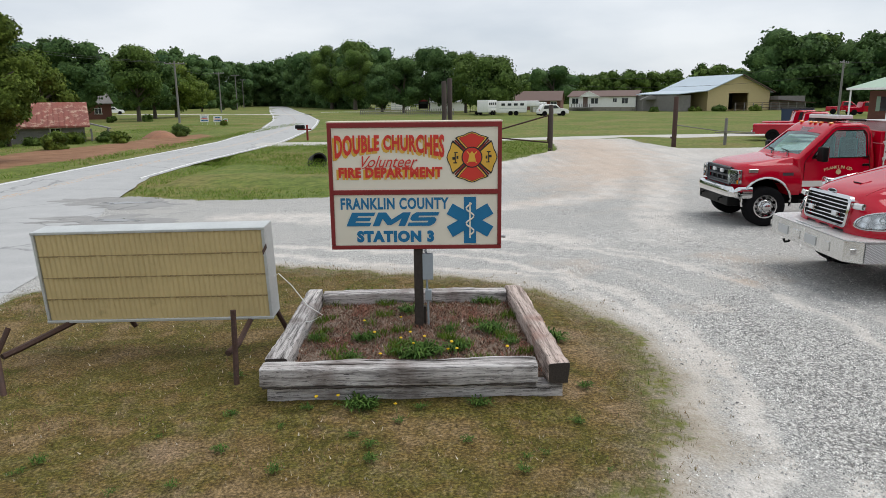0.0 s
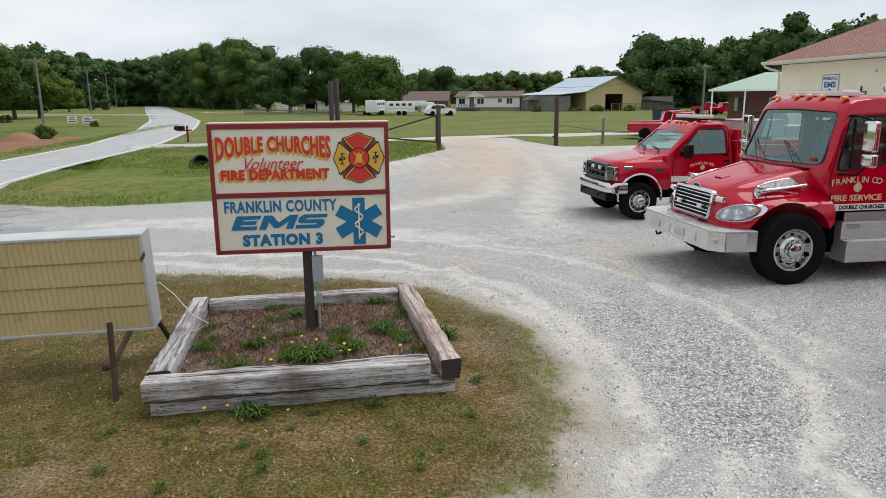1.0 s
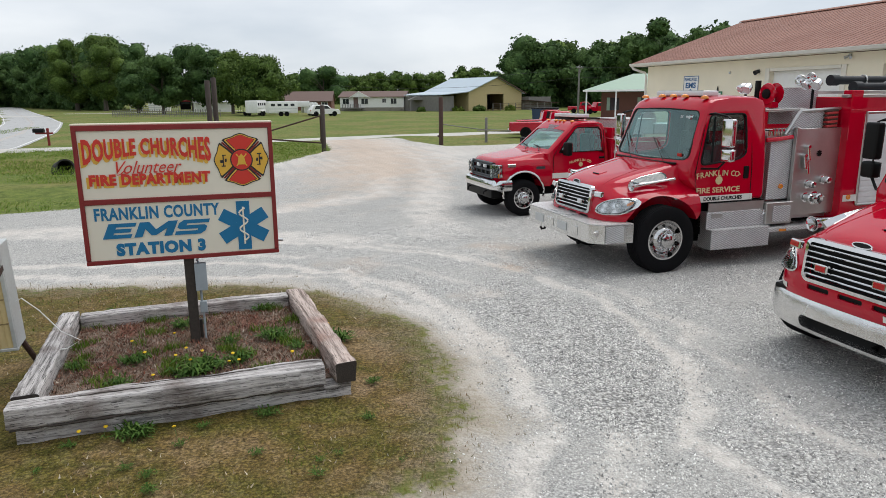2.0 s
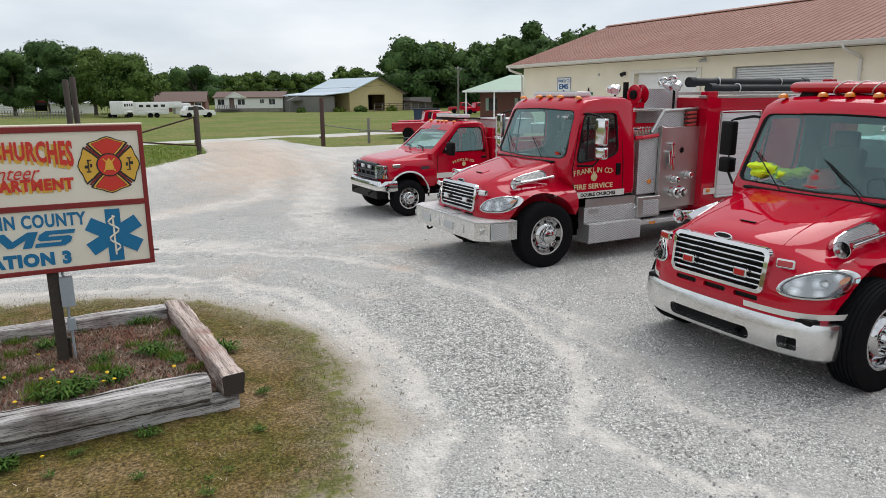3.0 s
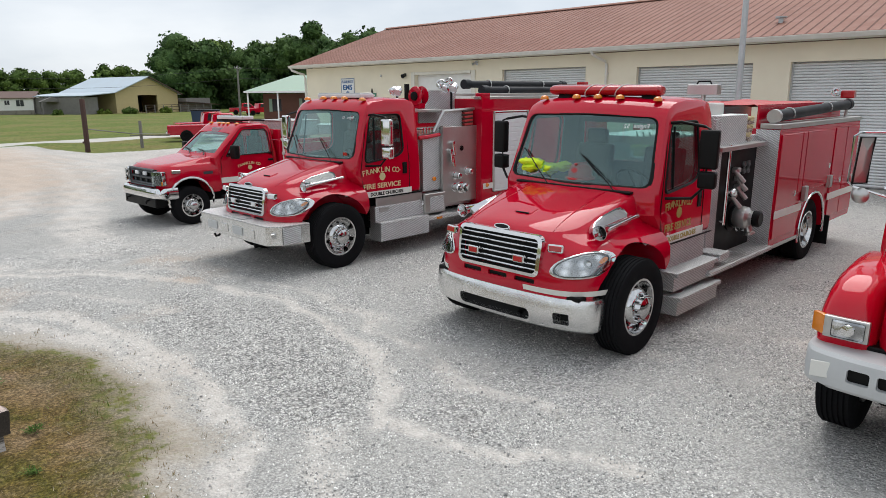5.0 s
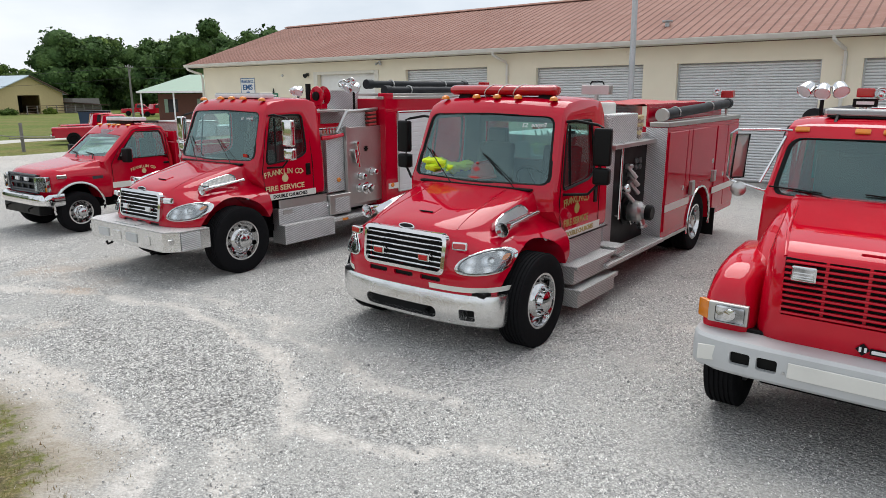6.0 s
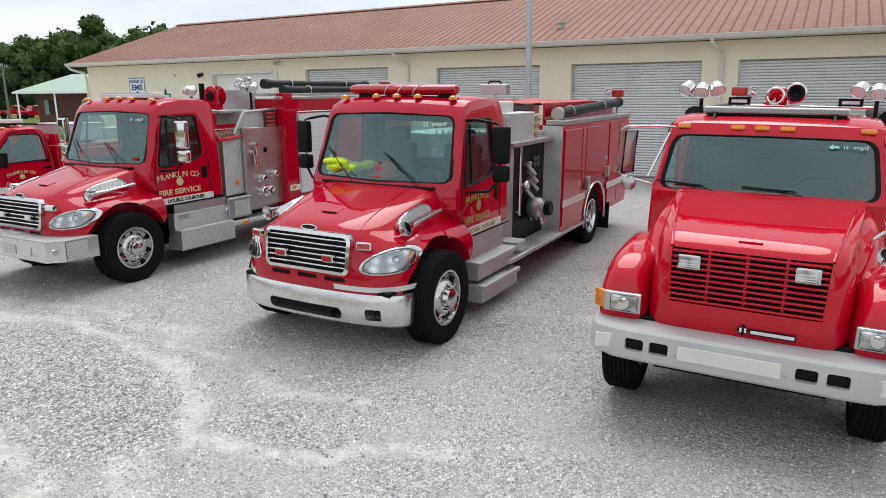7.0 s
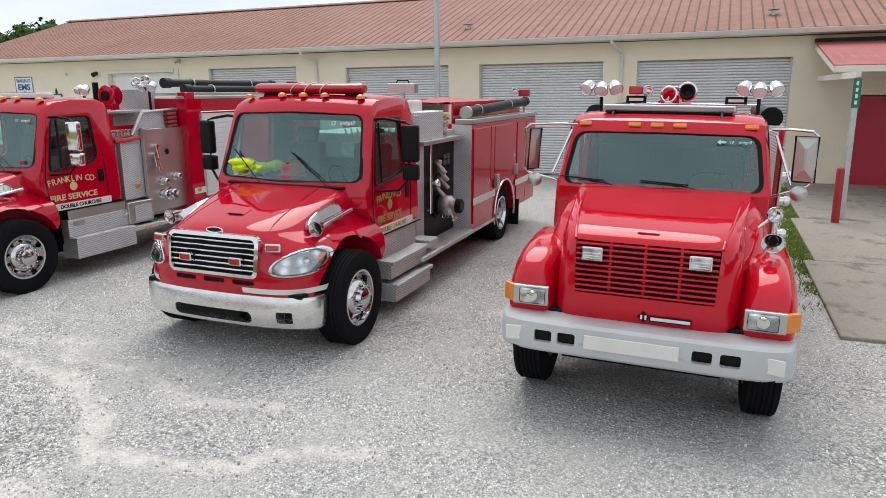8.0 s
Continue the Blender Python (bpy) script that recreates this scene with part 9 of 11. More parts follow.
for x in (0, -3.55):
    for y in (0.86, -0.86):
        wheel(brush, x, y, 0.415, 0.26, rim_r=0.235, nuts=8, dish=0.06, drop=0.09)
prof = [(-0.66, 0.58), (-0.58, 1.0), (-0.52, 1.30), (-0.60, 1.36), (-1.04, 1.74), (-1.26, 1.92), (-1.38, 2.0), (-1.56, 2.03), (-1.95, 2.02), (-2.10, 1.97), (-2.16, 1.85), (-2.20, 1.30), (-2.22, 0.62)]
half, tum, bul = 0.97, 0.20, 0.06
wf = lambda z: half * (1 - tum * min(1, max(0, (z - 1.25) / 0.8)))
kw = dict(belt=1.25, top=2.05, edge=0.06)
shield = prism(B(), [(-0.80, 1.40), (0.80, 1.40), (0.70, 1.88), (0.64, 1.91), (-0.64, 1.91), (-0.70, 1.88)], 1.4, Matrix.Translation((-1.15, 0, 0)) @ FACE_FRONT)
side_win = prism(B(), [(-0.90, 1.32), (-1.02, 1.48), (-1.37, 1.85), (-1.43, 1.88), (-1.98, 1.88), (-2.02, 1.82), (-2.04, 1.34)], 3.0, Matrix.Translation((0, 1.5, 0)) @ FACE_RIGHT)
bm = carve(cab_solid(prof, half, tum, bul, **kw), [cab_solid(prof, half, tum, bul, inset=0.055, **kw), shield, side_win, box(B(), (-2.15, 0, 1.65), (0.3, 1.2, 0.34))])
cab = part("cab", bm, PAINT, brush, "red pickup cab", smooth=32)
def fw(y, z):
    t = (z - 1.36) / 0.56
    return (-0.60 - 0.655 * t - 0.055 * (y / 0.8) ** 2, y, z)
rows = []
for k in range(5):
    z, w = 1.38 + 0.54 * k / 4, 0.83 - 0.13 * k / 4
    rows.append([fw(-w + 2 * w * i / 10, z) for i in range(11)])
part("windshield", pane(B(), rows), GLASS, cab, "tinted windshield", smooth=True).visible_shadow = False
for y0 in (0.45, -0.25):
    part("wiper", tube(B(), [(-0.56, y0 + 0.1, 1.36), tuple(Vector(fw(y0 - 0.1, 1.44)) + Vector((0.03, 0, 0))), tuple(Vector(fw(y0 - 0.40, 1.46)) + Vector((0.03, 0, 0)))], 0.011, 6), TRIM_BLACK, cab)
for s in (1, -1):
    part("side_window", pane(B(), [[(x0, s * (wf(z) - 0.03), z), (-1.5, s * (wf(z) - 0.03), z), (-2.02, s * (wf(z) - 0.03), z)] for x0, z in ((-0.92, 1.33), (-1.13, 1.6), (-1.40, 1.87))]), GLASS, cab, "tinted side window").visible_shadow = False
    part("window_seal", tube(B(), [(x, s * (wf(z) - 0.01), z) for x, z in ((-0.90, 1.32), (-1.02, 1.48), (-1.37, 1.85), (-1.43, 1.88), (-1.98, 1.88), (-2.04, 1.80), (-2.04, 1.34), (-0.90, 1.32))], 0.012, 6), TRIM_BLACK, cab)
    part("door_joint", tube(B(), [(x, s * (wf(z) + 0.0), z) for x, z in ((-0.74, 0.66), (-0.74, 1.25), (-1.02, 1.60), (-1.33, 1.90), (-1.42, 1.93), (-2.04, 1.93), (-2.10, 1.80), (-2.12, 0.66))], 0.006, 5), TRIM_BLACK, cab)
    part("door_handle", box(B(), (-2.0, s * (wf(1.2) + 0.005), 1.18), (0.14, 0.03, 0.05), bevel=0.01), TRIM_BLACK, cab)
    part("mirror_arm", tube(B(), [(-0.98, s * 0.93, 1.36), (-0.96, s * 1.10, 1.38)], 0.03, 8), TRIM_BLACK, brush)
    mirror_head(brush, (-0.98, s * 1.18, 1.42), 0.22, 0.30, 0.12, s * 6, TRIM_BLACK, "black door mirror")
part("dashboard", box(B(), (-0.92, 0, 1.20), (0.36, 1.6, 0.24), bevel=0.05, seg=2), VINYL, cab)
for s in (1, -1):
    st = part("seat", box(B(), (-1.65, s * 0.42, 1.0), (0.5, 0.5, 0.16), bevel=0.05, seg=2), SEAT, cab)
    part("seat_back", box(B(), (-1.92, s * 0.42, 1.38), (0.14, 0.5, 0.66), bevel=0.05, seg=2), SEAT, st)
    part("headrest", box(B(), (-1.95, s * 0.42, 1.76), (0.09, 0.26, 0.16), bevel=0.03, seg=2), SEAT, st)
for y in (-0.60, -0.20, 0, 0.20, 0.60):
    part("marker_lamp", lathe(B(), [(0.05, 0), (0.045, 0.02), (0.02, 0.034), (0, 0.035)], Matrix.Translation((-1.40, y, 2.005)) @ Matrix.Diagonal((1.3, 0.8, 1, 1)), 12), AMBER, cab, "amber roof marker lamp", smooth=True)
lb = part("light_bar", box(B(), (-1.70, 0, 2.14), (0.30, 1.20, 0.08), bevel=0.02, seg=2), WHITE_LENS, cab, "flat clear light bar")
part("bar_base", box(B(), (-1.70, 0, 2.085), (0.22, 0.9, 0.06), bevel=0.01), TRIM_BLACK, lb)
m = Matrix.Translation((-1.45, wf(1.1) + 0.002, 1.04)) @ FACE_LEFT
arch_text(cab, "FRANKLIN CO.", m @ Matrix.Translation((0, -0.62, 0)), 0.72, 0.085, 90, 46, GOLD)
crest(cab, m, 0.055)
part("name_bar", box(B(), (-0.42, 0.968, 1.0), (0.22, 0.006, 0.06)), GRILLE_GREY, hd)
part("stripe", box(B(), (-1.40, 0.975, 0.80), (1.36, 0.006, 0.12)), STRIPE, cab, "white reflective stripe")
part("nerf_bar", tube(B(), [(-0.70, 0.98, 0.44), (-2.1, 0.98, 0.44)], 0.04, 8), TRIM_BLACK, brush)
# utility bed with pump skid
bed = part("utility_bed", box(B(), (-3.4, 0, 1.22), (2.30, 1.98, 0.80), bevel=0.012), PAINT, brush, "red utility bed")
part("gold_line", tube(B(), [(-2.40, 0.995, 1.52), (-2.40, 0.995, 0.95), (-4.4, 0.995, 0.95), (-4.4, 0.995, 1.52), (-2.40, 0.995, 1.52)], 0.006, 4), GOLD, bed)
part("head_board", box(B(), (-2.30, 0, 1.55), (0.08, 1.90, 0.62), bevel=0.008), PAINT, brush, "red bulkhead")
part("tread_box", box(B(), (-2.95, 0.35, 1.86), (0.90, 1.20, 0.34), bevel=0.01), PLATE, brush, "tread-plate skid box")
part("tread_box", box(B(), (-3.9, 0.5, 1.80), (0.8, 0.7, 0.24), bevel=0.01), PLATE, brush)
part("skid_lid", box(B(), (-2.95, 0.35, 2.045), (0.94, 1.24, 0.03), bevel=0.006), STEEL, brush)
rm = Matrix.Translation((-3.55, 0.30, 1.98)) @ Matrix.Rotation(radians(90), 4, 'X')
part("hose_reel", lathe(B(), [(0.0, -0.22), (0.24, -0.22), (0.25, -0.20), (0.10, -0.19), (0.10, 0.19), (0.25, 0.20), (0.24, 0.22), (0, 0.22)], rm, 22), STEEL, brush, "steel hose reel", smooth=True)
for i in range(6):
    part("hose_wrap", tube(B(), [rm @ Vector((0.19 * math.cos(a / 18 * 6.2832), 0.19 * math.sin(a / 18 * 6.2832), -0.16 + i * 0.06)) for a in range(19)], 0.03, 6), MAT_RUST, brush)
bm = tube(B(), [(-2.34, 0.99, 0.95), (-2.34, 1.02, 1.05), (-2.34, 1.02, 2.12)], 0.024, 8)
rack = part("pipe_rack", bm, POLY, brush, "white upright pipe with brackets")
for z in (1.30, 1.62, 2.08):
    part("bracket", box(B(), (-2.34, 1.06, z), (0.06, 0.22, 0.07), bevel=0.01), POLY, rack)
part("roll_bar", tube(B(), [(-2.36, -0.85, 1.86), (-2.36, -0.85, 2.05), (-2.36, 0.2, 2.05)], 0.022, 8), TRIM_BLACK, brush)

# ---- trees and woods ----
def leaf_material(name, dark, mid, lite):
    m, n, l, p = nodes_of(name)
    geo = n.new("ShaderNodeNewGeometry")
    co = n.new("ShaderNodeTexCoord").outputs["Object"]
    big = noise_node(n, l, co, 0.22, 4, 0.6)
    c = ramp_node(n, l, geo.outputs["Random Per Island"], [(0.0, dark), (0.5, mid), (1.0, lite)]).outputs[0]
    c = mix_node(n, l, 0.5, c, ramp_node(n, l, big.outputs["Fac"], [(0.35, dark), (0.65, lite)]).outputs[0])
    fine = noise_node(n, l, co, 2.4, 8, 0.72)
    c = mix_node(n, l, 1.0, c, ramp_node(n, l, fine.outputs["Fac"], [(0.36, (0.50, 0.52, 0.50)), (0.50, (0.95, 0.95, 0.95)), (0.66, (1.55, 1.50, 1.40))]).outputs[0], 'MULTIPLY')
    l.new(c, p.inputs["Base Color"])
    p.inputs["Roughness"].default_value = 0.75
    p.inputs["Specular IOR Level"].default_value = 0.15
    bump_node(n, l, fine.outputs["Fac"], 1.0, 0.35, p)
    return m


LEAF = leaf_material("broad_leaves", (0.030, 0.066, 0.014), (0.080, 0.140, 0.028), (0.150, 0.220, 0.050))
LEAF_BLUE = leaf_material("dark_wood_leaves", (0.024, 0.062, 0.019), (0.064, 0.128, 0.038), (0.122, 0.200, 0.062))
LEAF_LIGHT = leaf_material("young_leaves", (0.055, 0.100, 0.014), (0.120, 0.180, 0.024), (0.200, 0.260, 0.050))
BARK = plain("grey_brown_bark", (0.085, 0.070, 0.055), 0.95, vary=0.3, scale=6, fine=40, bump=0.01)


def mesh_of(name, verts, quads, material, smooth=False):
    me = bpy.data.meshes.new(name)
    me.vertices.add(len(verts))
    me.vertices.foreach_set("co", np.asarray(verts, np.float32).ravel())
    k = quads.shape[1]
    me.loops.add(len(quads) * k)
    me.polygons.add(len(quads))
    me.loops.foreach_set("vertex_index", np.asarray(quads, np.int32).ravel())
    me.polygons.foreach_set("loop_start", np.arange(0, len(quads) * k, k, dtype=np.int32))
    if smooth:
        me.polygons.foreach_set("use_smooth", [True] * len(quads))
    me.update(calc_edges=True)
    me.materials.append(material)
    return me


def cards(r, c, nrm, size):
    """Small leaf sprays: one bent diamond for each centre, roughly facing its normal."""
    n = len(c)
    a = np.cross(nrm, r.normal(size=(n, 3)))
    a /= np.linalg.norm(a, axis=1, keepdims=True) + 1e-9
    b = np.cross(nrm, a)
    s = size[:, None]
    asp = r.uniform(0.55, 1.0, (n, 1))
    bend = nrm * s * r.uniform(-0.35, 0.35, (n, 1))
    v = np.stack([c - a * s, c - b * s * asp + bend, c + a * s, c + b * s * asp + bend], 1).reshape(-1, 3)
    return v, np.arange(4 * n).reshape(-1, 4)


def ball(r, c, rad, n=7):
    """A lumpy closed mass that fills the middle of a clump of foliage."""
    th = np.linspace(0, 2 * np.pi, n * 2, endpoint=False) + r.uniform(0, 1)
    ph = np.linspace(0.12, np.pi - 0.12, n)
    T, P = np.meshgrid(th, ph)
    k = 1 + 0.15 * r.normal(size=T.shape)
    v = np.stack([c[0] + rad[0] * k * np.sin(P) * np.cos(T), c[1] + rad[1] * k * np.sin(P) * np.sin(T), c[2] + rad[2] * k * np.cos(P)], -1).reshape(-1, 3)
    m = n * 2
    q = np.array([[i * m + j, i * m + (j + 1) % m, (i + 1) * m + (j + 1) % m, (i + 1) * m + j] for i in range(n - 1) for j in range(m)])
    return v, q[:, ::-1]


def crown_arrays(r, base, h, w, leaf, per, blobs, low=0.22, core=0.72, fat=1.0, facets=6):
    """Sprays gathered in uneven clumps over a crown of height h and width w."""
    V, Q, off = [], [], 0
    cz = base[2] + h * (1 + low) / 2
    for i in range(blobs):
        u = r.uniform(-1, 1)
        a = r.uniform(0, 2 * np.pi)
        z = cz + u * h * (1 - low) / 2 * 0.82
        rr = w / 2 * np.sqrt(max(0.05, 1 - abs(u) ** 2.2)) * r.uniform(0.35, 0.78)
        c = np.array([base[0] + rr * np.cos(a), base[1] + rr * np.sin(a), z])
        rad = np.array([1, 1, 0.78]) * w * r.uniform(0.12, 0.26) * fat
        v, q = ball(r, c, rad * core, facets)
        V.append(v), Q.append(q + off)
        off += len(v)
        d = r.normal(size=(per, 3))
        d /= np.linalg.norm(d, axis=1, keepdims=True)
        p = c + d * rad * r.uniform(core * 0.96, core + 0.36, (per, 1))
        nr = d + np.array([0, 0, 0.30]) + 0.60 * r.normal(size=(per, 3))
        nr /= np.linalg.norm(nr, axis=1, keepdims=True)
        v, q = cards(r, p, nr, leaf * r.uniform(0.6, 1.35, per))
        V.append(v), Q.append(q + off)
        off += len(v)
    return V, Q, off


def tree(x, y, h, w, seed, mat, label="broad leafy green tree on the grass", leaf=0.17, per=190, blobs=18, low=0.22, category="tree"):
    r = np.random.RandomState(seed)
    t = thing("tree", pose(x, y, 0), label, category)
    V, Q, _ = crown_arrays(r, (0, 0, 0), h, w, leaf, per, blobs, low, 0.74, 1.0, 7 if h > 3 else 5)
    cr = new("crown", mesh_of("crown", np.concatenate(V), np.concatenate(Q), mat, True))
    cr.parent = t
    bm = B()
    lean = r.uniform(-0.03, 0.03, 2) * h
    top = h * 0.72
    tube(bm, [(lean[0] * k * k, lean[1] * k * k, -0.3 + top * k) for k in (0, 0.06, 0.2, 0.45, 0.7, 1.0)], [h * 0.042, h * 0.032, h * 0.026, h * 0.021, h * 0.014, h * 0.005], 9)
    for i in range(7):
        a, k = r.uniform(0, 6.28), r.uniform(0.22, 0.65)
        p0 = Vector((lean[0] * k * k, lean[1] * k * k, top * k))
        d = Vector((math.cos(a), math.sin(a), 0.75)) * w * r.uniform(0.22, 0.38)
        tube(bm, [p0, p0 + d * 0.5 + Vector((0, 0, 0.1)), p0 + d], [h * 0.012, h * 0.008, h * 0.003], 6)
    part("trunk", bm, BARK, t)
    return t


def wood_belt(label, line, rows, w, mat, seed, leaf=0.43, per=80, blobs=14, gap=0.50, low=-0.08, core=0.80):
    """A strip of woodland along a line, several trees deep, as one mass."""
    r = np.random.RandomState(seed)
    V, Q, off = [], [], 0
    pts = [np.array(p, float) for p in line]
    for (a, b) in zip(pts, pts[1:]):
        d = b[:2] - a[:2]
        n = max(2, int(np.linalg.norm(d) / (w * gap)))
        side = np.array([-d[1], d[0]]) / np.linalg.norm(d)
        for k in range(rows):
            for i in range(n):
                u = (i + r.uniform(-0.3, 0.3) + 0.5) / n
                p = a[:2] + d * u + side * (k * w * 0.8 + r.uniform(-0.3, 0.3) * w) * (1 if side[1] > 0 else -1)
                hh = (a[2] + (b[2] - a[2]) * u) * (1.06 + 0.05 * k) * r.uniform(0.84, 1.06)
                v, q, n2 = crown_arrays(r, (p[0], p[1], 0), hh, w * r.uniform(0.75, 1.2), leaf, per, blobs, low, core, 1.30, 5)
                V += v
                Q += [e + off for e in q]
                off += n2
    ob = new("woodland", mesh_of("woodland", np.concatenate(V), np.concatenate(Q), mat, True))
    return tagged(ob, label, "woods", kind="stuff")


# woods: each line point is x, y and the height of the trees there
wood_belt("dense dark green woods beyond the left fields", [(-150, 150, 14), (-105, 190, 16), (-86, 235, 18), (-84, 300, 19.2), (-98, 400, 18.5)], 2, 10, LEAF_BLUE, 11)
wood_belt("dense green woods closing the road's end", [(-120, 470, 19), (-60, 480, 19)], 2, 13, LEAF_BLUE, 12)
wood_belt("dense dark green woods along the road", [(-72, 325, 19.5), (-44, 246, 19.5), (-24, 192, 16)], 2, 10, LEAF_BLUE, 13)
wood_belt("far mixed green woods behind the houses", [(-20, 300, 11), (36, 275, 10.6), (64, 292, 11.2), (98, 284, 14), (125, 262, 12.5)], 2, 9, LEAF, 14)
wood_belt("tall dark green woods behind the barn", [(68, 154, 12.5), (71, 148, 15.5), (78, 142, 14.6), (86, 132, 14.2), (89, 123, 16.5), (97, 113, 13.4), (104, 104, 13.8), (124, 84, 10)], 2, 9.5, LEAF_BLUE, 15, per=120)
wood_belt("green woods on the rise behind the barn", [(84, 174, 16), (104, 152, 14.5), (130, 120, 12)], 2, 11, LEAF, 16)
wood_belt("distant woods behind the viewer", [(-40, -60, 12), (60, -70, 12)], 1, 12, LEAF, 17, per=20)
# single trees
tree(-20.9, 31.9, 7.3, 4.6, 21, LEAF_LIGHT, "light green broadleaf tree beside the old barn", 0.085, 620, 30, 0.10)
tree(-30.4, 53.4, 6.2, 5.4, 22, LEAF_LIGHT, "light green broadleaf tree behind the old barn", 0.13, 260, 24, 0.14)
tree(-27.5, 44.0, 4.6, 3.6, 23, LEAF, "low leafy tree grown against the old barn", 0.11, 220, 14, 0.08)
for i, (x, y, h, w) in enumerate(((-57, 103, 12.0, 11), (-53, 102, 11.8, 10), (-66, 110, 11.5, 12), (-46, 112, 10.0, 9))):
    tree(x, y, h, w, 30 + i, LEAF_BLUE, "tall dark green oak behind the grey house", 0.20, 230, 20, 0.16)
tree(-42.3, 97.5, 10.2, 8.0, 41, LEAF, "green tree with a leaning forked trunk on the lawn", 0.18, 240, 20, 0.16)
tree(-46.0, 121, 9.6, 10.0, 42, LEAF_LIGHT, "broad light green tree on the lawn", 0.20, 230, 20, 0.12)
tree(-61, 178, 8.0, 7, 43, LEAF_LIGHT, "low light green tree before the woods", 0.26, 150, 16, 0.1)
for i, (x, y) in enumerate(((-70.1, 210.8), (-64.8, 207.4), (-60.7, 204.7))):
    tree(x, y, 3.3, 3.4, 50 + i, LEAF_BLUE, "small round evergreen shrub on the lawn", 0.20, 110, 9, 0.03, "shrub")
for i, (x, y, h, w, mt) in enumerate(((-22.6, 183, 17.0, 13, LEAF), (-31, 198, 17.5, 13, LEAF), (-14.5, 178, 11.5, 9, LEAF_BLUE), (-7.4, 136, 10.4, 9, LEAF_BLUE), (0.6, 139, 11.8, 10.5, LEAF_BLUE), (-2.6, 158, 12.8, 12, LEAF_BLUE), (4.5, 132, 10.5, 8.5, LEAF), (8.2, 118.5, 9.4, 11.0, LEAF), (-13, 152, 9.5, 9, LEAF_BLUE))):
    tree(x, y, h, w, 60 + i, mt, "spreading dark green shade tree in the pasture", 0.20, 330, 24, 0.15)
tree(30, 190, 11.0, 14, 75, LEAF_BLUE, "round dark tree behind the brick house", 0.26, 180, 18, 0.12)

# ---- fields' furniture ----
MAT_TIN = plain("rusted_tin_roof", (0.24, 0.075, 0.055), 0.7, vary=0.25, scale=1.2, dirt=(0.46, 0.30, 0.22), dirt_at=0.52)
MAT_GREYWOOD = plain("grey_weathered_boards", (0.20, 0.19, 0.18), 0.9, vary=0.25, scale=2.5, bump=0.004)
MAT_SIDING = plain("white_vinyl_siding", (0.82, 0.82, 0.80), 0.6, vary=0.04)
MAT_SHINGLE = plain("brown_shingles", (0.15, 0.10, 0.085), 0.9, vary=0.2, scale=3)
MAT_BRICK = plain("red_brown_brick_wall", (0.17, 0.075, 0.055), 0.9, vary=0.2, scale=5)
MAT_BLUE_TIN = plain("pale_blue_tin_roof", (0.46, 0.54, 0.60), 0.45, vary=0.08, scale=0.5, metal=0.2)
MAT_BARN = plain("yellow_cream_barn_sheet", (0.52, 0.42, 0.22), 0.7, vary=0.06)
MAT_GREEN_TIN = plain("pale_green_tin_roof", (0.30, 0.42, 0.32), 0.5, vary=0.08)
WINDOW_DARK = plain("dark_window_glass", (0.03, 0.035, 0.04), 0.1, spec=0.6)
MAT_DIRT = plain("red_clay_soil", (0.30, 0.15, 0.09), 0.95, vary=0.25, scale=2.5, bump=0.02)


def gable_house(name, m, L, W, wall, ridge, mats, label, category, windows=(), over=0.3, back=True):
    """A house with a gable roof: length along x, depth along y, front at y = 0."""
    t = thing(name, m, label, category)
    bm = prism(B(), [(0, 0), (W, 0), (W, wall), (W / 2, ridge - 0.08), (0, wall)], L, Matrix(((0, 0, 1, 0), (1, 0, 0, 0), (0, 1, 0, 0), (0, 0, 0, 1))))
    wl2 = part("wall", bm, mats[0], t)
    s = (ridge - wall) / (W / 2)
    bm = prism(B(), [(-over, wall - over * s), (W / 2, ridge), (W + over, wall - over * s), (W + over, wall - over * s + 0.12), (W / 2, ridge + 0.14), (-over, wall - over * s + 0.12)], L + 2 * over, Matrix.Translation((-over, 0, 0)) @ Matrix(((0, 0, 1, 0), (1, 0, 0, 0), (0, 1, 0, 0), (0, 0, 0, 1))))
    part("roof", bm, mats[1], t)
    for x, z, w, h in windows:
        wd = part("window", box(B(), (x, -0.02, z), (w, 0.06, h)), WINDOW_DARK, t)
        for c, q in (((x, -0.06, z + h / 2), (w + 0.16, 0.05, 0.08)), ((x, -0.06, z - h / 2), (w + 0.16, 0.05, 0.08)), ((x - w / 2, -0.06, z), (0.08, 0.05, h)), ((x + w / 2, -0.06, z), (0.08, 0.05, h)), ((x, -0.055, z), (0.05, 0.04, h))):
            part("window_frame", box(B(), c, q), MAT_WHITE, wd)
    return t


# old barn with a rusted roof
barn1 = gable_house("old_barn", pose(-32.0, 45.0, -0.05, 0, 0, 28), 7.9, 4.6, 1.25, 2.62, (MAT_GREYWOOD, MAT_TIN), "old grey board barn with a rusted red tin roof", "barn", ((6.1, 0.72, 0.62, 0.62), (3.2, 0.70, 0.55, 0.6)), 0.35)
for i in range(26):
    bm = prism(B(), [(-0.34, 1.20), (2.3, 2.74), (2.3, 2.78), (-0.34, 1.24)], 0.03, Matrix.Translation((-0.2 + i * 0.33, 0, 0)) @ Matrix(((0, 0, 1, 0), (1, 0, 0, 0), (0, 1, 0, 0), (0, 0, 0, 1))))
    part("roof_rib", bm, MAT_TIN, barn1)
lean = part("lean_to_roof", prism(B(), [(7.9, 1.30), (9.6, 0.85), (9.6, 0.92), (7.9, 1.40)], 2.2, Matrix(((1, 0, 0, 0), (0, 0, -1, 0), (0, 1, 0, 0), (0, 0, 0, 1))) @ Matrix.Translation((0, 0, -2.3))), MAT_GREYWOOD, barn1, "sagging lean-to roof")
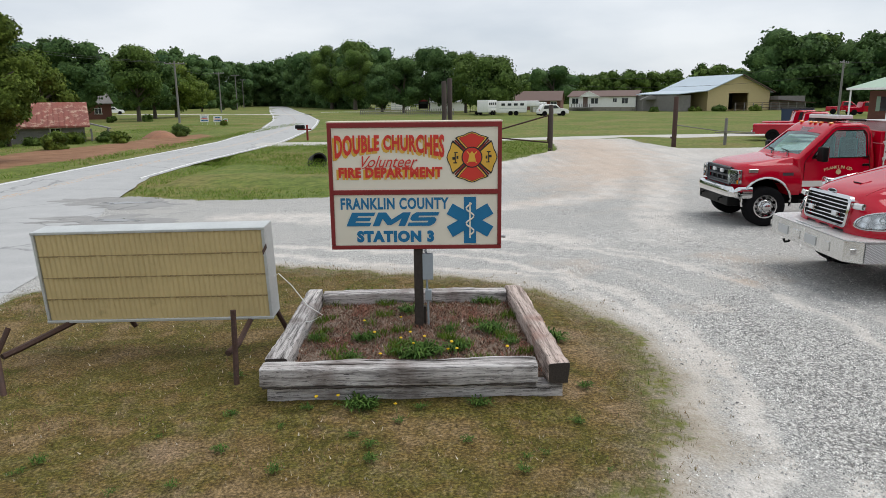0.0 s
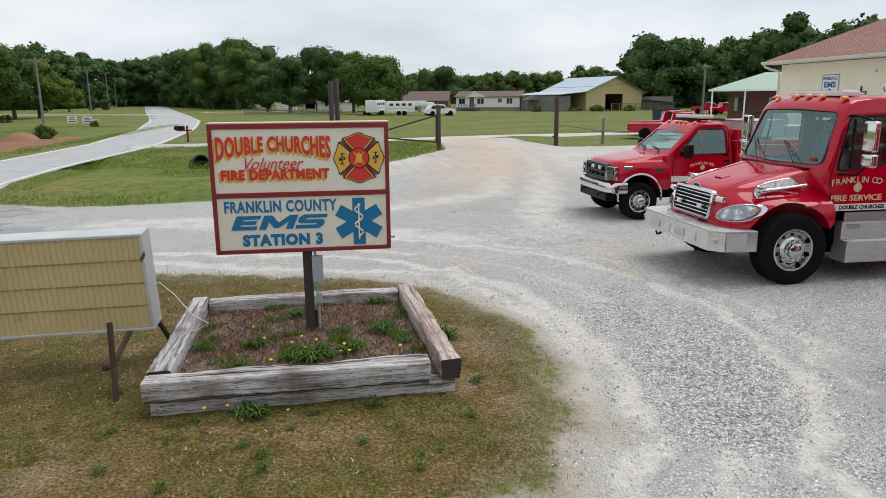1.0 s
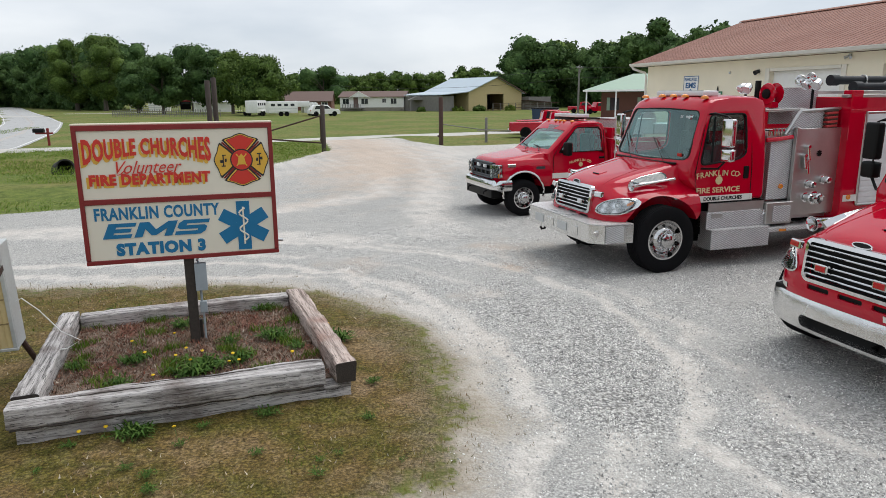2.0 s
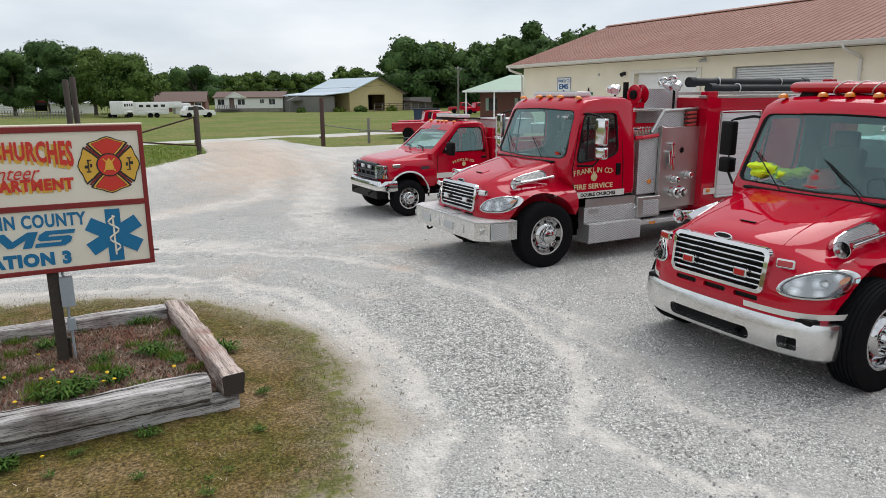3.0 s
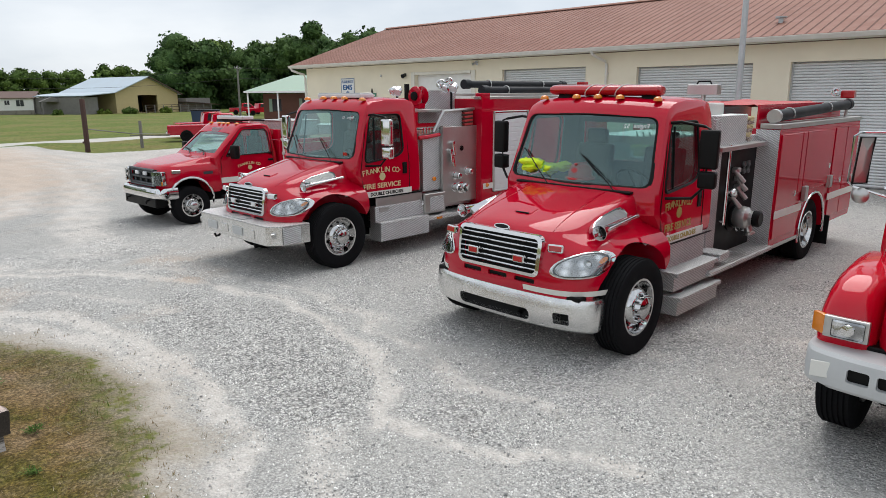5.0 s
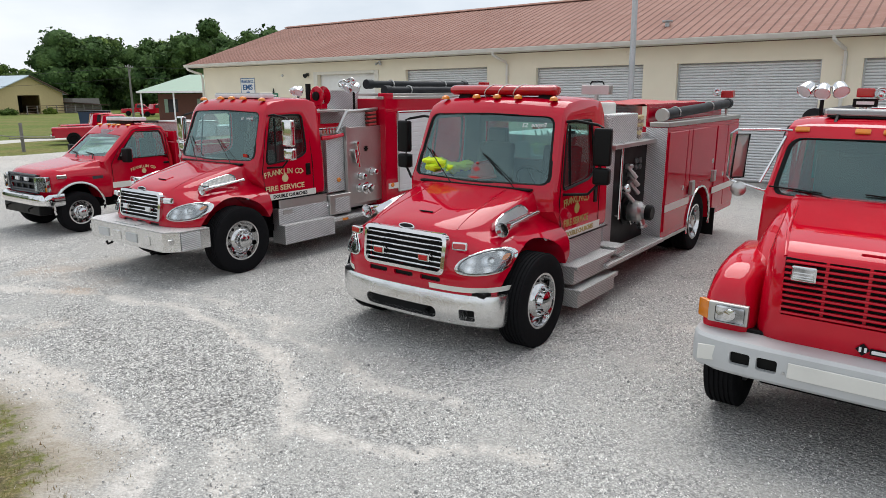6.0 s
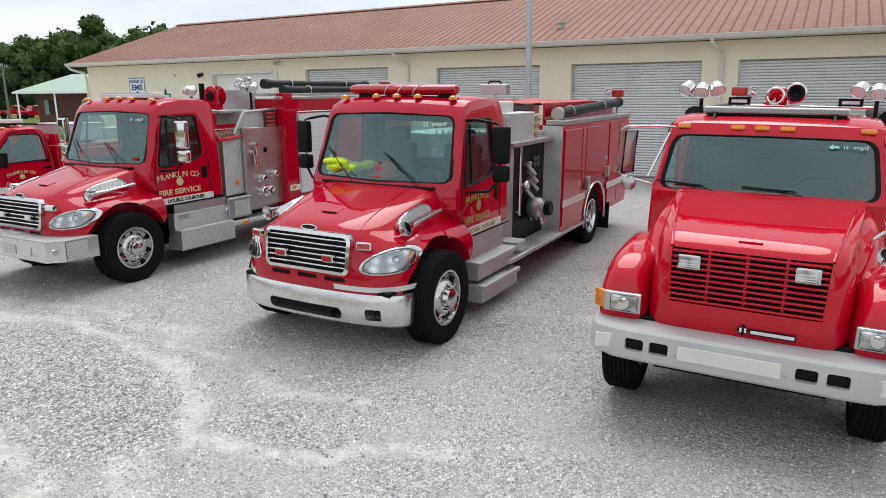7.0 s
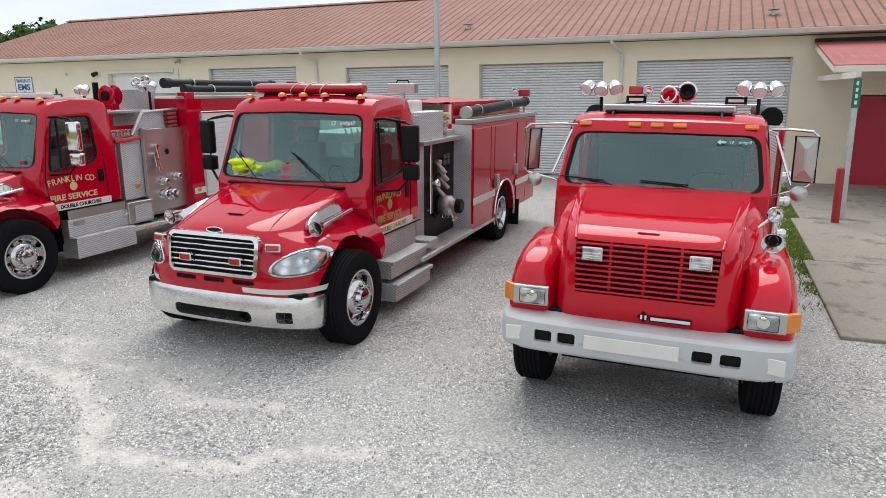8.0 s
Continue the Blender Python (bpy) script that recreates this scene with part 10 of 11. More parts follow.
for x, y in ((9.4, 0.2), (9.45, 2.1), (8.3, 0.1)):
    part("lean_to_post", box(B(), (x, y, 0.45), (0.12, 0.12, 0.95), bevel=0.01), MAT_GREYWOOD, barn1)
gable_house("grey_house", pose(-58.0, 107, 0, 0, 0, 40), 7.0, 7.5, 2.5, 4.4, (MAT_BRICK, MAT_GREYWOOD), "brown house with a grey gable roof among trees", "house", ((2.0, 1.3, 1.0, 0.9), (5.0, 1.3, 1.0, 0.9)))


def utility_pole(x, y, h, turn, label="weathered wooden utility pole with a crossarm"):
    t = thing("utility_pole", pose(x, y, 0, 0, 0, turn), label, "utility pole")
    part("pole", cyl(B(), (0, 0, -0.5), (0, 0, h), 0.15, 0.10, 10), MAT_GREYWOOD, t)
    part("crossarm", box(B(), (0, -0.08, h - 0.35), (2.4, 0.10, 0.12), bevel=0.01), MAT_GREYWOOD, t)
    for u in (-1.1, -0.5, 0.5, 1.1):
        part("insulator", lathe(B(), [(0.04, 0), (0.05, 0.06), (0.02, 0.14)], Matrix.Translation((u, -0.08, h - 0.29)), 8), MAT_GALV, t)
    bm = tube(B(), [(-0.5, -0.1, h - 0.4), (0, -0.1, h - 1.0), (0.5, -0.1, h - 0.4)], 0.025, 5)
    part("brace", bm, MAT_GREYWOOD, t)
    return t


POLES = [(-33.2, 88.2, 7.6), (-51.1, 162.1, 9.2), (-60.3, 206.4, 10.2), (-73.4, 259.8, 10.4)]
for x, y, h in POLES:
    utility_pole(x, y, h, 15)
utility_pole(46.9, 82.6, 6.6, 40, "wooden utility pole beside the green-roofed house")


def wire(a, b, sag, r=0.02):
    a, b = Vector(a), Vector(b)
    return tube(B(), [a.lerp(b, i / 14) - Vector((0, 0, sag * 4 * (i / 14) * (1 - i / 14))) for i in range(15)], r, 4)


MAT_WIRE = plain("dark_power_line", (0.03, 0.03, 0.03), 0.6)
PREV = (-14, 30, 9.5)
for i, (x, y, h) in enumerate([(-40, 38, 8.8)] + POLES):
    if i:
        for u in (-1.0, 1.0):
            tagged(part("power_line", wire((PREV[0] + u, PREV[1], PREV[2]), (x + u, y, h - 0.2), 0.8, 0.014), MAT_WIRE), "thin dark overhead power line", "power line")
    PREV = (x, y, h - 0.2)
for z in (6.3, 5.0):
    tagged(part("power_line", wire((46.9, 82.6, z), (20, 118, z - 0.3), 0.9, 0.016), MAT_WIRE), "thin dark overhead power line", "power line")
    tagged(part("power_line", wire((46.9, 82.6, z), (75, 55, z + 1.0), 0.7, 0.016), MAT_WIRE), "thin dark overhead power line", "power line")

# dirt heaps, yard signs, mailbox, culvert
def heap(x, y, rx, ry, h, seed):
    bm = B()
    n, k = 22, 7
    rings = []
    for j in range(k):
        u = j / (k - 1)
        rings.append([(x + rx * (1 - u * 0.95) * math.cos(2 * math.pi * i / n) * (1 + 0.16 * noise.noise(Vector((i * 0.7, u * 3, seed)))), y + ry * (1 - u * 0.95) * math.sin(2 * math.pi * i / n), -0.15 + (h + 0.15) * math.sin(u * math.pi / 2) * (1 + 0.12 * noise.noise(Vector((i * 0.9, u * 4, seed + 3))))) for i in range(n)])
    loft(bm, rings)
    tagged(part("dirt_heap", bm, MAT_DIRT, smooth=60), "rounded heap of red clay soil on the verge", "dirt heap")


heap(-21.2, 52.2, 1.5, 1.2, 0.55, 1)
heap(-24.6, 36.0, 1.6, 1.3, 0.55, 5)
for x, y, w, h, mt in ((-26.9, 79.0, 0.95, 0.75, MAT_BLUE), (-25.2, 78.4, 0.95, 0.68, MAT_BLUE), (-24.3, 78.3, 0.45, 0.38, MAT_GREEN_SIGN)):
    ys = thing("yard_sign", pose(x, y, 0, 0, 0, 12), "small white yard sign with blue bars on wire legs", "sign", "yard signs")
    part("panel", box(B(), (0, 0, 0.35 + h / 2), (w, 0.02, h)), MAT_WHITE, ys)
    for i in range(3):
        part("bar", box(B(), (0, -0.014, 0.35 + h * (0.25 + 0.25 * i)), (w * (0.8 - 0.1 * i), 0.006, h * 0.13)), mt if i != 1 else MAT_RED_INK, ys)
    for u in (-0.3, 0.3):
        part("leg", cyl(B(), (u * w, 0, -0.1), (u * w, 0, 0.4), 0.01, seg=6), MAT_GALV, ys)
mb = thing("mailbox", pose(-9.5, 47.7, 0, 0, 0, -8), "black mailbox on a red wooden post", "mailbox")
part("post", box(B(), (0.25, 0, 0.45), (0.12, 0.12, 1.15), bevel=0.01), MAT_SIGN_RED, mb, "red wooden post")
part("arm", box(B(), (0.05, 0, 0.72), (1.0, 0.10, 0.10), bevel=0.01), MAT_SIGN_RED, mb)
part("box", loft(B(), [[(x, 0.16 * math.cos(radians(a)) if a < 181 else 0.16 * (1 if a > 270 else -1), 0.86 + 0.16 * math.sin(radians(a)) if a < 181 else 0.77) for a in list(range(0, 181, 20)) + [200, 340]] for x in (-0.55, 0.05)]), TRIM_BLACK, mb, "black metal mailbox")
cv = thing("culvert", pose(-6.0, 32.4, -0.35, 0, 0, 20), "dark culvert pipe under the grass lane", "culvert")
part("pipe", lathe(B(), [(0.36, 0), (0.36, 1.2), (0.30, 1.2), (0.30, 0.0)], pose(0, 0, 0.15, 80, 0, 0), 18), MAT_DARK, cv)

# gate across the back entrance
MAT_PIPE = plain("dark_rusty_pipe", (0.055, 0.040, 0.034), 0.8, vary=0.3, scale=8)
for x, y, h, mt, lb_ in ((5.83, 37.3, 2.30, MAT_PIPE, "dark thick steel gate post"), (12.55, 37.5, 2.66, MAT_RUST, "rusty brown steel gate post"), (0.12, 36.0, 3.55, MAT_PIPE, "tall dark steel post"), (0.42, 36.6, 3.70, MAT_PIPE, "tall dark steel post")):
    gp = thing("gate_post", pose(x, y, 0), lb_, "post", "gate posts")
    part("pipe", lathe(B(), [(0.125, -0.3), (0.125, h - 0.03), (0.105, h), (0.0, h + 0.01)], None, 14), mt, gp, smooth=True)
    part("hinge", box(B(), (-0.15, 0, 0.5), (0.1, 0.08, 0.1)), MAT_RUST, gp)
fp = thing("fence_post", pose(15.85, 38.8, 0), "weathered wooden fence post", "post")
part("post", cyl(B(), (0, 0, -0.3), (0, 0, 1.45), 0.09, 0.08, 10), MAT_GREYWOOD, fp)
g1 = thing("pipe_gate", pose(5.7, 37.3, 0), "open triangular steel pipe gate", "gate", "pipe gates")
for pts in ([(0, 0, 1.75), (-3.6, -0.4, 0.78)], [(0, 0, 0.32), (-3.6, -0.4, 0.70)], [(0, 0, 0.32), (0, 0, 1.75)]):
    part("bar", tube(B(), pts, 0.04, 8), MAT_RUST, g1)
g2 = thing("pipe_gate", pose(12.7, 37.5, 0), "open low steel pipe gate", "gate", "pipe gates")
for pts in ([(0, 0, 1.15), (2.6, 0.9, 0.78), (5.0, 1.8, 0.62)], [(5.0, 1.8, 0.55), (2.4, 0.9, 0.70)]):
    part("bar", tube(B(), pts, 0.026, 8), MAT_GREYWOOD, g2)

# trailers and cars in the pasture
def side_wheels(t, xs, y, r):
    for x in xs:
        part("wheel", lathe(B(), [(r * 0.5, -0.10), (r, -0.10), (r, 0.10), (r * 0.55, 0.11), (r * 0.45, 0.07), (0, 0.07)], Matrix.Translation((x, y, r)) @ Matrix.Rotation(radians(90), 4, 'X'), 16), TYRE, t)


def trailer(x, y, turn, L, h, neck, label):
    t = thing("livestock_trailer", pose(x, y, 0, 0, 0, turn), label, "trailer", "trailers")
    part("body", box(B(), (L / 2, 1.0, 0.45 + h / 2), (L, 2.0, h), bevel=0.12, seg=2), MAT_WHITE, t, smooth=True)
    if neck:
        part("gooseneck", box(B(), (L + 0.9, 1.0, 0.45 + h - 0.42), (1.9, 1.9, 0.85), bevel=0.12, seg=2), MAT_WHITE, t, smooth=True)
    for i in range(4):
        part("window", box(B(), (L * (0.16 + 0.22 * i), -0.005, 0.45 + h * 0.70), (L * 0.13, 0.03, h * 0.20)), WINDOW_DARK, t)
    part("stripe", box(B(), (L / 2, -0.004, 0.45 + h * 0.38), (L * 0.94, 0.02, 0.06)), MAT_GALV, t)
    side_wheels(t, (L * 0.42, L * 0.42 + 0.85), 0.02, 0.36)
    part("fender", box(B(), (L * 0.42 + 0.42, -0.06, 0.78), (1.75, 0.16, 0.08), bevel=0.02), MAT_WHITE, t)
    return t


trailer(8.6, 106.0, 6, 4.4, 1.75, True, "long white gooseneck livestock trailer in the pasture")
trailer(7.3, 110.0, 60, 3.2, 1.9, False, "tall white livestock trailer with slatted windows")
trailer(13.9, 107.0, 5, 2.2, 1.5, False, "short white horse trailer")


def small_car(x, y, turn, mat, label, kind_="suv", bed=0.0):
    t = thing("parked_car", pose(x, y, 0, 0, 0, turn), label, "car", "parked cars")
    pr = [(0, 0.35), (0.05, 0.95), (0.2, 1.0), (0.55, 1.55), (0.75, 1.65), (2.6, 1.65), (3.2, 1.1), (4.3, 0.98), (4.5, 0.7), (4.5, 0.35)] if kind_ == "suv" else [(0, 0.45), (0.02, 1.02), (1.75, 1.05), (1.80, 1.12), (1.90, 1.66), (2.1, 1.72), (3.0, 1.72), (3.6, 1.18), (4.9, 1.08), (5.2, 0.8), (5.2, 0.45)]
    pr = [(x + bed * (x > 0.1), z) for x, z in pr]
    bm = B()
    rings = [[(px_, y_, 0.35 + (pz - 0.35) * k) for px_, pz in pr] for y_, k in ((0, 0.94), (0.08, 1), (1.72, 1), (1.8, 0.94))]
    loft(bm, rings)
    part("body", bm, mat, t, smooth=35)
    wn_ = [(0.62, 1.02), (0.8, 1.52), (2.5, 1.52), (3.0, 1.1)] if kind_ == "suv" else [(2.05 + bed, 1.14), (2.15 + bed, 1.62), (2.95 + bed, 1.62), (3.4 + bed, 1.2)]
    for yy in (-0.01, 1.77):
        part("window", prism(B(), wn_, 0.04, Matrix(((1, 0, 0, 0), (0, 0, 1, 0), (0, 1, 0, 0), (0, 0, 0, 1))) @ Matrix.Translation((0, 0, yy))), WINDOW_DARK, t)
    L = pr[-1][0]
    side_wheels(t, (L * 0.18, L * 0.80), 0.05, 0.37)
    side_wheels(t, (L * 0.18, L * 0.80), 1.75, 0.37)
    part("rear_lamp", box(B(), (0.02, 0.14, 0.88), (0.06, 0.14, 0.2)), RED_LENS, t)
    part("bumper", box(B(), (-0.04, 0.9, 0.55), (0.12, 1.7, 0.18), bevel=0.03), CHROME if kind_ != "suv" else mat, t)
    return t


small_car(14.3, 102.5, 8, MAT_WHITE, "white parked estate car in the pasture")
small_car(-73, 150, 30, MAT_WHITE, "white van parked beside the grey house")
small_car(18.45, 41.25, -24, PAINT, "red long-bed pickup parked behind the station", "pickup", 0.8)
small_car(20.6, 44.8, -20, PAINT, "second red pickup parked behind the station", "pickup")
small_car(53.1, 96.7, -28, PAINT, "red pickup parked under the green-roofed porch", "pickup")
small_car(52.3, 90.3, -10, PAINT, "dark red pickup beside the porch", "pickup")
ut = thing("utility_trailer", pose(4.6, 114, 0, 0, 0, 4), "low black utility trailer with rail sides", "trailer")
part("deck", box(B(), (1.4, 0.8, 0.5), (2.9, 1.6, 0.12)), TRIM_BLACK, ut)
for i in range(8):
    part("rail_post", box(B(), (0.05 + i * 0.385, 0.0, 0.95), (0.05, 0.05, 0.8)), TRIM_BLACK, ut)
side_wheels(ut, (1.1, 1.7), 0.0, 0.32)
tr2 = thing("flatbed_truck", pose(-4.4, 165, 0, 0, 0, 90), "old dark flatbed truck with a maroon roof", "truck")
part("cab", box(B(), (0.8, 0, 1.2), (1.6, 2.2, 1.7), bevel=0.15, seg=2), CHASSIS, tr2)
part("roof", box(B(), (0.8, 0, 2.2), (1.5, 2.1, 0.35), bevel=0.1, seg=2), MAT_SIGN_RED, tr2)
part("windshield", box(B(), (-0.02, 0, 1.75), (0.05, 1.7, 0.5)), WINDOW_DARK, tr2)
side_wheels(tr2, (0.8,), -1.0, 0.4)
side_wheels(tr2, (0.8,), 1.0, 0.4)
# corral rails and pickets
cor = thing("corral_fence", pose(-16, 168, 0, 0, 0, 0), "grey steel corral rail fence", "fence")
for z in (0.5, 0.9, 1.3):
    part("rail", tube(B(), [(0, 0, z), (18, -3, z)], 0.05, 6), MAT_GALV, cor)
for i in range(8):
    part("post", cyl(B(), (i * 2.5, -i * 0.416, -0.2), (i * 2.5, -i * 0.416, 1.5), 0.06, seg=8), MAT_GALV, cor)
pk = thing("picket_fence", pose(-14, 120, 0, 0, 0, -28), "low grey picket fence across the pasture", "fence")
for i in range(46):
    part("picket", box(B(), (i * 0.40, 0, 0.55), (0.10, 0.04, 1.1)), MAT_GREYWOOD, pk)
for z in (0.35, 0.85):
    part("rail", box(B(), (9.0, 0.04, z), (18.2, 0.04, 0.08)), MAT_GREYWOOD, pk)
for i, (x, y, w, h) in enumerate(((-12.5, 172, 4.5, 2.2), (-2.2, 150, 4.0, 1.9), (1.8, 148, 3.6, 2.0))):
    gable_house("shed", pose(x, y, 0, 0, 0, 5 * i), w, 4, h, h + 0.7, (MAT_SIDING, MAT_GALV), "small pale shed under the trees", "shed")

# brick house and white mobile home
gable_house("brick_house", pose(13.6, 152, 0, 0, 0, -14), 12.0, 9, 2.0, 3.9, (MAT_BRICK, MAT_SHINGLE), "low brick house with a brown shingle roof", "house", ((10.6, 1.25, 1.3, 1.0), (8.0, 1.25, 1.3, 1.0)))
mh = gable_house("mobile_home", pose(25.2, 138.6, 0, 0, 0, -24), 12.8, 8.0, 2.75, 3.75, (MAT_SIDING, MAT_SHINGLE), "long white-sided mobile home with a brown roof", "house", ((1.2, 1.9, 1.3, 1.1), (5.0, 1.9, 1.4, 1.1), (8.9, 2.0, 0.8, 0.8), (10.8, 1.9, 1.2, 1.1)), 0.35)
part("porch_gable", prism(B(), [(2.2, 2.7), (3.9, 3.7), (5.9, 2.7)], 0.5, Matrix(((1, 0, 0, 0), (0, 0, 1, 0), (0, 1, 0, 0), (0, 0, 0, 1))) @ Matrix.Translation((0, 0, -0.45))), MAT_SIDING, mh)
part("gable_trim", tube(B(), [(2.0, -0.5, 2.62), (3.9, -0.5, 3.74), (6.1, -0.5, 2.62)], 0.07, 6), MAT_WHITE, mh)
part("door", box(B(), (3.2, -0.03, 1.7), (0.9, 0.06, 2.0)), MAT_SHINGLE, mh)
part("skirting", box(B(), (6.4, -0.03, 0.35), (12.8, 0.05, 0.7)), MAT_CONCRETE, mh)
part("porch_deck", box(B(), (2.8, -1.3, 0.6), (3.6, 2.4, 0.14)), MAT_GREYWOOD, mh, "grey timber porch")
for i in range(12):
    part("baluster", box(B(), (1.05 + i * 0.32, -2.45, 0.75), (0.10, 0.06, 1.3)), MAT_GREYWOOD, mh)
gz_ = thing("carport", pose(36.6, 128, 0, 0, 0, -10), "small dark open carport on posts", "carport")
part("roof", prism(B(), [(-0.2, 2.1), (1.6, 2.9), (3.4, 2.1)], 3.0, Matrix(((1, 0, 0, 0), (0, 0, 1, 0), (0, 1, 0, 0), (0, 0, 0, 1)))), MAT_GREYWOOD, gz_)
for x in (0.1, 3.1):
    for y in (0.15, 2.8):
        part("post", box(B(), (x, y, 1.05), (0.12, 0.12, 2.2)), MAT_GREYWOOD, gz_)
gable_house("white_garage", pose(38.2, 131, 0, 0, 0, -20), 4.2, 6, 2.3, 3.0, (MAT_SIDING, MAT_SIDING), "small white garage beside the mobile home", "garage")

# big barn with a pale blue roof
U, Wv = Vector((13, 4, 0)).normalized(), Vector((-4, 13, 0)).normalized()
bmx = Matrix(((U.x, Wv.x, 0, 47.0), (U.y, Wv.y, 0, 124.0), (0, 0, 1, 0), (0, 0, 0, 1)))
barn = thing("barn", bmx, "cream gabled barn with a pale blue metal roof and open lean-to", "barn")
LX = Matrix(((1, 0, 0, 0), (0, 0, 1, 0), (0, 1, 0, 0), (0, 0, 0, 1)))
bm = prism(B(), [(0, 0), (13.4, 0), (13.4, 3.4), (6.7, 6.15), (0, 3.5)], 14, LX)
door_cut = box(B(), (6.6, 0, 1.55), (4.2, 3.0, 3.1))
part("wall", carve(bm, [door_cut, box(B(), (6.7, 7.0, 1.6), (12.6, 13.4, 3.0))]), MAT_BARN, barn, "cream sheet-metal gable wall")
part("roof", prism(B(), [(-6.6, 3.05), (-0.4, 3.6), (6.7, 6.35), (14.0, 3.25), (14.0, 3.13), (6.7, 6.2), (-0.4, 3.46), (-6.6, 2.93)], 15.2, LX @ Matrix.Translation((0, 0, -0.6))), MAT_BLUE_TIN, barn, "pale blue metal roof")
part("rake_trim", tube(B(), [(6.7, -0.62, 6.28), (14.0, -0.62, 3.18)], 0.12, 6), MAT_RUST, barn)
part("lean_to_wall", box(B(), (-4.9, 0.2, 1.4), (3.0, 0.15, 2.8)), MAT_GREYWOOD, barn, "grey board lean-to wall")
part("lean_to_back", box(B(), (-3.2, 13.8, 1.4), (6.4, 0.15, 2.8)), MAT_GREYWOOD, barn)
part("lean_to_end", box(B(), (-6.4, 7, 1.4), (0.15, 13.8, 2.8)), MAT_GREYWOOD, barn)
part("side_shed", box(B(), (17.0, 1.5, 1.25), (6.0, 6, 2.5)), MAT_GREYWOOD, barn, "grey board side shed")
part("side_shed_roof", box(B(), (17.2, 1.0, 2.72), (8.0, 7.4, 0.12), pose(0, 0, 0, 0, 4, 0)), MAT_RUST, barn)
for i in range(9):
    part("corral_post", cyl(B(), (3.5 + i * 1.9, -3.0, -0.2), (3.5 + i * 1.9, -3.0, 1.4), 0.08, seg=8), MAT_GREYWOOD, barn)
for z in (0.5, 1.0, 1.35):
    part("corral_rail", tube(B(), [(3.5, -3.0, z), (18.7, -3.0, z)], 0.05, 6), MAT_RUST, barn)
# dark sheets added inside the openings, the inner shade put into their colour
part("opening_back", box(B(), (6.6, 9, 1.5), (12.0, 0.1, 2.9)), MAT_DARK, barn)
part("bay_back", box(B(), (-1.7, 6, 1.4), (3.2, 0.1, 2.7)), MAT_DARK, barn)

# green-roofed house with a porch, behind the station
gh = thing("porch_house", pose(40.9, 69.0, 0, 0, 0, -32), "house with a pale green metal roof and a columned porch", "house")
part("wall", box(B(), (8.0, 6.0, 1.5), (14, 6.5, 3.0)), MAT_BRICK, gh)
part("roof", loft(B(), [[(-1.0, -0.6, 3.25), (17, -0.6, 3.25), (17, 11, 3.25), (-1.0, 11, 3.25)], [(4.5, 4.8, 5.1), (12, 4.8, 5.1), (12, 5.4, 5.1), (4.5, 5.4, 5.1)]]), MAT_GREEN_TIN, gh, "pale green hipped metal roof")
part("fascia", box(B(), (8, -0.62, 3.18), (18, 0.06, 0.2)), MAT_WHITE, gh)
for i in range(6):
    part("porch_post", box(B(), (-0.6 + i * 3.2, -0.2, 1.6), (0.16, 0.16, 3.2)), MAT_WHITE, gh)
for i in range(4):
    wd = part("window", box(B(), (2.5 + i * 3.4, 2.72, 1.7), (1.0, 0.06, 1.4)), WINDOW_DARK, gh)
    part("shutter", box(B(), (1.8 + i * 3.4, 2.70, 1.7), (0.35, 0.05, 1.45)), MAT_GREEN_TIN, wd)
dm = thing("dumpster", pose(26.4, 54.1, 0, 0, 0, -30), "dark blue metal dumpster", "dumpster")
MAT_NAVY = plain("dark_blue_dumpster_paint", (0.015, 0.035, 0.075), 0.6, dirt=(0.03, 0.03, 0.035))
part("bin", loft(B(), [[(0, 0, 0.15), (2.0, 0, 0.15), (2.0, 1.6, 0.15), (0, 1.6, 0.15)], [(-0.1, -0.1, 1.6), (2.1, -0.1, 1.6), (2.1, 1.7, 1.6), (-0.1, 1.7, 1.6)]]), MAT_NAVY, dm)
part("lid", box(B(), (1.0, 0.8, 1.64), (2.3, 1.85, 0.07), bevel=0.01), TRIM_BLACK, dm)
part("plate", box(B(), (1.5, -0.075, 1.15), (0.4, 0.02, 0.35)), MAT_WHITE, dm)

# ---- loose stones, grass and weeds ----
def scatter_mask(xs, ys):
    """1 on the gravel, 0 on the grass island."""
    return zone(xs, ys, LOT, 0.25) * (1 - zone(xs, ys, ISLAND, 0.12))


STONE = bpy.data.materials.new("loose_crushed_stone")
STONE.use_nodes = True
_n, _l = STONE.node_tree.nodes, STONE.node_tree.links
_g = _n.new("ShaderNodeNewGeometry")
_l.new(ramp_node(_n, _l, _g.outputs["Random Per Island"], [(0, (0.20, 0.198, 0.195)), (0.22, (0.40, 0.395, 0.38)), (0.65, (0.63, 0.62, 0.59)), (1, (0.88, 0.865, 0.83))]).outputs[0], _n["Principled BSDF"].inputs["Base Color"])
_n["Principled BSDF"].inputs["Roughness"].default_value = 0.9


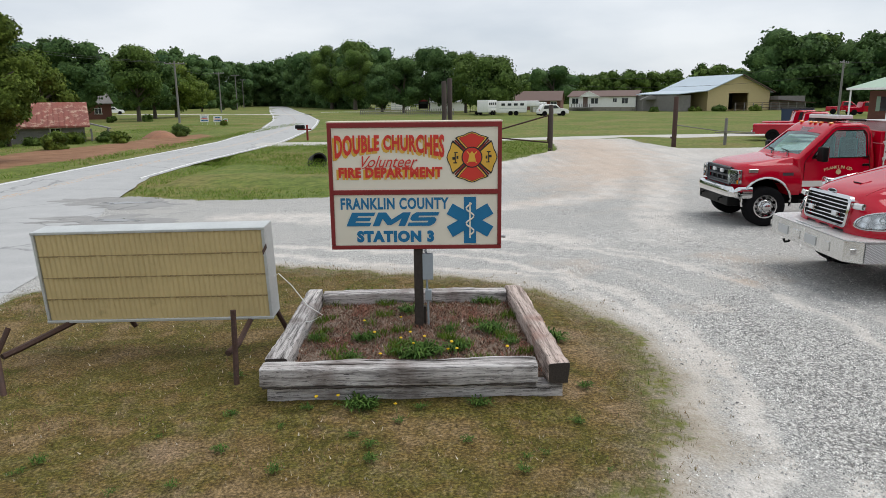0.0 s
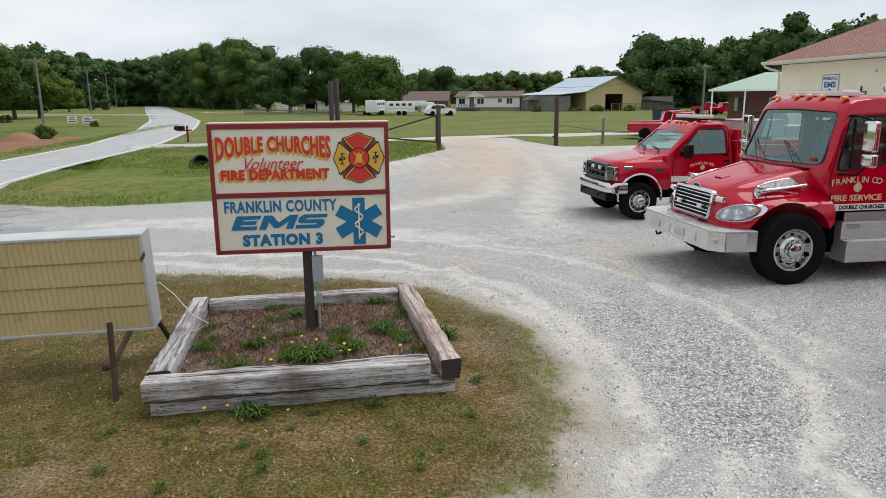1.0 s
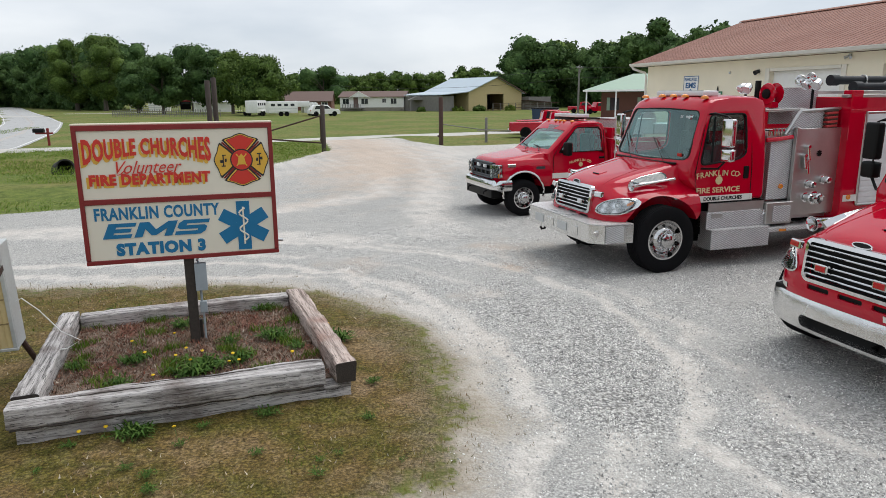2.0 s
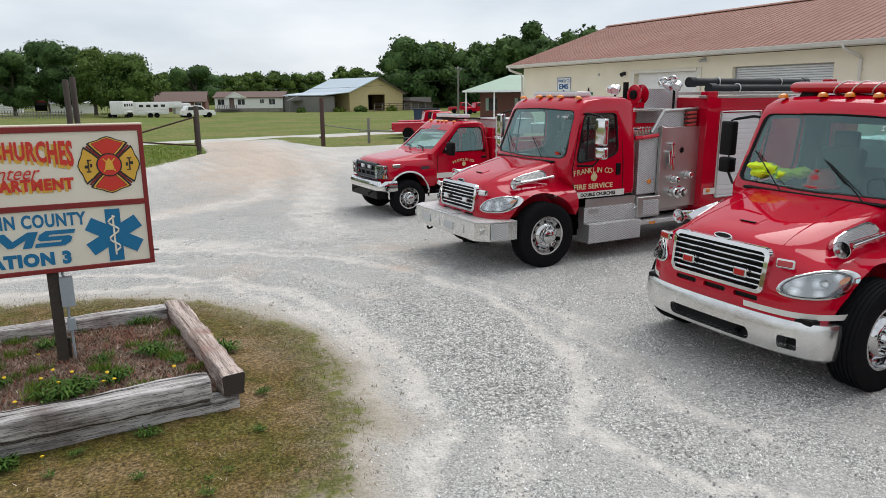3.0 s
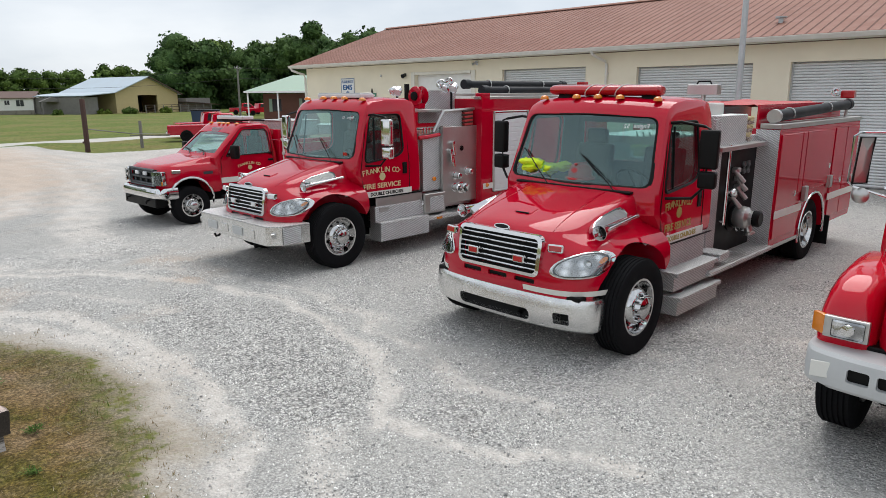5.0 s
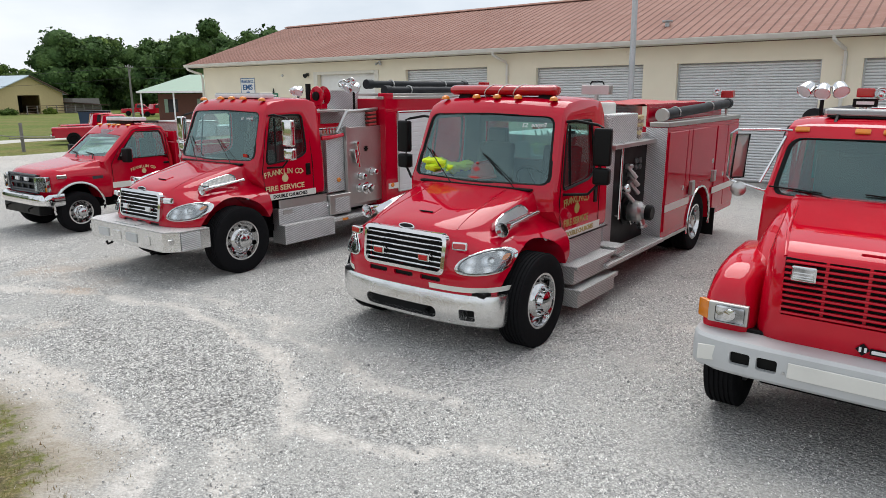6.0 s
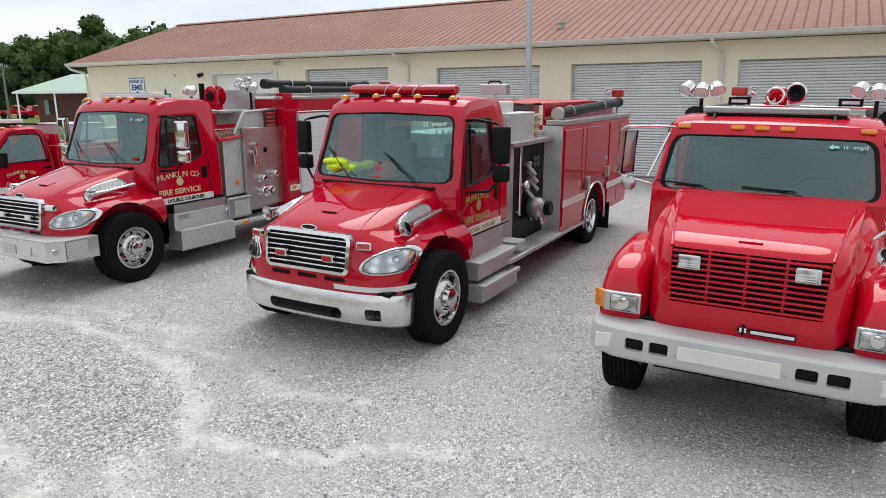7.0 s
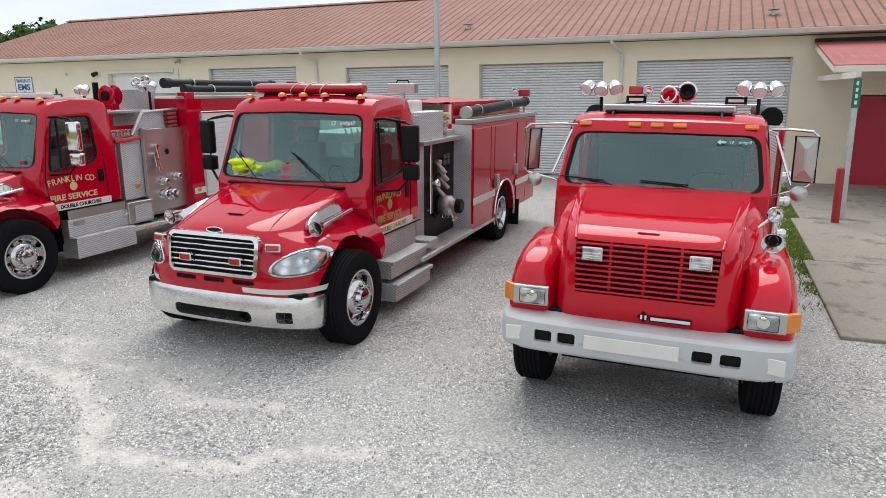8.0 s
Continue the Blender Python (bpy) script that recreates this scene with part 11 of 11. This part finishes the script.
def stones(n, x0, x1, y0, y1, lo, hi, seed, keep):
    r = np.random.RandomState(seed)
    x, y = r.uniform(x0, x1, n), r.uniform(y0, y1, n)
    ok = r.uniform(size=n) < keep(x, y)
    x, y = x[ok], y[ok]
    k = len(x)
    s = lo + (hi - lo) * r.uniform(size=k) ** 2.2
    t = np.arange(4) * math.pi / 2
    low = np.stack([np.cos(t), np.sin(t), np.full(4, -0.45)], -1)
    top = np.stack([0.62 * np.cos(t + 0.5), 0.62 * np.sin(t + 0.5), np.full(4, 0.55)], -1)
    base = np.concatenate([low, top])
    v = base[None] * s[:, None, None] * r.uniform(0.62, 1.30, (k, 8, 1))
    a = r.uniform(0, 6.28, k)
    ca, sa = np.cos(a)[:, None], np.sin(a)[:, None]
    tilt = r.uniform(-0.45, 0.45, (k, 1))
    vx, vy, vz = v[..., 0], v[..., 1] * 0.8, v[..., 2]
    vz, vx = vz * np.cos(tilt) + vx * np.sin(tilt), vx * np.cos(tilt) - vz * np.sin(tilt)
    V = np.stack([x[:, None] + vx * ca - vy * sa, y[:, None] + vx * sa + vy * ca, s[:, None] * 0.22 + vz + 0.002], -1).reshape(-1, 3)
    f = np.array([(0, 1, 5, 4), (1, 2, 6, 5), (2, 3, 7, 6), (3, 0, 4, 7), (4, 5, 6, 7)])
    Q = (np.arange(k)[:, None, None] * 8 + f[None]).reshape(-1, 4)
    return mesh_of("gravel", V, Q, STONE)


def chip_bed(n, x0, x1, y0, y1, lo, hi, seed, keep):
    """Small sharp chips with one off-centre peak each."""
    r = np.random.RandomState(seed)
    x, y = r.uniform(x0, x1, n), r.uniform(y0, y1, n)
    ok = r.uniform(size=n) < keep(x, y)
    x, y = x[ok], y[ok]
    k = len(x)
    s = lo + (hi - lo) * r.uniform(size=k) ** 1.6
    a = r.uniform(0, 6.28, k)[:, None] + np.arange(4) * math.pi / 2 + r.uniform(-0.4, 0.4, (k, 4))
    q = s[:, None] * r.uniform(0.65, 1.25, (k, 4))
    low = np.stack([x[:, None] + q * np.cos(a), y[:, None] + q * np.sin(a), np.full((k, 4), -0.006)], -1)
    peak = np.stack([x + s * r.uniform(-0.5, 0.5, k), y + s * r.uniform(-0.5, 0.5, k), s * r.uniform(0.45, 1.0, k)], -1)[:, None]
    f = np.array([(0, 1, 4), (1, 2, 4), (2, 3, 4), (3, 0, 4)])
    return mesh_of("gravel", np.concatenate([low, peak], 1).reshape(-1, 3), (np.arange(k)[:, None, None] * 5 + f[None]).reshape(-1, 3), STONE)


def gravel_keep(x, y):
    t = np.zeros_like(x)
    for tr in TRACKS:
        t = np.maximum(t, np.exp(-(seg_dist(x, y, tr) / 0.17) ** 2))
    for tr in SIDE_TRACKS:
        t = np.maximum(t, 0.6 * np.exp(-(seg_dist(x, y, tr) / 0.17) ** 2))
    t = np.maximum(t, 0.9 * np.exp(-(np.maximum(0, seg_dist(x, y, ISLAND[2:12]) - 0.35) / 0.5) ** 2))
    return scatter_mask(x, y) * (1 - 0.93 * t) * np.clip(0.45 + 0.45 * wob(x, y, 1.4, 31) + 0.6 * zone(x, y, COARSE, 0.4), 0.06, 1)


tagged(new("loose_gravel", stones(62000, 1.6, 8.0, 1.6, 11.0, 0.004, 0.0125, 5, gravel_keep)), "loose grey crushed stone lying on the drive", "gravel", kind="stuff")
tagged(new("loose_gravel", stones(16000, 2.0, 12.0, -1.5, 16.0, 0.007, 0.019, 6, gravel_keep)), "loose grey crushed stone lying on the lot", "gravel", kind="stuff")


def chip_keep(x, y):
    """Thick on the loose stone, thinning out with distance and in the packed ruts."""
    rut = np.zeros_like(x)
    for tr in TRACKS + SIDE_TRACKS:
        rut = np.maximum(rut, np.exp(-(seg_dist(x + 0.05 * wob(x, y, 0.5, 62), y, tr) / 0.15) ** 2))
    return np.clip(gravel_keep(x, y) + 0.34 * scatter_mask(x, y) * (x > 2.9) * (1 - 0.95 * rut), 0, 1) * np.clip(1.35 - np.hypot(x, y - 7.0) / 14, 0.12, 1)


tagged(new("gravel_chips", chip_bed(280000, 1.7, 10.0, -2.6, 14.0, 0.006, 0.0135, 8, chip_keep)), "thick bed of sharp grey gravel chips on the lot", "gravel", kind="stuff")


def pebble_keep(x, y):
    return zone(x, y, ISLAND, 0.15) * (0.16 + 0.45 * np.clip((5.2 - y) / 2, 0, 1) * np.clip(wob(x, y, 1.1, 61) + 0.3, 0, 1) + 0.6 * np.exp(-(seg_dist(x, y, ISLAND[2:12]) / 0.45) ** 2))


tagged(new("scattered_pebbles", stones(36000, -6.0, 2.2, 2.5, 11.0, 0.004, 0.017, 7, pebble_keep)), "pale pebbles scattered in thin grass", "pebbles", kind="stuff")


def blade_material(name, stops):
    m, n, l, p = nodes_of(name)
    g = n.new("ShaderNodeNewGeometry")
    l.new(ramp_node(n, l, g.outputs["Random Per Island"], stops).outputs[0], p.inputs["Base Color"])
    p.inputs["Roughness"].default_value = 0.8
    p.inputs["Specular IOR Level"].default_value = 0.15
    return m


THATCH = blade_material("short_dry_grass", [(0, (0.085, 0.085, 0.016)), (0.30, (0.140, 0.122, 0.026)), (0.6, (0.215, 0.145, 0.056)), (0.85, (0.30, 0.21, 0.105)), (1, (0.46, 0.38, 0.25))])
GREENS = blade_material("fresh_grass", [(0, (0.065, 0.125, 0.014)), (0.5, (0.115, 0.195, 0.022)), (1, (0.20, 0.26, 0.050))])

VERGE = blade_material("verge_grass", [(0, (0.100, 0.185, 0.020)), (0.5, (0.155, 0.245, 0.032)), (0.85, (0.21, 0.27, 0.055)), (1, (0.30, 0.28, 0.11))])


def blades(n, x0, x1, y0, y1, lo, hi, seed, keep, mat, z=0.03, wide=0.09, lean=0.9):
    r = np.random.RandomState(seed)
    x, y = r.uniform(x0, x1, n), r.uniform(y0, y1, n)
    ok = r.uniform(size=n) < keep(x, y)
    x, y = x[ok], y[ok]
    k = len(x)
    h = r.uniform(lo, hi, k)
    a, b = r.uniform(0, 6.28, k), r.uniform(0, 6.28, k)
    w = h * wide
    ln = h * r.uniform(0.1, lean, k)
    V = np.stack([np.stack([x - w * np.cos(a), y - w * np.sin(a), np.full(k, z - 0.02)], -1), np.stack([x + w * np.cos(a), y + w * np.sin(a), np.full(k, z - 0.02)], -1),
                  np.stack([x + ln * np.cos(b), y + ln * np.sin(b), z + h * 0.85], -1)], 1).reshape(-1, 3)
    return mesh_of("grass", V, np.arange(3 * k).reshape(-1, 3), mat)


def island_keep(x, y):
    return np.clip(zone(x, y, ISLAND, 0.45) * 1.25 - 0.2, 0, 1) * np.clip(0.55 + 0.65 * wob(x, y, 0.8, 41), 0.08, 1) * ((np.abs(x + 0.3) > 1.32) | (np.abs(y - 6.95) > 1.28))


def green_keep(x, y):
    return np.clip(zone(x, y, ISLAND, 0.45) * 2.6 - 1.6, 0, 1) * np.clip(wob(x, y, 0.9, 43) * 1.4 - 0.35, 0, 1) * ((np.abs(x + 0.3) > 1.34) | (np.abs(y - 6.95) > 1.30))


tagged(new("dry_grass", blades(110000, -6.2, 2.2, 2.5, 11.3, 0.012, 0.034, 51, island_keep, THATCH, 0.05, 0.10, 1.3)), "short dry olive and brown grass round the sign", "grass", kind="stuff")
tagged(new("green_grass", blades(17000, -6.2, 2.2, 2.5, 11.3, 0.025, 0.065, 52, green_keep, GREENS, 0.05, 0.10, 1.0)), "patches of fresh green grass round the sign", "grass", kind="stuff")


LITTER = blade_material("dry_leaf_litter", [(0, (0.16, 0.09, 0.045)), (0.4, (0.30, 0.20, 0.11)), (0.75, (0.46, 0.37, 0.25)), (1, (0.66, 0.60, 0.50))])
tagged(new("leaf_litter", blades(15000, -6.0, 2.1, 2.5, 11.0, 0.004, 0.009, 60, lambda x, y: zone(x, y, ISLAND, 0.3) * np.clip(0.35 + 0.6 * wob(x, y, 1.6, 63), 0.05, 1) * ((np.abs(x + 0.3) > 1.34) | (np.abs(y - 6.95) > 1.30)), LITTER, 0.085, 0.9, 4.0)), "dry curled leaves and straw lying on the thin grass", "leaf litter", kind="stuff")


def strip_keep(x, y):
    return (1 - zone(x, y, LOT, 0.3)) * (x > np.interp(y, ROAD_Y, ROAD_R) + 0.2) * np.clip(0.7 + 0.5 * wob(x, y, 2.0, 45), 0.1, 1)


tagged(new("verge_grass", blades(100000, -11, 6, 18.6, 44, 0.03, 0.085, 53, strip_keep, VERGE, 0.02, 0.16, 1.6)), "bright green verge grass between road and drive", "grass", kind="stuff")


def left_keep(x, y):
    return ((x < -15.9) & (x > -17.6 + 0.5 * wob(x, y, 6, 47))) * 1.0 + ((x < -21.5) & (x > -34)) * 0.5 * (1 - zone(x, y, CLAY, 0.5))


tagged(new("verge_grass", blades(60000, -34, -15.5, 20, 80, 0.05, 0.13, 54, left_keep, VERGE, 0.0, 0.16, 1.6)), "long green and straw verge grass beyond the road", "grass", kind="stuff")
tagged(new("edge_grass", blades(42000, 8.2, 21.0, -2.15, -1.25, 0.015, 0.05, 55, lambda x, y: np.exp(-((y + 1.46 + 0.040 * (x - 8.2) - 0.05 * wob(x, y, 1.5, 71)) / (0.10 + 0.012 * (x - 8.2))) ** 2) * np.clip((x - 9.0) / 3, 0.0, 1) * np.clip(0.8 + 0.5 * wob(x, y, 0.9, 72), 0.1, 1), VERGE, 0.015, 0.30, 1.8)), "green weeds along the concrete edge", "grass", kind="stuff")


def sparse_keep(x, y):
    """Small tufts dotted through the dusty edge of the drive."""
    r = np.random.RandomState(77)
    band = np.zeros_like(x)
    for k in range(64):
        i, u = r.randint(2, 11), r.uniform()
        a, b = ISLAND[i], ISLAND[i + 1]
        o = r.uniform(0.05, 0.75)
        px, py = a[0] + (b[0] - a[0]) * u, a[1] + (b[1] - a[1]) * u
        nx_, ny_ = px + 0.4, py - 6.6
        q = math.hypot(nx_, ny_)
        band = np.maximum(band, np.exp(-(np.hypot(x - px - nx_ / q * o, y - py - ny_ / q * o) / 0.026) ** 2))
    return band * (x > -1)


tagged(new("sparse_weeds", blades(150000, -1.0, 3.2, 3.2, 11.6, 0.007, 0.020, 59, sparse_keep, THATCH, 0.018, 0.16, 1.6)), "small brown weed tufts dotted along the dusty drive edge", "weeds", kind="stuff")
# mulch chips and straw in the bed
CHIPS = blade_material("mulch_chips", [(0, (0.065, 0.042, 0.03)), (0.35, (0.19, 0.125, 0.09)), (0.60, (0.26, 0.165, 0.115)), (0.82, (0.27, 0.090, 0.058)), (0.93, (0.34, 0.26, 0.20)), (1, (0.52, 0.45, 0.37))])
tagged(new("mulch_chips", blades(16000, -1.44, 0.88, 5.84, 8.06, 0.006, 0.016, 56, lambda x, y: np.full_like(x, 0.9), CHIPS, 0.287, 0.55, 4.5)), "brown and red mulch chips in the timber bed", "mulch", kind="stuff")
tagged(new("bed_grass", blades(26000, -1.44, 0.88, 5.84, 8.06, 0.03, 0.09, 57, lambda x, y: np.clip(wob(x, y, 0.50, 58) * 2.4 - 0.95, 0, 0.9), GREENS, 0.28, 0.09, 1.0)), "tufts of green grass in the timber bed", "grass", kind="stuff")

WEED = blade_material("weed_leaves", [(0, (0.030, 0.070, 0.012)), (0.5, (0.055, 0.115, 0.020)), (1, (0.10, 0.165, 0.035))])
YELLOW = plain("dandelion_yellow", (0.78, 0.50, 0.01), 0.7)
STEM = plain("pale_green_stem", (0.16, 0.20, 0.06), 0.7)


def weed(x, y, z, size, seed, label="low green weed rosette with jagged leaves"):
    r = random.Random(seed)
    t = thing("weed", pose(x, y, z), label, "weed", "weeds")
    bm = B()
    for i in range(int(170 * (size / 0.2))):
        a, L, up = r.uniform(0, 6.28), size * r.uniform(0.25, 0.8), r.uniform(0.15, 1.2)
        d, sd = Vector((math.cos(a), math.sin(a), 0)), Vector((-math.sin(a), math.cos(a), 0))
        c = Vector((r.gauss(0, 0.30), r.gauss(0, 0.30), 0)) * size
        w = L * 0.075
        p = [c - sd * w * 0.3, c + sd * w * 0.3, c + d * L * 0.55 + sd * w + Vector((0, 0, L * up * 0.6)), c + d * L * 0.55 - sd * w + Vector((0, 0, L * up * 0.6)), c + d * L + Vector((0, 0, L * up * 0.45))]
        v = [bm.verts.new(q) for q in p]
        bm.faces.new((v[0], v[1], v[2], v[3]))
        bm.faces.new((v[3], v[2], v[4]))
    part("leaves", bm, WEED, t)
    return t


def dandelion(x, y, z, h, seed):
    r = random.Random(seed)
    t = thing("dandelion", pose(x, y, z), "yellow dandelion flower on a thin stem", "flower", "dandelions")
    lx, ly = r.uniform(-0.03, 0.03), r.uniform(-0.03, 0.03)
    part("stem", tube(B(), [(0, 0, -0.02), (lx * 0.4, ly * 0.4, h * 0.5), (lx, ly, h)], 0.003, 5), STEM, t)
    part("flower", lathe(B(), [(0.005, -0.006), (0.014, 0.0), (0.017, 0.004), (0.010, 0.010), (0.0, 0.012)], Matrix.Translation((lx, ly, h)) @ Matrix.Rotation(r.uniform(-0.5, 0.5), 4, 'X'), 12), YELLOW, t)


BED_WEEDS = [(-0.23, 6.28, 0.24), (-0.12, 6.36, 0.16), (-0.33, 6.22, 0.16), (0.12, 6.40, 0.17), (0.49, 6.97, 0.19), (0.56, 6.90, 0.12), (-1.32, 6.73, 0.13), (0.05, 6.95, 0.13), (-0.42, 7.66, 0.16), (0.45, 8.0, 0.15), (-0.85, 6.70, 0.15), (-0.90, 6.20, 0.14), (-0.77, 6.75, 0.12), (0.68, 6.57, 0.12)]
for i, (x, y, s) in enumerate(BED_WEEDS):
    weed(x, y, 0.28, s, 100 + i)
for i, (x, y, s) in enumerate(((-0.75, 5.56, 0.18), (-0.66, 5.52, 0.12), (1.21, 7.20, 0.20), (-2.02, 6.24, 0.09), (-0.2, 5.5, 0.08), (1.30, 5.92, 0.10), (0.3, 5.56, 0.12), (-1.2, 5.5, 0.08))):
    weed(x, y, 0.09, s, 140 + i, "low green weed beside the timber bed")
lawn = random.Random(31)
for i in range(34):
    x, y = lawn.uniform(-3.2, 1.4), lawn.choice((lawn.uniform(3.9, 5.5), lawn.uniform(3.9, 5.5), lawn.uniform(8.5, 9.8)))
    if zone(np.array([x]), np.array([y]), ISLAND, 0.3)[0] > 0.95:
        weed(x, y, 0.075, lawn.uniform(0.045, 0.085), 260 + i, "tiny green weed in the thin grass")
for i, (x, y) in enumerate(((-0.32, 6.68), (0.06, 6.12), (0.10, 6.06), (-0.41, 6.47), (-0.59, 6.03), (-0.84, 6.91), (-0.17, 6.54), (0.07, 6.30), (-0.45, 7.01), (0.60, 6.25), (-0.70, 6.60), (-0.30, 6.20))):
    dandelion(x, y, 0.27, 0.10 + 0.02 * (i % 3), 200 + i)
for i, (x, y) in enumerate(((-1.14, 5.60), (-0.96, 5.58), (-0.41, 5.44), (1.14, 7.54))):
    dandelion(x, y, 0.04, 0.12, 230 + i)

# rank growth along the old barn and road
for i, (x, y, h, w) in enumerate(((-26.0, 44.6, 0.45, 1.8), (-24.2, 45.6, 0.8, 1.6), (-28.0, 43.4, 0.7, 1.8), (-30.4, 42.0, 1.2, 2.0), (-23.2, 47.8, 0.6, 1.4), (-21.6, 46.6, 0.7, 1.8), (-20.4, 54.0, 0.8, 1.6), (-22.6, 40.5, 0.9, 2.0), (-40.5, 96.0, 0.9, 2.0), (-24.5, 78.0, 0.4, 0.9), (-43.5, 92.0, 0.7, 1.6), (44.5, 122.5, 0.8, 2.6), (48.0, 121.0, 0.7, 3.0), (55.0, 122.5, 0.9, 2.4), (37, 122, 0.7, 2.0))):
    tree(x, y, h, w, 300 + i, LEAF_LIGHT if i % 2 else LEAF, "low leafy green bush in rough grass", 0.07 if y < 60 else 0.11, 130, 10, -0.05, "bush")
